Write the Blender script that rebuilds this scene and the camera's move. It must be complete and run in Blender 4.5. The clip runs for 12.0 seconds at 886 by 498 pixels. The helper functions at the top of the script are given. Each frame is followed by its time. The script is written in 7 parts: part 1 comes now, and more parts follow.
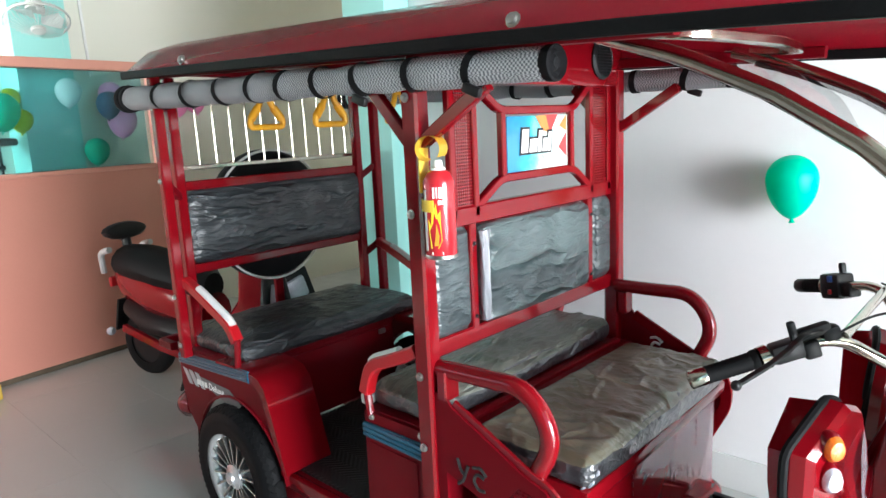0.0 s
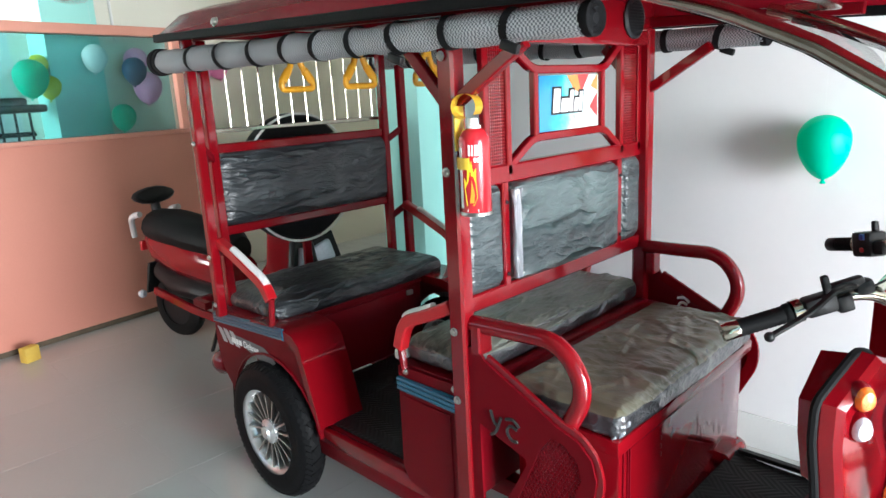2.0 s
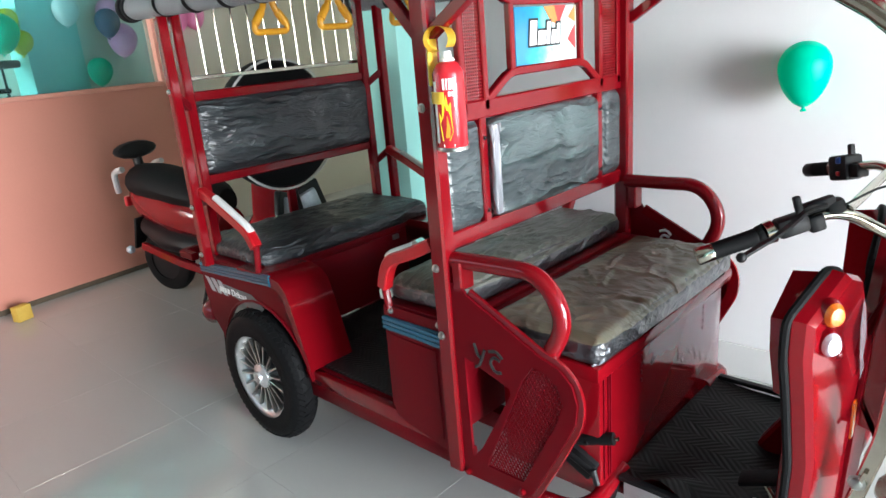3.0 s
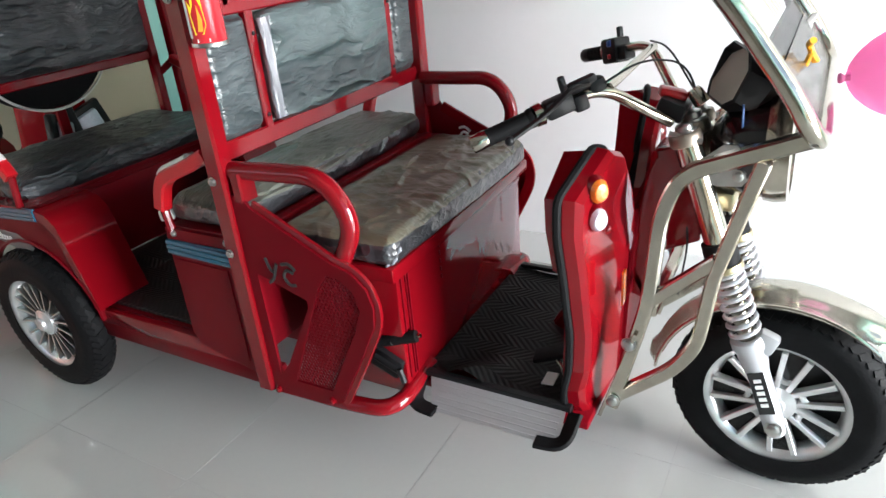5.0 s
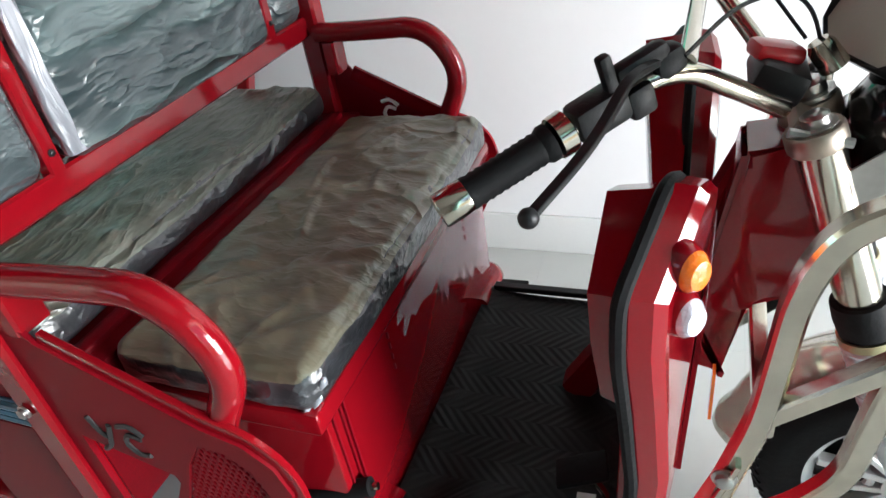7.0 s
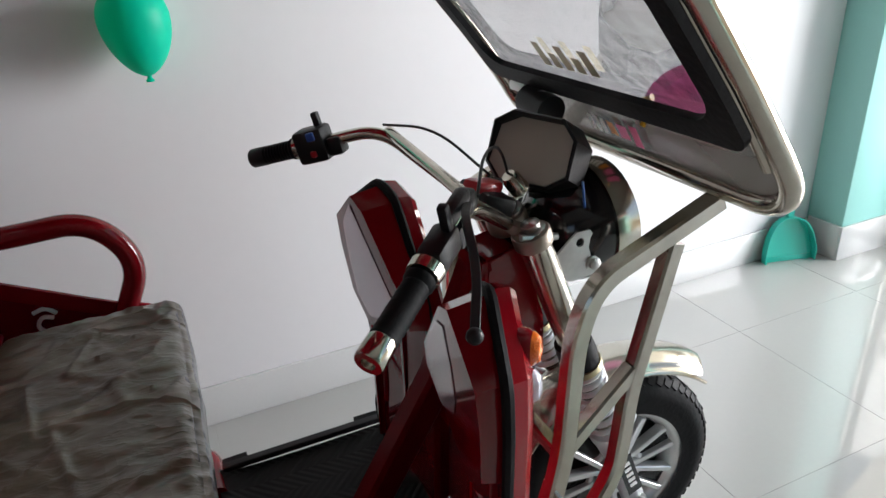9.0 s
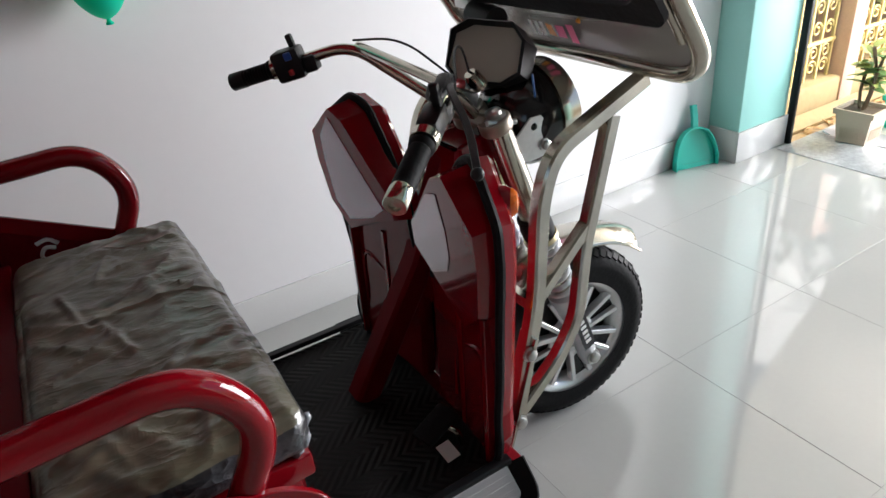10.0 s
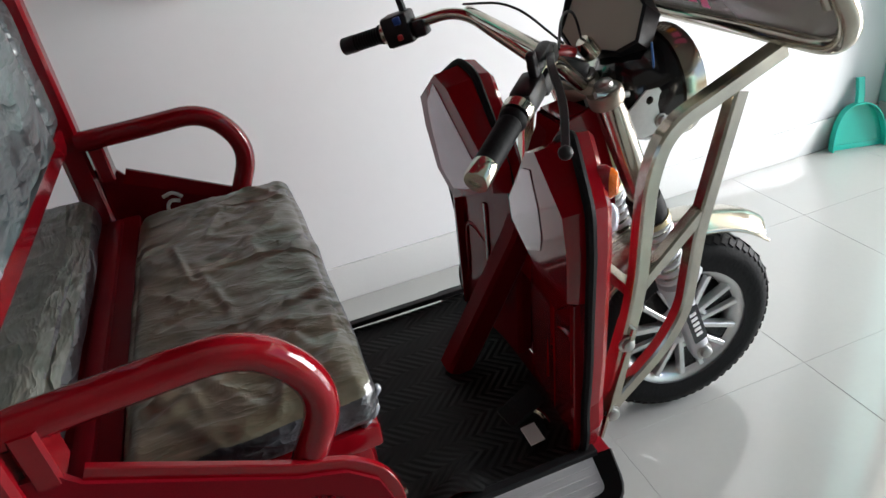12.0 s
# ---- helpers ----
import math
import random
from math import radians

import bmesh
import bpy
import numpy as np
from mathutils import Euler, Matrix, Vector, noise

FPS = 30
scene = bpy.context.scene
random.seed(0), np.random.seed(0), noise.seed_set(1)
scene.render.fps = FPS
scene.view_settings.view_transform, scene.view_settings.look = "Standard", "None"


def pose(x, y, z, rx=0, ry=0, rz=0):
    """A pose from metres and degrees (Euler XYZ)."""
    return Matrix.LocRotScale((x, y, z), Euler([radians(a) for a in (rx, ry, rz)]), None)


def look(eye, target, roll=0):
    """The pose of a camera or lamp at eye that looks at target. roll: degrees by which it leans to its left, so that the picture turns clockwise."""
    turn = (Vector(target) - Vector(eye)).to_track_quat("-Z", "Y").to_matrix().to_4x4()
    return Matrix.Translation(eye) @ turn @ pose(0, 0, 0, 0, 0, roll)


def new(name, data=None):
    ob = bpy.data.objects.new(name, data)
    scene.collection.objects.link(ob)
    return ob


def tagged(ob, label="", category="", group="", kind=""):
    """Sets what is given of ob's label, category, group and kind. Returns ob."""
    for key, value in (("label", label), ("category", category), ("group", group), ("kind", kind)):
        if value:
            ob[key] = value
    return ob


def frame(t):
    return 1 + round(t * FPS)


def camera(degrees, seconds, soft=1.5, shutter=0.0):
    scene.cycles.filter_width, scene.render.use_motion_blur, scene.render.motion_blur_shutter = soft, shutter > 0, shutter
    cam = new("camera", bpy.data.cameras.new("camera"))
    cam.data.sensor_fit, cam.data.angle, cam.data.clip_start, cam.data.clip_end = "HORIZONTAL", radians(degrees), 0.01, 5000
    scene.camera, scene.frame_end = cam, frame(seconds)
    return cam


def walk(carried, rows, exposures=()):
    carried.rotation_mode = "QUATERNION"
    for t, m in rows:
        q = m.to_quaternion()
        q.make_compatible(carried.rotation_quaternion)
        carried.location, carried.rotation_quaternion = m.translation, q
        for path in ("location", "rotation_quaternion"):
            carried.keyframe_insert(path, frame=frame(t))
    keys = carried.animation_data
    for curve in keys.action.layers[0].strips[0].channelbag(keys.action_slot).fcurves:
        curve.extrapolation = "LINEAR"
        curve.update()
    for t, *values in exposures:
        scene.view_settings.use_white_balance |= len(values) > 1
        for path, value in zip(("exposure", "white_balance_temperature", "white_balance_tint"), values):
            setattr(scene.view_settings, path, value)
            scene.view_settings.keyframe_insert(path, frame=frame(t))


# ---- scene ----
cam = camera(67.4, 12.0)
PATH = [
    (0, (0.67, -1.523, 1.438), (-0.675, -0.088, 1.07), -2.7),
    (0.5, (0.67, -1.535, 1.435), (-0.669, -0.101, 1.046), -2.5),
    (1, (0.668, -1.556, 1.443), (-0.645, -0.096, 1.061), -2.0),
    (1.5, (0.661, -1.566, 1.43), (-0.702, -0.164, 1.01), -2.4),
    (2, (0.664, -1.577, 1.42), (-0.708, -0.195, 0.963), -3.0),
    (2.5, (0.676, -1.577, 1.402), (-0.67, -0.196, 0.871), -4.0),
    (2.7, (0.683, -1.573, 1.397), (-0.665, -0.21, 0.827), -4.5),
    (4.3, (0.749, -1.557, 1.345), (-0.363, -0.055, 0.633), -4.8),
    (4.5, (0.752, -1.536, 1.347), (-0.299, -0.009, 0.597), -4.8),
    (5, (0.764, -1.45, 1.324), (-0.16, 0.096, 0.454), -5.2),
    (5.5, (0.717, -1.272, 1.307), (0.051, 0.358, 0.359), -3.9),
    (6, (0.625, -1.13, 1.291), (0.018, 0.473, 0.26), -4.9),
    (6.5, (0.539, -1.054, 1.272), (-0.096, 0.513, 0.203), -5.5),
    (7, (0.418, -0.848, 1.265), (-0.277, 0.667, 0.159), -9.8),
    (7.5, (0.309, -0.73, 1.29), (-0.032, 0.922, 0.215), -4.1),
    (7.7, (0.245, -0.696, 1.305), (0.193, 1.006, 0.256), -2.2),
    (9.3, (0.015, -0.979, 1.339), (0.753, 0.676, 0.492), -4.8),
    (9.5, (-0.02, -1.018, 1.326), (0.762, 0.597, 0.444), -5.3),
    (10, (-0.151, -1.06, 1.308), (0.708, 0.463, 0.337), -6.0),
    (10.5, (-0.207, -1.073, 1.3), (0.666, 0.425, 0.302), -4.9),
    (11, (-0.208, -1.084, 1.294), (0.608, 0.441, 0.288), -5.5),
    (11.5, (-0.159, -1.06, 1.296), (0.334, 0.585, 0.27), -7.7),
    (12, (-0.072, -1.054, 1.298), (0.404, 0.6, 0.281), -8.8),
]
# the phone brightens for the dim rear and darkens towards the open shop front
EXPOSURE = [(0, 1.08, 6150, 6), (2.5, 1.08, 6150, 6), (4.5, 1.04, 6300, 8), (5, 0.96, 6350, 8), (5.5, 0.48, 6450, 8), (6, 0.58, 6400, 8), (6.5, 0.97, 6300, 6), (7, 1.02, 6300, 6),
            (7.5, 0.64, 6250, 8), (9.5, 0.06, 6450, 11), (10.5, 0.06, 6450, 12), (11.5, 0.33, 6450, 11), (12, 0.30, 6450, 9)]
walk(cam, [(t, look(eye, target, roll)) for t, eye, target, roll in PATH], EXPOSURE)

# ---- world, sun and large lights ----
FL = 0.024         # floor level
world = bpy.data.worlds.new("world")
scene.world = world
world.use_nodes = True
wn = world.node_tree.nodes
sky = wn.new("ShaderNodeTexSky")
sky.sky_type = "NISHITA"
sky.sun_disc = False
SUN_EL, SUN_ROT = 52, 174
sky.sun_elevation, sky.sun_rotation = radians(SUN_EL), radians(SUN_ROT)
wn["Background"].inputs["Strength"].default_value = 0.13
world.node_tree.links.new(sky.outputs[0], wn["Background"].inputs[0])


def lamp(name, kind, energy, m, size=None, size_y=None, color=(1, 1, 1), angle=None, spread=None):
    d = bpy.data.lights.new(name, kind)
    d.energy, d.color = energy, color
    if kind == "AREA":
        d.shape, d.size, d.size_y = "RECTANGLE", size, size_y
    if spread:
        d.spread = radians(spread)
    if angle:
        d.angle = radians(angle)
    ob = new(name, d)
    ob.matrix_world = m
    return ob


# the sun stands over the yard, in front of the shop and to its open side
sun_from = Vector((math.sin(radians(SUN_ROT)) * math.cos(radians(SUN_EL)),
                   math.cos(radians(SUN_ROT)) * math.cos(radians(SUN_EL)), math.sin(radians(SUN_EL))))
lamp("sun", "SUN", 3.2, look(sun_from * 30, (0, 0, 0)), color=(1.0, 0.93, 0.82), angle=0.6)
# daylight of the wide open shop front
lamp("front_daylight", "AREA", 520, look((5.6, -0.95, 1.38), (-2.0, -0.5, 1.0)), 2.7, 2.4, (0.98, 0.98, 1.0))

# daylight of the office beyond the glazed partition, from its own side
lamp("office_daylight", "AREA", 9, look((-4.15, -2.6, 1.6), (-4.4, 0.5, 1.4)), 0.5, 0.9, (0.95, 1.0, 0.98))

# added fill lamp that brightens the back wall, set in an unseen side opening
lamp("rear_fill", "AREA", 36, look((-3.4, -4.95, 1.9), (-4.6, 1.8, 1.9)), 1.9, 1.2, (0.99, 1.0, 0.94), spread=58)

# ---- materials ----


def material(name, color, rough=0.5, metal=0.0, vary=0.12, scale=6.0, fine=0.0, fine_scale=120.0, bump=0.0, bump_scale=40.0,
             coat=0.0, coat_rough=0.1, spec=0.5, alpha=1.0, trans=0.0, rough_vary=0.0, stretch=(1, 1, 1), detail=4.0, ior=1.45):
    m = bpy.data.materials.new(name)
    m.use_nodes = True
    n, l = m.node_tree.nodes, m.node_tree.links
    b = n["Principled BSDF"]
    b.inputs["Roughness"].default_value = rough
    b.inputs["Metallic"].default_value = metal
    b.inputs["Coat Weight"].default_value = coat
    b.inputs["Coat Roughness"].default_value = coat_rough
    b.inputs["Specular IOR Level"].default_value = spec
    b.inputs["Alpha"].default_value = alpha
    b.inputs["Transmission Weight"].default_value = trans
    b.inputs["IOR"].default_value = ior
    co = n.new("ShaderNodeTexCoord")
    mp = n.new("ShaderNodeMapping")
    mp.inputs["Scale"].default_value = stretch
    l.new(co.outputs["Object"], mp.inputs["Vector"])
    big = n.new("ShaderNodeTexNoise")
    big.inputs["Scale"].default_value = scale
    big.inputs["Detail"].default_value = detail
    l.new(mp.outputs[0], big.inputs["Vector"])
    mix = n.new("ShaderNodeMix")
    mix.data_type = "RGBA"
    c = Vector(color)
    mix.inputs["A"].default_value = (*(c * (1 - vary)), 1)
    mix.inputs["B"].default_value = (*[min(1, v) for v in c * (1 + vary)], 1)
    l.new(big.outputs["Fac"], mix.inputs["Factor"])
    last = mix.outputs["Result"]
    if fine:
        f = n.new("ShaderNodeTexNoise")
        f.inputs["Scale"].default_value = fine_scale
        f.inputs["Detail"].default_value = 3
        l.new(mp.outputs[0], f.inputs["Vector"])
        mul = n.new("ShaderNodeMix")
        mul.data_type, mul.blend_type = "RGBA", "MULTIPLY"
        ramp = n.new("ShaderNodeMapRange")
        ramp.inputs["To Min"].default_value, ramp.inputs["To Max"].default_value = 1 - fine, 1 + fine
        l.new(f.outputs["Fac"], ramp.inputs["Value"])
        mul.inputs["Factor"].default_value = 1
        l.new(last, mul.inputs["A"])
        l.new(ramp.outputs[0], mul.inputs["B"])
        last = mul.outputs["Result"]
    l.new(last, b.inputs["Base Color"])
    if rough_vary:
        rr = n.new("ShaderNodeMapRange")
        rr.inputs["To Min"].default_value, rr.inputs["To Max"].default_value = max(0, rough - rough_vary), min(1, rough + rough_vary)
        l.new(big.outputs["Fac"], rr.inputs["Value"])
        l.new(rr.outputs[0], b.inputs["Roughness"])
    if bump:
        bn = n.new("ShaderNodeTexNoise")
        bn.inputs["Scale"].default_value = bump_scale
        bn.inputs["Detail"].default_value = 5
        l.new(mp.outputs[0], bn.inputs["Vector"])
        bu = n.new("ShaderNodeBump")
        bu.inputs["Strength"].default_value = bump
        bu.inputs["Distance"].default_value = 0.01
        l.new(bn.outputs["Fac"], bu.inputs["Height"])
        l.new(bu.outputs[0], b.inputs["Normal"])
    return m


RED = material("red_enamel", (0.180, 0.0022, 0.0062), 0.085, ior=1.5, vary=0.1, scale=3, fine=0.08, fine_scale=300, bump=0.012, bump_scale=60, rough_vary=0.03)
# the same red paint, darkened for faces that lie in shade
RED_SHADE = material("shaded_red_enamel", (0.142, 0.002, 0.0065), 0.34, spec=0.11, vary=0.14, scale=4, fine=0.3, fine_scale=420, bump=0.05, bump_scale=420)
RED_ROOF = material("red_fibreglass", (0.42, 0.008, 0.028), 0.2, vary=0.1, scale=2, fine=0.06, fine_scale=200, coat=0.8, coat_rough=0.12, bump=0.03, bump_scale=14)
RED_BRIGHT = material("bright_red_plastic", (0.42, 0.006, 0.012), 0.32, vary=0.06, scale=8, coat=0.4)
CHROME = material("polished_chrome", (0.49, 0.455, 0.385), 0.17, 1.0, vary=0.3, scale=14, fine=0.12, fine_scale=60, rough_vary=0.05, bump=0.02, bump_scale=50)
STEEL = material("galvanised_steel", (0.46, 0.455, 0.44), 0.32, 1.0, vary=0.12, scale=18, fine=0.1, rough_vary=0.1, bump=0.03)
ALLOY = material("silver_alloy", (0.66, 0.66, 0.66), 0.27, 0.6, vary=0.06, scale=14, fine=0.06, bump=0.02)
ALUMIN = material("brushed_aluminium", (0.52, 0.50, 0.51), 0.42, 0.35, vary=0.1, scale=20, fine=0.1, stretch=(0.2, 3, 3), rough_vary=0.06)
SILVER = material("silver_paint", (0.48, 0.49, 0.51), 0.38, 0.45, vary=0.05, scale=20, fine=0.05, fine_scale=400, coat=0.3)
RUBBER = material("black_rubber", (0.006, 0.006, 0.0065), 0.6, spec=0.14, vary=0.25, scale=14, fine=0.2, bump=0.12, bump_scale=90)
PLASTIC = material("black_plastic", (0.008, 0.008, 0.009), 0.4, spec=0.3, vary=0.2, scale=20, bump=0.08, bump_scale=250)
GLOSS_BLACK = material("gloss_black_plastic", (0.01, 0.01, 0.011), 0.15, vary=0.15, scale=10, coat=0.5)
STRAP = material("black_webbing", (0.009, 0.009, 0.010), 0.8, spec=0.15, vary=0.3, scale=60, bump=0.2, bump_scale=400)
WHITE_P = material("white_plastic", (0.78, 0.77, 0.75), 0.4, vary=0.04, scale=9, coat=0.2)
YELLOW = material("yellow_plastic", (0.80, 0.38, 0.02), 0.38, vary=0.1, scale=12, fine=0.06, coat=0.3)
YELLOW_STRAP = material("yellow_sleeve", (0.78, 0.52, 0.05), 0.4, vary=0.08, scale=14, coat=0.2)
AMBER = material("amber_lens", (0.80, 0.16, 0.01), 0.12, vary=0.15, scale=60, bump=0.3, bump_scale=150, coat=0.8)
CLEAR_LENS = material("clear_lens", (0.62, 0.64, 0.72), 0.12, 0.3, vary=0.15, scale=60, bump=0.3, bump_scale=150, coat=0.8)
BLUE_TRIM = material("blue_trim", (0.008, 0.085, 0.145), 0.3, 0.2, vary=0.3, scale=4, stretch=(2, 2, 90), coat=0.25)
TORN_FILM = material("torn_protective_film", (0.60, 0.46, 0.52), 0.2, vary=0.12, scale=9, bump=0.06, bump_scale=18, coat=0.4, alpha=0.3)
# shield film; its pale half-metal tone also stands for the wall's reflection
POD_FILM = material("milky_protective_film", (0.66, 0.60, 0.66), 0.16, 0.5, vary=0.12, scale=9, bump=0.04, bump_scale=14, coat=0.5, alpha=0.66)
YOKE = material("tarnished_steel", (0.34, 0.29, 0.24), 0.42, 0.9, vary=0.3, scale=30, rough_vary=0.1)
SCREEN = material("grey_screen_film", (0.40, 0.385, 0.33), 0.6, spec=0.2, vary=0.08, scale=12, bump=0.06, bump_scale=30)
BRASS = material("brass", (0.42, 0.36, 0.22), 0.35, 0.9, vary=0.15, scale=30, rough_vary=0.1)
WHITE_TEXT = material("white_sticker", (0.82, 0.82, 0.80), 0.5, vary=0.03, scale=20)
PINK_TEXT = material("pink_sticker", (0.85, 0.16, 0.35), 0.5, vary=0.05, scale=20)
DARK_TEXT = material("dark_print_and_cutout", (0.02, 0.02, 0.02), 0.5, vary=0.1, scale=20)
WALL = material("white_wall_paint", (0.745, 0.735, 0.74), 0.55, vary=0.025, scale=1.2, fine=0.015, fine_scale=30, bump=0.05, bump_scale=9)
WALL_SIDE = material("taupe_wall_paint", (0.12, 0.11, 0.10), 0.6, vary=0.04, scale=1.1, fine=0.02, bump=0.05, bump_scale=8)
WALL_BACK = material("cream_wall_paint", (0.72, 0.70, 0.61), 0.6, vary=0.03, scale=1.1, fine=0.02, bump=0.05, bump_scale=8)
PINK = material("salmon_partition_board", (0.60, 0.25, 0.19), 0.45, vary=0.05, scale=1.8, fine=0.03, fine_scale=80, bump=0.03, bump_scale=12)
PINK_TRIM = material("salmon_frame", (0.66, 0.30, 0.23), 0.4, vary=0.05, scale=5)
TEAL = material("teal_wall_paint", (0.32, 0.65, 0.60), 0.5, vary=0.03, scale=1.6, fine=0.02, bump=0.04, bump_scale=10)
SKIRT = material("pale_skirting_tile", (0.62, 0.62, 0.61), 0.2, vary=0.05, scale=3, fine=0.03, coat=0.3)
CEIL = material("grey_ceiling", (0.27, 0.27, 0.26), 0.7, vary=0.02, scale=2)
GREEN_PL = material("turquoise_plastic", (0.02, 0.50, 0.40), 0.3, vary=0.06, scale=15, coat=0.5)
PLANT_POT = material("beige_plastic_pot", (0.50, 0.42, 0.32), 0.5, vary=0.06, scale=12, fine=0.04)
LEAF = material("leaf", (0.15, 0.27, 0.09), 0.4, vary=0.5, scale=22, fine=0.15)
LEAF_L = material("young_leaf", (0.36, 0.40, 0.12), 0.4, vary=0.35, scale=22, fine=0.15)
BARK = material("stem_bark", (0.16, 0.11, 0.07), 0.8, vary=0.3, scale=40, bump=0.3, bump_scale=60)
SOIL = material("soil", (0.10, 0.075, 0.05), 0.9, vary=0.4, scale=30, bump=0.5, bump_scale=60)
YARD = material("dry_earth", (0.40, 0.29, 0.17), 0.9, vary=0.25, scale=3, fine=0.3, fine_scale=40, bump=0.5, bump_scale=18)
YARD_WALL = material("ochre_plaster", (0.34, 0.25, 0.125), 0.85, vary=0.22, scale=4, fine=0.12, fine_scale=30, bump=0.25, bump_scale=16)
YELLOW_IRON = material("yellow_iron_paint", (0.62, 0.48, 0.20), 0.55, vary=0.14, scale=12, fine=0.1)
PALE_HOUSE = material("pale_plaster", (0.72, 0.66, 0.55), 0.85, vary=0.08, scale=1.5, fine=0.05)
BRICK_PIER = material("terracotta_plaster", (0.56, 0.36, 0.28), 0.85, vary=0.15, scale=5, fine=0.1)


def tile_floor():
    """Polished pale vitrified tile: nearly white, faint clouding, mirror gloss."""
    m = material("polished_floor_tile", (0.415, 0.418, 0.402), 0.045, ior=1.7, vary=0.035, scale=2.2, fine=0.02, fine_scale=60, rough_vary=0.03)
    return m


FLOOR = tile_floor()
GROUT = material("floor_grout", (0.36, 0.365, 0.35), 0.7, vary=0.15, scale=8)


def film_cushion(name, base, film, rough, turn, stretch, deep=0.011, seed=0.0, size=15, fine=0.3, crumple=0.5, coat=1.0, patch=0.3):
    """Leathercloth under loose clear film: soft dimples, long thin folds and small creases, milky on the folds, crease
    highlights painted in.
    """
    m = bpy.data.materials.new(name)
    m.use_nodes = True
    n, l = m.node_tree.nodes, m.node_tree.links
    b = n["Principled BSDF"]

    def math_node(op, a, c=None, d=None):
        q = n.new("ShaderNodeMath")
        q.operation = op
        for k, v in enumerate((a, c, d)):
            if v is None:
                continue
            if isinstance(v, (int, float)):
                q.inputs[k].default_value = v
            else:
                l.new(v, q.inputs[k])
        return q.outputs[0]

    def noise_node(vec, scale, detail, distort=0.0, rough=0.5):
        t = n.new("ShaderNodeTexNoise")
        t.inputs["Scale"].default_value, t.inputs["Detail"].default_value, t.inputs["Distortion"].default_value = scale, detail, distort
        t.inputs["Roughness"].default_value = rough
        l.new(vec, t.inputs["Vector"])
        return t
    co = n.new("ShaderNodeTexCoord")
    plain = n.new("ShaderNodeMapping")
    plain.inputs["Location"].default_value = (seed, seed * 0.7, 0)
    l.new(co.outputs["Object"], plain.inputs["Vector"])
    # wander of the folds
    w = noise_node(plain.outputs[0], 4.0, 2)
    off = n.new("ShaderNodeVectorMath")
    off.operation = "MULTIPLY_ADD"
    off.inputs[1].default_value = (0.07, 0.07, 0.07)
    l.new(w.outputs["Color"], off.inputs[0])
    l.new(plain.outputs[0], off.inputs[2])
    mp = n.new("ShaderNodeMapping")
    mp.inputs["Rotation"].default_value, mp.inputs["Scale"].default_value = turn, stretch
    l.new(off.outputs[0], mp.inputs["Vector"])

    def ridge(scale, detail, power):
        t = noise_node(mp.outputs[0], scale, detail, 0.0, 0.5)
        a = math_node("ABSOLUTE", math_node("SUBTRACT", t.outputs["Fac"], 0.5))
        r = math_node("SUBTRACT", 1.0, math_node("MULTIPLY", a, 3.2))
        return math_node("POWER", math_node("MAXIMUM", r, 0.0), power)
    spread = n.new("ShaderNodeMapRange")
    spread.inputs["From Min"].default_value, spread.inputs["From Max"].default_value = 0.38, 0.62
    spread.inputs["To Min"].default_value = 0.12
    l.new(noise_node(plain.outputs[0], 6.0, 1).outputs["Fac"], spread.inputs["Value"])
    long_f = math_node("MULTIPLY", ridge(size, 2.6, 8.0), spread.outputs[0])
    fine_f = ridge(34, 3.0, 3.0)
    dimple = noise_node(plain.outputs[0], 11, 0).outputs["Fac"]

    # crushed facets that wander across the folds
    def facets(scale, across):
        q = n.new("ShaderNodeMapping")
        q.inputs["Rotation"].default_value = (turn[0], turn[1], turn[2] + across)
        q.inputs["Scale"].default_value = [0.4 + 0.6 * v for v in stretch]
        l.new(off.outputs[0], q.inputs["Vector"])
        v = n.new("ShaderNodeTexVoronoi")
        v.inputs["Scale"].default_value = scale
        l.new(q.outputs[0], v.inputs["Vector"])
        return v.outputs["Distance"]
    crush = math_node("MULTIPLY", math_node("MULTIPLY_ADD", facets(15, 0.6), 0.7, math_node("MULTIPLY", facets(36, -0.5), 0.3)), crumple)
    # pale facet edges: highlights of the creases put into the colour
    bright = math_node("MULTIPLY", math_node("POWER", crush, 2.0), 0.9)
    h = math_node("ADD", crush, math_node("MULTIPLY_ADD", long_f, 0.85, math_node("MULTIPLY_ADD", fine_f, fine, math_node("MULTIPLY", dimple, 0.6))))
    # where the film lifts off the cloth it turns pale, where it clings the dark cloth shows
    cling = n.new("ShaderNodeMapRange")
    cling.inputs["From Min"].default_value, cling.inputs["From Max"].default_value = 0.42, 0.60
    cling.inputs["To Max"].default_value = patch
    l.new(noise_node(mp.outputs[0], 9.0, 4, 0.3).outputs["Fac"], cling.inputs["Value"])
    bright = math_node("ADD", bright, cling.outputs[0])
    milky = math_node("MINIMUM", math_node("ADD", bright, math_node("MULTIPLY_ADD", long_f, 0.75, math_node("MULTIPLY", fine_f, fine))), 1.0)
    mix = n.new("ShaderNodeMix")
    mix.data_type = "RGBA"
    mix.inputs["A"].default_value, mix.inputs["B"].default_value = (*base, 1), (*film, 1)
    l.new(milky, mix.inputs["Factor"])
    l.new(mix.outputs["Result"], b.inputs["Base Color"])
    b.inputs["Roughness"].default_value = rough
    b.inputs["Coat Weight"].default_value, b.inputs["Coat Roughness"].default_value = coat, 0.24
    b.inputs["Coat IOR"].default_value = 1.55
    bu = n.new("ShaderNodeBump")
    bu.inputs["Strength"].default_value, bu.inputs["Distance"].default_value = 1.0, deep
    l.new(h, bu.inputs["Height"])
    l.new(bu.outputs[0], b.inputs["Normal"])
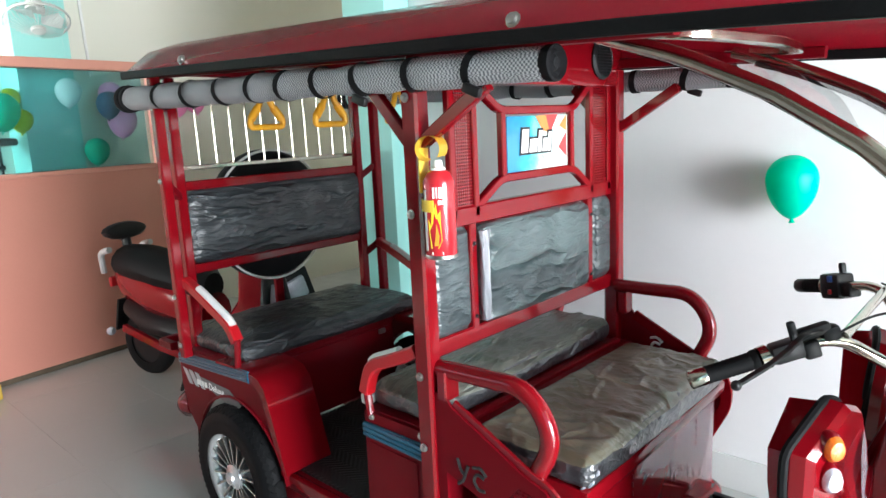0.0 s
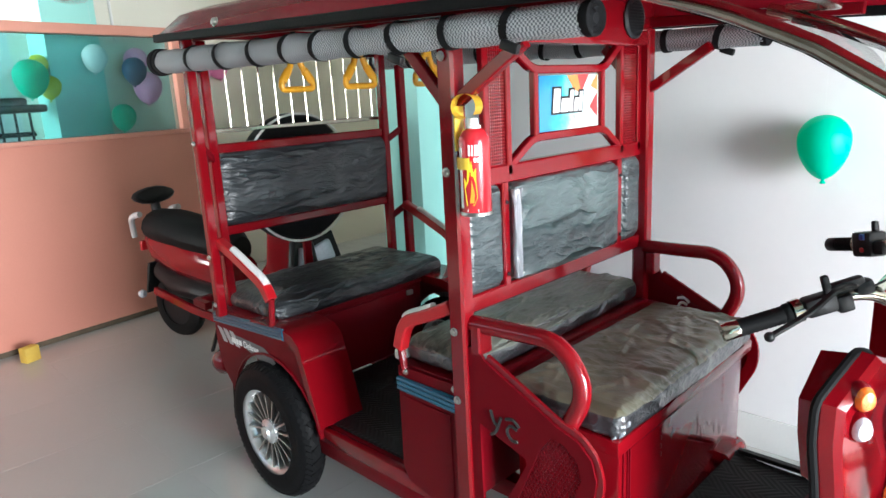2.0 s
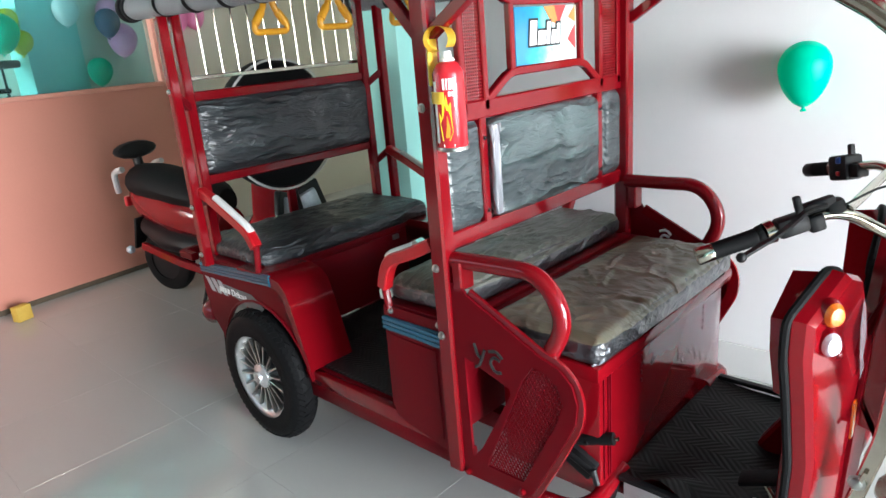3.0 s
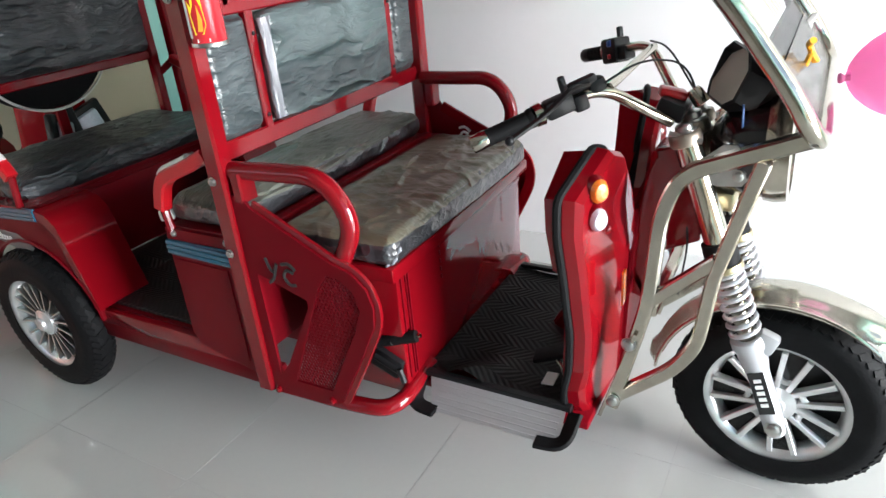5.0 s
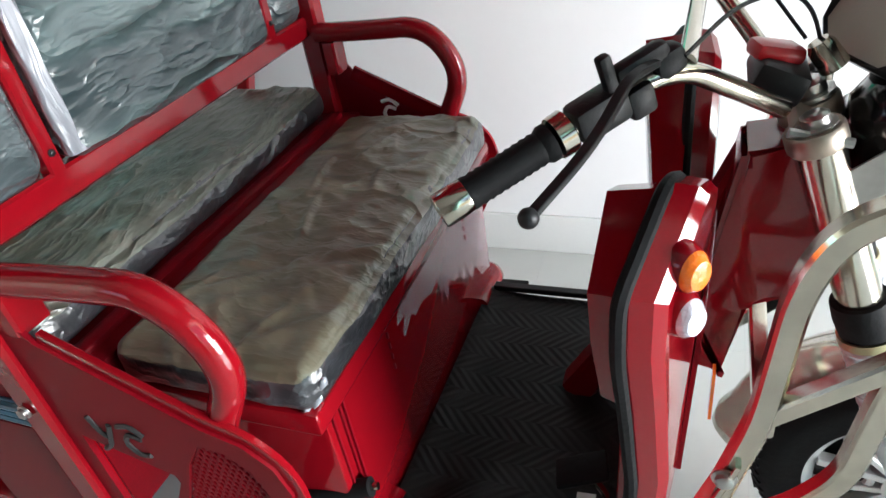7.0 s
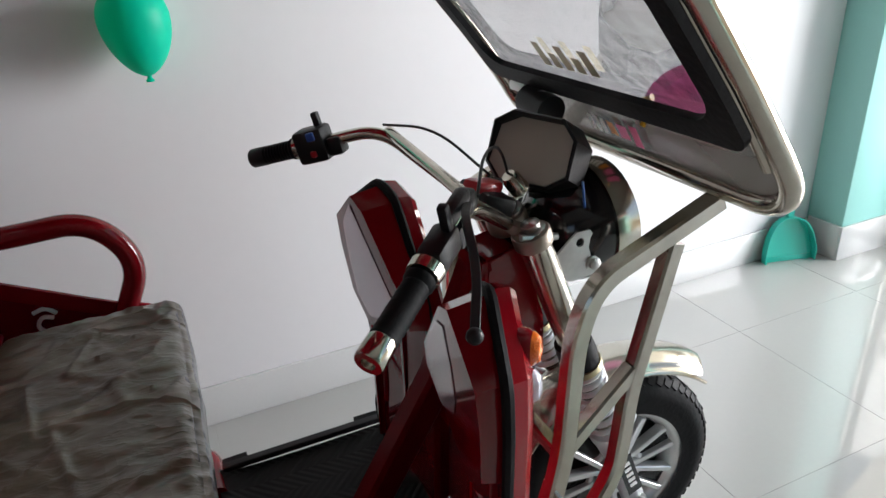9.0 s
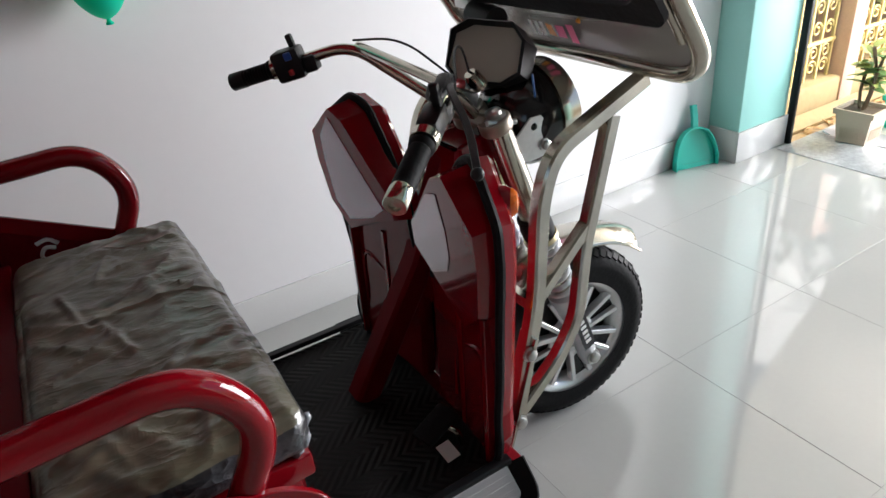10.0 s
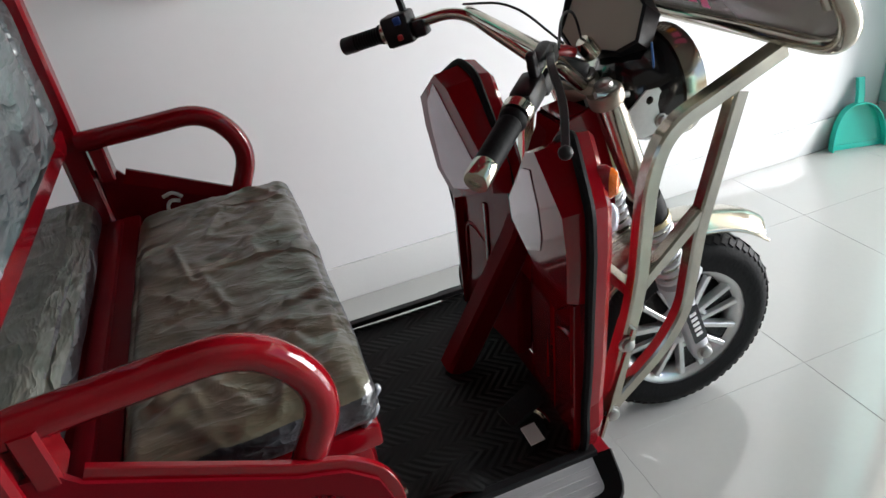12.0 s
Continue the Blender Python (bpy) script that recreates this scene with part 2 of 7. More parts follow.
    l.new(bu.outputs[0], b.inputs["Coat Normal"])
    return m


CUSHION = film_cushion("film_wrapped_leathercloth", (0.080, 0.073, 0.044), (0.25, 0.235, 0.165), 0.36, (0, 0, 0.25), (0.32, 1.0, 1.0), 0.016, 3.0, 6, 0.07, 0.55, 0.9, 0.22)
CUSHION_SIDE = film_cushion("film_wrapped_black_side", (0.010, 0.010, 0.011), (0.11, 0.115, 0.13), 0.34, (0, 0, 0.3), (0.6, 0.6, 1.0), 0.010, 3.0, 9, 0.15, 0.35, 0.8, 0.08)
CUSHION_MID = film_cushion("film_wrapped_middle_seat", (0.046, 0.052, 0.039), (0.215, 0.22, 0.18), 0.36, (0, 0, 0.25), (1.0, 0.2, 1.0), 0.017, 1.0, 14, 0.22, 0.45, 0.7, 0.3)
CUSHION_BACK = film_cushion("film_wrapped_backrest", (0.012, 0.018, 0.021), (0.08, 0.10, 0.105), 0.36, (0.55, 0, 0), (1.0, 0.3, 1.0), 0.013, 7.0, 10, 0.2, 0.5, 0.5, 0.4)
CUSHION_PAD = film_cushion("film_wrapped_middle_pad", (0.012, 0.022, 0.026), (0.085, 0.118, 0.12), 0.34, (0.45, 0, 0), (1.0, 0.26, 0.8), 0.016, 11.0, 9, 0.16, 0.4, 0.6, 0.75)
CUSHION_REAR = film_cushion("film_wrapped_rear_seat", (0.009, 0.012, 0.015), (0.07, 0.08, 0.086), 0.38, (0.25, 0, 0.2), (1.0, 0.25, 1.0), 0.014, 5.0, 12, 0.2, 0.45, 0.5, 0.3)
FILM = film_cushion("bunched_clear_film", (0.16, 0.17, 0.19), (0.42, 0.42, 0.46), 0.16, (0, 0, 0), (1.0, 1.0, 0.12), 0.012, 2.0, 12, 0.1, 0.15)


def woven(name, a, b_col, scale):
    m = material(name, a, 0.75, vary=0.05)
    n, l = m.node_tree.nodes, m.node_tree.links
    co = n.new("ShaderNodeTexCoord")
    ch = n.new("ShaderNodeTexChecker")
    ch.inputs["Scale"].default_value = scale
    ch.inputs["Color1"].default_value, ch.inputs["Color2"].default_value = (*a, 1), (*b_col, 1)
    l.new(co.outputs["Object"], ch.inputs["Vector"])
    l.new(ch.outputs["Color"], n["Principled BSDF"].inputs["Base Color"])
    return m


CURTAIN = woven("grey_check_canvas", (0.47, 0.485, 0.50), (0.13, 0.135, 0.15), 210)


def mat_rubber():
    """Ribbed rubber floor mat: herringbone grooves in the relief."""
    m = material("ribbed_rubber_mat", (0.012, 0.012, 0.012), 0.55, vary=0.3, scale=7, fine=0.2, fine_scale=60)
    n, l = m.node_tree.nodes, m.node_tree.links
    co = n.new("ShaderNodeTexCoord")
    sep = n.new("ShaderNodeSeparateXYZ")
    l.new(co.outputs["Object"], sep.inputs[0])
    pp = n.new("ShaderNodeMath")
    pp.operation = "PINGPONG"
    pp.inputs[1].default_value = 0.05
    l.new(sep.outputs["Y"], pp.inputs[0])
    ad = n.new("ShaderNodeMath")
    ad.operation = "ADD"
    l.new(sep.outputs["X"], ad.inputs[0])
    l.new(pp.outputs[0], ad.inputs[1])
    mu = n.new("ShaderNodeMath")
    mu.operation = "MULTIPLY"
    mu.inputs[1].default_value = 300
    l.new(ad.outputs[0], mu.inputs[0])
    si = n.new("ShaderNodeMath")
    si.operation = "SINE"
    l.new(mu.outputs[0], si.inputs[0])
    bu = n.new("ShaderNodeBump")
    bu.inputs["Strength"].default_value, bu.inputs["Distance"].default_value = 0.22, 0.004
    l.new(si.outputs[0], bu.inputs["Height"])
    l.new(bu.outputs[0], n["Principled BSDF"].inputs["Normal"])
    return m


MAT_RUBBER = mat_rubber()


def glass(name, tint, rough=0.0, mix=0.85, ior=1.5):
    """Thin pane: mostly clear with a sharp reflection."""
    m = bpy.data.materials.new(name)
    m.use_nodes = True
    n, l = m.node_tree.nodes, m.node_tree.links
    n.remove(n["Principled BSDF"])
    tr = n.new("ShaderNodeBsdfTransparent")
    tr.inputs[0].default_value = (*tint, 1)
    gl = n.new("ShaderNodeBsdfGlossy")
    gl.inputs["Roughness"].default_value = rough
    fr = n.new("ShaderNodeFresnel")
    fr.inputs[0].default_value = ior
    sc = n.new("ShaderNodeMath")
    sc.operation = "MULTIPLY_ADD"
    sc.inputs[1].default_value, sc.inputs[2].default_value = 1.0, 1 - mix
    l.new(fr.outputs[0], sc.inputs[0])
    mx = n.new("ShaderNodeMixShader")
    l.new(sc.outputs[0], mx.inputs[0])
    l.new(tr.outputs[0], mx.inputs[1])
    l.new(gl.outputs[0], mx.inputs[2])
    l.new(mx.outputs[0], n["Material Output"].inputs["Surface"])
    return m


WINDSCREEN = glass("windscreen_sheet", (0.99, 0.992, 0.992), 0.0, 0.99, 1.2)
TEAL_GLASS = glass("teal_tinted_glass", (0.60, 0.82, 0.84), 0.03, 0.96)
SMOKED = material("smoked_shiny_sheet", (0.20, 0.19, 0.175), 0.22, 0.55, vary=0.1, scale=5, bump=0.05, bump_scale=8, coat=0.5)
CLEAR_FENDER = material("pale_steel_fender", (0.68, 0.66, 0.60), 0.13, 0.95, vary=0.06, scale=6, rough_vary=0.05)


def balloon_skin(name, color):
    """Thin stretched latex: satin skin that lets light through."""
    m = material(name, color, 0.42, spec=0.3, vary=0.04, scale=4)
    n, l = m.node_tree.nodes, m.node_tree.links
    tr = n.new("ShaderNodeBsdfTranslucent")
    tr.inputs["Color"].default_value = (*[min(1, v * 1.15) for v in color], 1)
    mx = n.new("ShaderNodeMixShader")
    mx.inputs[0].default_value = 0.45
    l.new(n["Principled BSDF"].outputs[0], mx.inputs[1])
    l.new(tr.outputs[0], mx.inputs[2])
    l.new(mx.outputs[0], n["Material Output"].inputs["Surface"])
    return m


BAL_GREEN = balloon_skin("green_latex", (0.0, 0.58, 0.39))
BAL_PINK = balloon_skin("pink_latex", (0.95, 0.40, 0.66))
BAL_YELLOW = balloon_skin("yellow_latex", (0.62, 0.60, 0.05))
BAL_BLUE = balloon_skin("dark_blue_latex", (0.03, 0.09, 0.18))
BAL_WHITE = balloon_skin("white_latex", (0.75, 0.78, 0.78))


def sign_art():
    """Printed panel: turquoise and blue splashes, warm triangles, white ground."""
    m = bpy.data.materials.new("printed_sign")
    m.use_nodes = True
    n, l = m.node_tree.nodes, m.node_tree.links
    b = n["Principled BSDF"]
    b.inputs["Roughness"].default_value = 0.3
    b.inputs["Coat Weight"].default_value = 0.4
    co = n.new("ShaderNodeTexCoord")
    vo = n.new("ShaderNodeTexVoronoi")
    vo.inputs["Scale"].default_value = 14
    l.new(co.outputs["Object"], vo.inputs["Vector"])
    no = n.new("ShaderNodeTexNoise")
    no.inputs["Scale"].default_value, no.inputs["Detail"].default_value = 16, 6
    l.new(co.outputs["Object"], no.inputs["Vector"])
    sep = n.new("ShaderNodeSeparateXYZ")
    l.new(co.outputs["Object"], sep.inputs[0])
    ma = n.new("ShaderNodeMapRange")
    ma.inputs["From Min"].default_value, ma.inputs["From Max"].default_value = -0.07, 0.21
    l.new(sep.outputs["Y"], ma.inputs["Value"])
    ad = n.new("ShaderNodeMath")
    ad.operation = "MULTIPLY_ADD"
    ad.inputs[1].default_value = 0.7
    l.new(no.outputs["Fac"], ad.inputs[0])
    l.new(ma.outputs[0], ad.inputs[2])
    r = n.new("ShaderNodeValToRGB")
    r.color_ramp.elements[0].position, r.color_ramp.elements[0].color = 0.38, (0.03, 0.22, 0.42, 1)
    r.color_ramp.elements[1].position, r.color_ramp.elements[1].color = 1.0, (0.50, 0.62, 0.58, 1)
    for p, c in ((0.6, (0.03, 0.34, 0.46, 1)), (0.74, (0.22, 0.62, 0.60, 1)), (0.88, (0.66, 0.74, 0.72, 1))):
        e = r.color_ramp.elements.new(p)
        e.color = c
    l.new(ad.outputs[0], r.inputs[0])
    l.new(r.outputs[0], b.inputs["Base Color"])
    return m


SIGN = sign_art()
ORANGE_P = material("orange_print", (0.75, 0.22, 0.06), 0.35, vary=0.2, scale=14)
RED_P = material("red_print", (0.55, 0.05, 0.05), 0.35, vary=0.2, scale=14)
FLAME_Y = material("yellow_print", (0.88, 0.62, 0.03), 0.35, vary=0.12, scale=20)
FLAME_O = material("flame_orange_print", (0.85, 0.28, 0.03), 0.35, vary=0.12, scale=20)
CAN_DARK = material("dark_red_lens", (0.14, 0.004, 0.008), 0.2, vary=0.1, scale=30, coat=0.4)
CAN_RED = material("red_can_lacquer", (0.55, 0.02, 0.03), 0.22, 0.2, vary=0.05, scale=20, coat=0.7)

# ---- mesh helpers ----


def place_of(ob):
    if ob.parent:
        return place_of(ob.parent) @ ob.matrix_parent_inverse @ ob.matrix_basis
    return ob.matrix_basis.copy()


def part(name, bm, mat, parent, label="", sharp=38, smooth=True):
    bmesh.ops.recalc_face_normals(bm, faces=bm.faces)
    me = bpy.data.meshes.new(name)
    bm.to_mesh(me)
    bm.free()
    if smooth:
        me.shade_smooth()
        me.set_sharp_from_angle(angle=radians(sharp))
    me.materials.append(mat)
    ob = new(name, me)
    if parent:
        ob.parent = parent
        ob.matrix_parent_inverse = place_of(parent).inverted()
    return tagged(ob, label)


def single(name, bm, mat, label, category, group="", kind="", sharp=38):
    return tagged(part(name, bm, mat, None, "", sharp), label, category, group, kind)


def thing(name, loc, label, category, group="", turn=0, kind=""):
    ob = new(name)
    ob.empty_display_size = 0.1
    ob.matrix_basis = pose(*loc, 0, 0, turn)
    return tagged(ob, label, category, group, kind)


def cube(bm, c, s, m=None, bevel=0.0):
    made = bmesh.ops.create_cube(bm, size=1, matrix=Matrix.Translation(c) @ (m or Matrix()) @ Matrix.Diagonal((*s, 1)))
    if bevel:
        es = {e for v in made["verts"] for e in v.link_edges}
        bmesh.ops.bevel(bm, geom=list(es), offset=bevel, segments=2, profile=0.5, affect="EDGES")
    return bm


def rounded(pts, r, n=6):
    """Rounds the inner corners of an open line of points."""
    pts = [Vector(p) for p in pts]
    out = [pts[0]]
    for a, b, c in zip(pts, pts[1:], pts[2:]):
        u, v = a - b, c - b
        d = min(r, u.length * 0.49, v.length * 0.49)
        p, q = b + u.normalized() * d, b + v.normalized() * d
        for i in range(n + 1):
            t = i / n
            out.append((1 - t) ** 2 * p + 2 * t * (1 - t) * b + t * t * q)
    out.append(pts[-1])
    return out


def tube(bm, pts, r, seg=10, flat=None, up=(0, 0, 1), closed=False):
    """A tube along the points; flat=(w, h) gives a rectangular section instead of a round one."""
    pts = [Vector(p) for p in pts]
    n = len(pts)
    if flat:
        w, h = flat[0] / 2, flat[1] / 2
        k = min(w, h) * 0.28
        prof = [(w - k, -h), (w, -h + k), (w, h - k), (w - k, h), (-w + k, h), (-w, h - k), (-w, -h + k), (-w + k, -h)]
    else:
        prof = [(math.cos(2 * math.pi * i / seg) * r, math.sin(2 * math.pi * i / seg) * r) for i in range(seg)]
    rings, nrm = [], None
    for i, p in enumerate(pts):
        if closed:
            d = pts[(i + 1) % n] - pts[i - 1]
        else:
            d = pts[min(i + 1, n - 1)] - pts[max(i - 1, 0)]
        d.normalize()
        if nrm is None:
            u = Vector(up)
            if abs(u.dot(d)) > 0.95:
                u = Vector((1, 0, 0)) if abs(d.x) < 0.9 else Vector((0, 1, 0))
            nrm = (u - d * u.dot(d)).normalized()
        else:
            nrm = (nrm - d * nrm.dot(d)).normalized()
        side = d.cross(nrm)
        rings.append([bm.verts.new(p + side * a + nrm * b) for a, b in prof])
    m = len(prof)
    for i in range(n if closed else n - 1):
        a, b = rings[i], rings[(i + 1) % n]
        for j in range(m):
            bm.faces.new((a[j], a[(j + 1) % m], b[(j + 1) % m], b[j]))
    if not closed:
        bm.faces.new(rings[0][::-1])
        bm.faces.new(rings[-1])
    return bm


def lathe(bm, prof, c=(0, 0, 0), axis=(0, 0, 1), seg=32, close=False):
    """Turns (radius, height) round the axis through c."""
    q = Vector(axis).normalized().to_track_quat("Z", "Y").to_matrix()
    c = Vector(c)
    rings = []
    for r, h in prof:
        if r < 1e-5:
            rings.append([bm.verts.new(c + q @ Vector((0, 0, h)))])
        else:
            rings.append([bm.verts.new(c + q @ Vector((r * math.cos(2 * math.pi * i / seg), r * math.sin(2 * math.pi * i / seg), h))) for i in range(seg)])
    for a, b in list(zip(rings, rings[1:])) + ([(rings[-1], rings[0])] if close else []):
        for i in range(seg):
            j = (i + 1) % seg
            if len(a) == 1 and len(b) == 1:
                continue
            if len(a) == 1:
                bm.faces.new((a[0], b[j], b[i]))
            elif len(b) == 1:
                bm.faces.new((a[i], a[j], b[0]))
            else:
                bm.faces.new((a[i], a[j], b[j], b[i]))
    return bm


def disc_caps(prof):
    return [(0, prof[0][1])] + list(prof) + [(0, prof[-1][1])]


def plate(bm, poly, place, thick, holes=()):
    """A flat sheet: outline poly (and holes) in (u, v), place(u, v, w) gives the point at depth w."""
    def loop(pl, w):
        vs = [bm.verts.new(place(u, v, w)) for u, v in pl]
        return vs, [bm.edges.new((vs[i], vs[(i + 1) % len(vs)])) for i in range(len(vs))]
    sides = []
    for w in (0.0, thick):
        rings, edges = [], []
        for pl in (poly, *holes):
            vs, es = loop(pl, w)
            rings.append(vs)
            edges += es
        bmesh.ops.triangle_fill(bm, use_beauty=True, use_dissolve=False, edges=edges)
        sides.append(rings)
    for a, b in zip(*sides):
        for i in range(len(a)):
            j = (i + 1) % len(a)
            bm.faces.new((a[i], a[j], b[j], b[i]))
    return bm


def cushion(bm, lo, hi, r, cuts=26, amp=0.004, seed=0, puff=0.0):
    """A stuffed pad: rounded box with sagging, wrinkled skin."""
    lo, hi = Vector(lo), Vector(hi)
    c, s = (lo + hi) / 2, hi - lo
    made = bmesh.ops.create_cube(bm, size=1)
    bmesh.ops.subdivide_edges(bm, edges=list({e for v in made["verts"] for e in v.link_edges}), cuts=cuts, use_grid_fill=True)
    for v in bm.verts:
        p = Vector((v.co.x * s.x, v.co.y * s.y, v.co.z * s.z))
        inner = Vector([max(-s[i] / 2 + r, min(s[i] / 2 - r, p[i])) if s[i] > 2 * r else 0 for i in range(3)])
        d = p - inner
        out = inner + d.normalized() * r if d.length > 1e-6 else p
        k = max(range(3), key=lambda i: abs(v.co[i]))
        f = [1 - (2 * abs(v.co[i])) ** 4 for i in range(3) if i != k]
        nrm = Vector([(1 if v.co[i] > 0 else -1) if i == k else 0 for i in range(3)])
        w = noise.noise(Vector((p.x * 9 + seed, p.y * 5, p.z * 7))) + 0.6 * noise.noise(Vector((p.x * 26, p.y * 13 + seed, p.z * 20)))
        w += 0.5 * (1 - abs(noise.noise(Vector((p.x * 14 + p.y * 6, p.y * 5, seed + p.z * 9)))) * 3)
        v.co = c + out + nrm * (puff * f[0] * f[1] + amp * w)
    return bm


def black_sides(ob):
    """Black leathercloth on the walls of a seat pad, the paler panel on its top."""
    ob.data.materials.append(CUSHION_SIDE)
    for f in ob.data.polygons:
        if f.normal.z < 0.55:
            f.material_index = 1
    return ob


def film_folds(bm, lo, hi, count, lean, spread, high, seed):
    """Folds of loose film on the top of a pad: many short ridges, some meeting in a V."""
    rnd = random.Random(seed)
    folds = []
    for k in range(count):
        a = lean + rnd.gauss(0, spread)
        o = Vector((rnd.uniform(lo[0], hi[0]), rnd.uniform(lo[1], hi[1])))
        for b in (a, a + rnd.choice((-0.7, 0.7))) if rnd.random() < 0.35 else (a,):
            folds.append((o, Vector((math.cos(b), math.sin(b))), rnd.uniform(0.05, 0.20), rnd.uniform(0.0045, 0.010), high * rnd.uniform(0.3, 1.0), rnd.uniform(-12, 12)))
    bm.verts.ensure_lookup_table()
    xy = np.array([v.co.xy[:] for v in bm.verts])
    z = np.array([v.co.z for v in bm.verts])
    lift = np.zeros(len(z))
    for o, d, length, wide, up, bow in folds:
        q = xy - np.array(o[:])
        u = q @ np.array(d[:])
        w = d.x * q[:, 1] - d.y * q[:, 0] - bow * 0.02 * u * (u - length)
        run = np.sin(np.pi * np.clip((u + 0.02) / (length + 0.04), 0, 1))
        lift += up * np.exp(-np.clip(w / wide, -5, 5) ** 2) * run
    lift = np.minimum(lift, high * 1.6) * np.clip(1 - (z.max() - z) / 0.05, 0, 1)
    for v, k in zip(bm.verts, lift):
        v.co.z += float(k)


def bolt(parent, at, axis, r=0.008, mat=None, name="bolt"):
    bm = bmesh.new()
    lathe(bm, [(0, 0.0), (r * 1.4, 0.0), (r * 1.4, r * 0.25), (r, r * 0.3), (r, r * 0.9), (r * 0.7, r * 1.1), (0, r * 1.1)], at, axis, 10)
    return part(name, bm, mat or STEEL, parent)


def text_mesh(word, size, m, mat, parent, name):
    cu = bpy.data.curves.new(name, "FONT")
    cu.body, cu.size, cu.extrude = word, size, 0.0006
    tmp = new(name + "_tmp", cu)
    bpy.context.view_layer.update()
    me = bpy.data.meshes.new_from_object(tmp.evaluated_get(bpy.context.evaluated_depsgraph_get()))
    bpy.data.objects.remove(tmp)
    me.transform(m)
    me.materials.clear()
    me.materials.append(mat)
    ob = new(name, me)
    ob.parent = parent
    ob.matrix_parent_inverse = place_of(parent).inverted()
    return ob

# ---- the room ----
ROOM = pose(1.9, 0.894, 0)


def room_box(name, u, v, z, mat, kind="structure", label="", category="", bevel=0.004, turn=None):
    bm = bmesh.new()
    cube(bm, ((u[0] + u[1]) / 2, (v[0] + v[1]) / 2, (z[0] + z[1]) / 2), (u[1] - u[0], v[1] - v[0], z[1] - z[0]), None, bevel)
    bm.transform(ROOM)
    return tagged(part(name, bm, mat, None), label, category, "", kind)


CEILING = 3.05
floor = room_box("floor", (-6.7, 0.945), (-5.3, 2.4), (-0.2, FL - 0.0009), GROUT, label="polished pale grey tile floor of the showroom", category="floor", bevel=0)
room_box("wall_far", (-3.96, 0.57), (0.0, 0.2), (-0.2, CEILING), WALL, label="smooth white painted wall beside the vehicle", category="wall")
room_box("skirting", (-3.64, 0.57), (-0.012, 0.0), (FL, 0.158), SKIRT, label="pale grey tile skirting on the white wall", category="skirting", bevel=0.003)
pil = room_box("pillar_front", (0.57, 0.915), (-0.162, 0.2), (-0.2, CEILING), TEAL, label="turquoise painted pillar at the shop front", category="pillar")
room_box("pillar_skirting", (0.558, 0.925), (-0.174, -0.162), (FL, 0.172), SKIRT, label="pale grey tile round the pillar foot", category="skirting", bevel=0.003)
room_box("pillar_skirting", (0.558, 0.57), (-0.162, -0.012), (FL, 0.172), SKIRT, label="pale grey tile round the pillar foot", category="skirting", bevel=0.003)
room_box("door_frame", (0.927, 0.949), (-0.196, -0.162), (FL, CEILING - 0.4), PLASTIC, label="black shutter guide rail of the open shop front", category="door frame")
room_box("wall_front_beam", (0.57, 0.945), (-5.3, -0.2), (CEILING - 0.42, CEILING), TEAL, label="turquoise beam over the open shop front", category="wall")
room_box("wall_front_side", (0.57, 0.945), (-5.3, -4.3), (-0.2, CEILING - 0.42), TEAL, label="turquoise painted wall beside the shop front", category="wall")
room_box("wall_annex", (-6.5, -3.95), (2.2, 2.4), (-0.2, CEILING), WALL_BACK, label="cream painted wall of the side bay", category="wall")
room_box("wall_annex_side", (-3.95, -3.76), (0.2, 2.4), (-0.2, CEILING), WALL_BACK, label="cream painted wall of the side bay", category="wall")
room_box("wall_back", (-6.7, -6.5), (-5.3, 2.4), (-0.2, CEILING), WALL_BACK, label="cream painted back wall of the showroom", category="wall")
# unseen side wall, dark to cut bounce, its opening added for the rear lamp
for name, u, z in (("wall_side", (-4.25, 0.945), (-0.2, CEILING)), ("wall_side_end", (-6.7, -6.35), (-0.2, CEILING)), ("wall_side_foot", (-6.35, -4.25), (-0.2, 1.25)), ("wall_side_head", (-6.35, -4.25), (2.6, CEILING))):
    room_box(name, u, (-5.5, -5.3), z, WALL_SIDE, label="unseen taupe side wall, opened for the added rear lamp", category="wall")
room_box("ceiling", (-6.7, 1.3), (-5.5, 2.4), (CEILING, CEILING + 0.15), CEIL, label="plain grey ceiling", category="ceiling")
room_box("pillar_far", (-3.96, -3.65), (-0.165, -0.002), (FL, CEILING), TEAL, label="turquoise painted pillar on the white wall", category="pillar")

# salmon partition with a glazed upper part, standing askew before the back wall
PART_TURN = 7.5
PART = pose(-3.93, 0.16, 0, 0, 0, 90 + PART_TURN)


def part_box(name, u, w, z, mat, label, category, parent=None):
    bm = bmesh.new()
    cube(bm, ((u[0] + u[1]) / 2, (w[0] + w[1]) / 2, (z[0] + z[1]) / 2), (u[1] - u[0], w[1] - w[0], z[1] - z[0]), None, 0.004)
    bm.transform(PART)
    ob = part(name, bm, mat, parent, label if parent else "")
    return ob if parent else tagged(ob, label, category, "", "structure")


partition = part_box("wall_partition", (-3.2, 0.46), (0, 0.07), (0.06, 1.24), PINK, "salmon pink board partition under a glazed band", "partition")
part_box("partition_trim", (-3.2, 0.465), (-0.02, 0.085), (1.24, 1.268), PINK_TRIM, "salmon pink ledge under the glass", "trim")
part_box("partition_trim", (-3.2, 0.465), (-0.02, 0.085), (1.885, 1.945), PINK_TRIM, "salmon pink rail over the glass", "trim")
part_box("partition_trim", (0.40, 0.465), (-0.012, 0.08), (1.268, 1.885), PINK_TRIM, "salmon pink end post of the glazing", "trim")
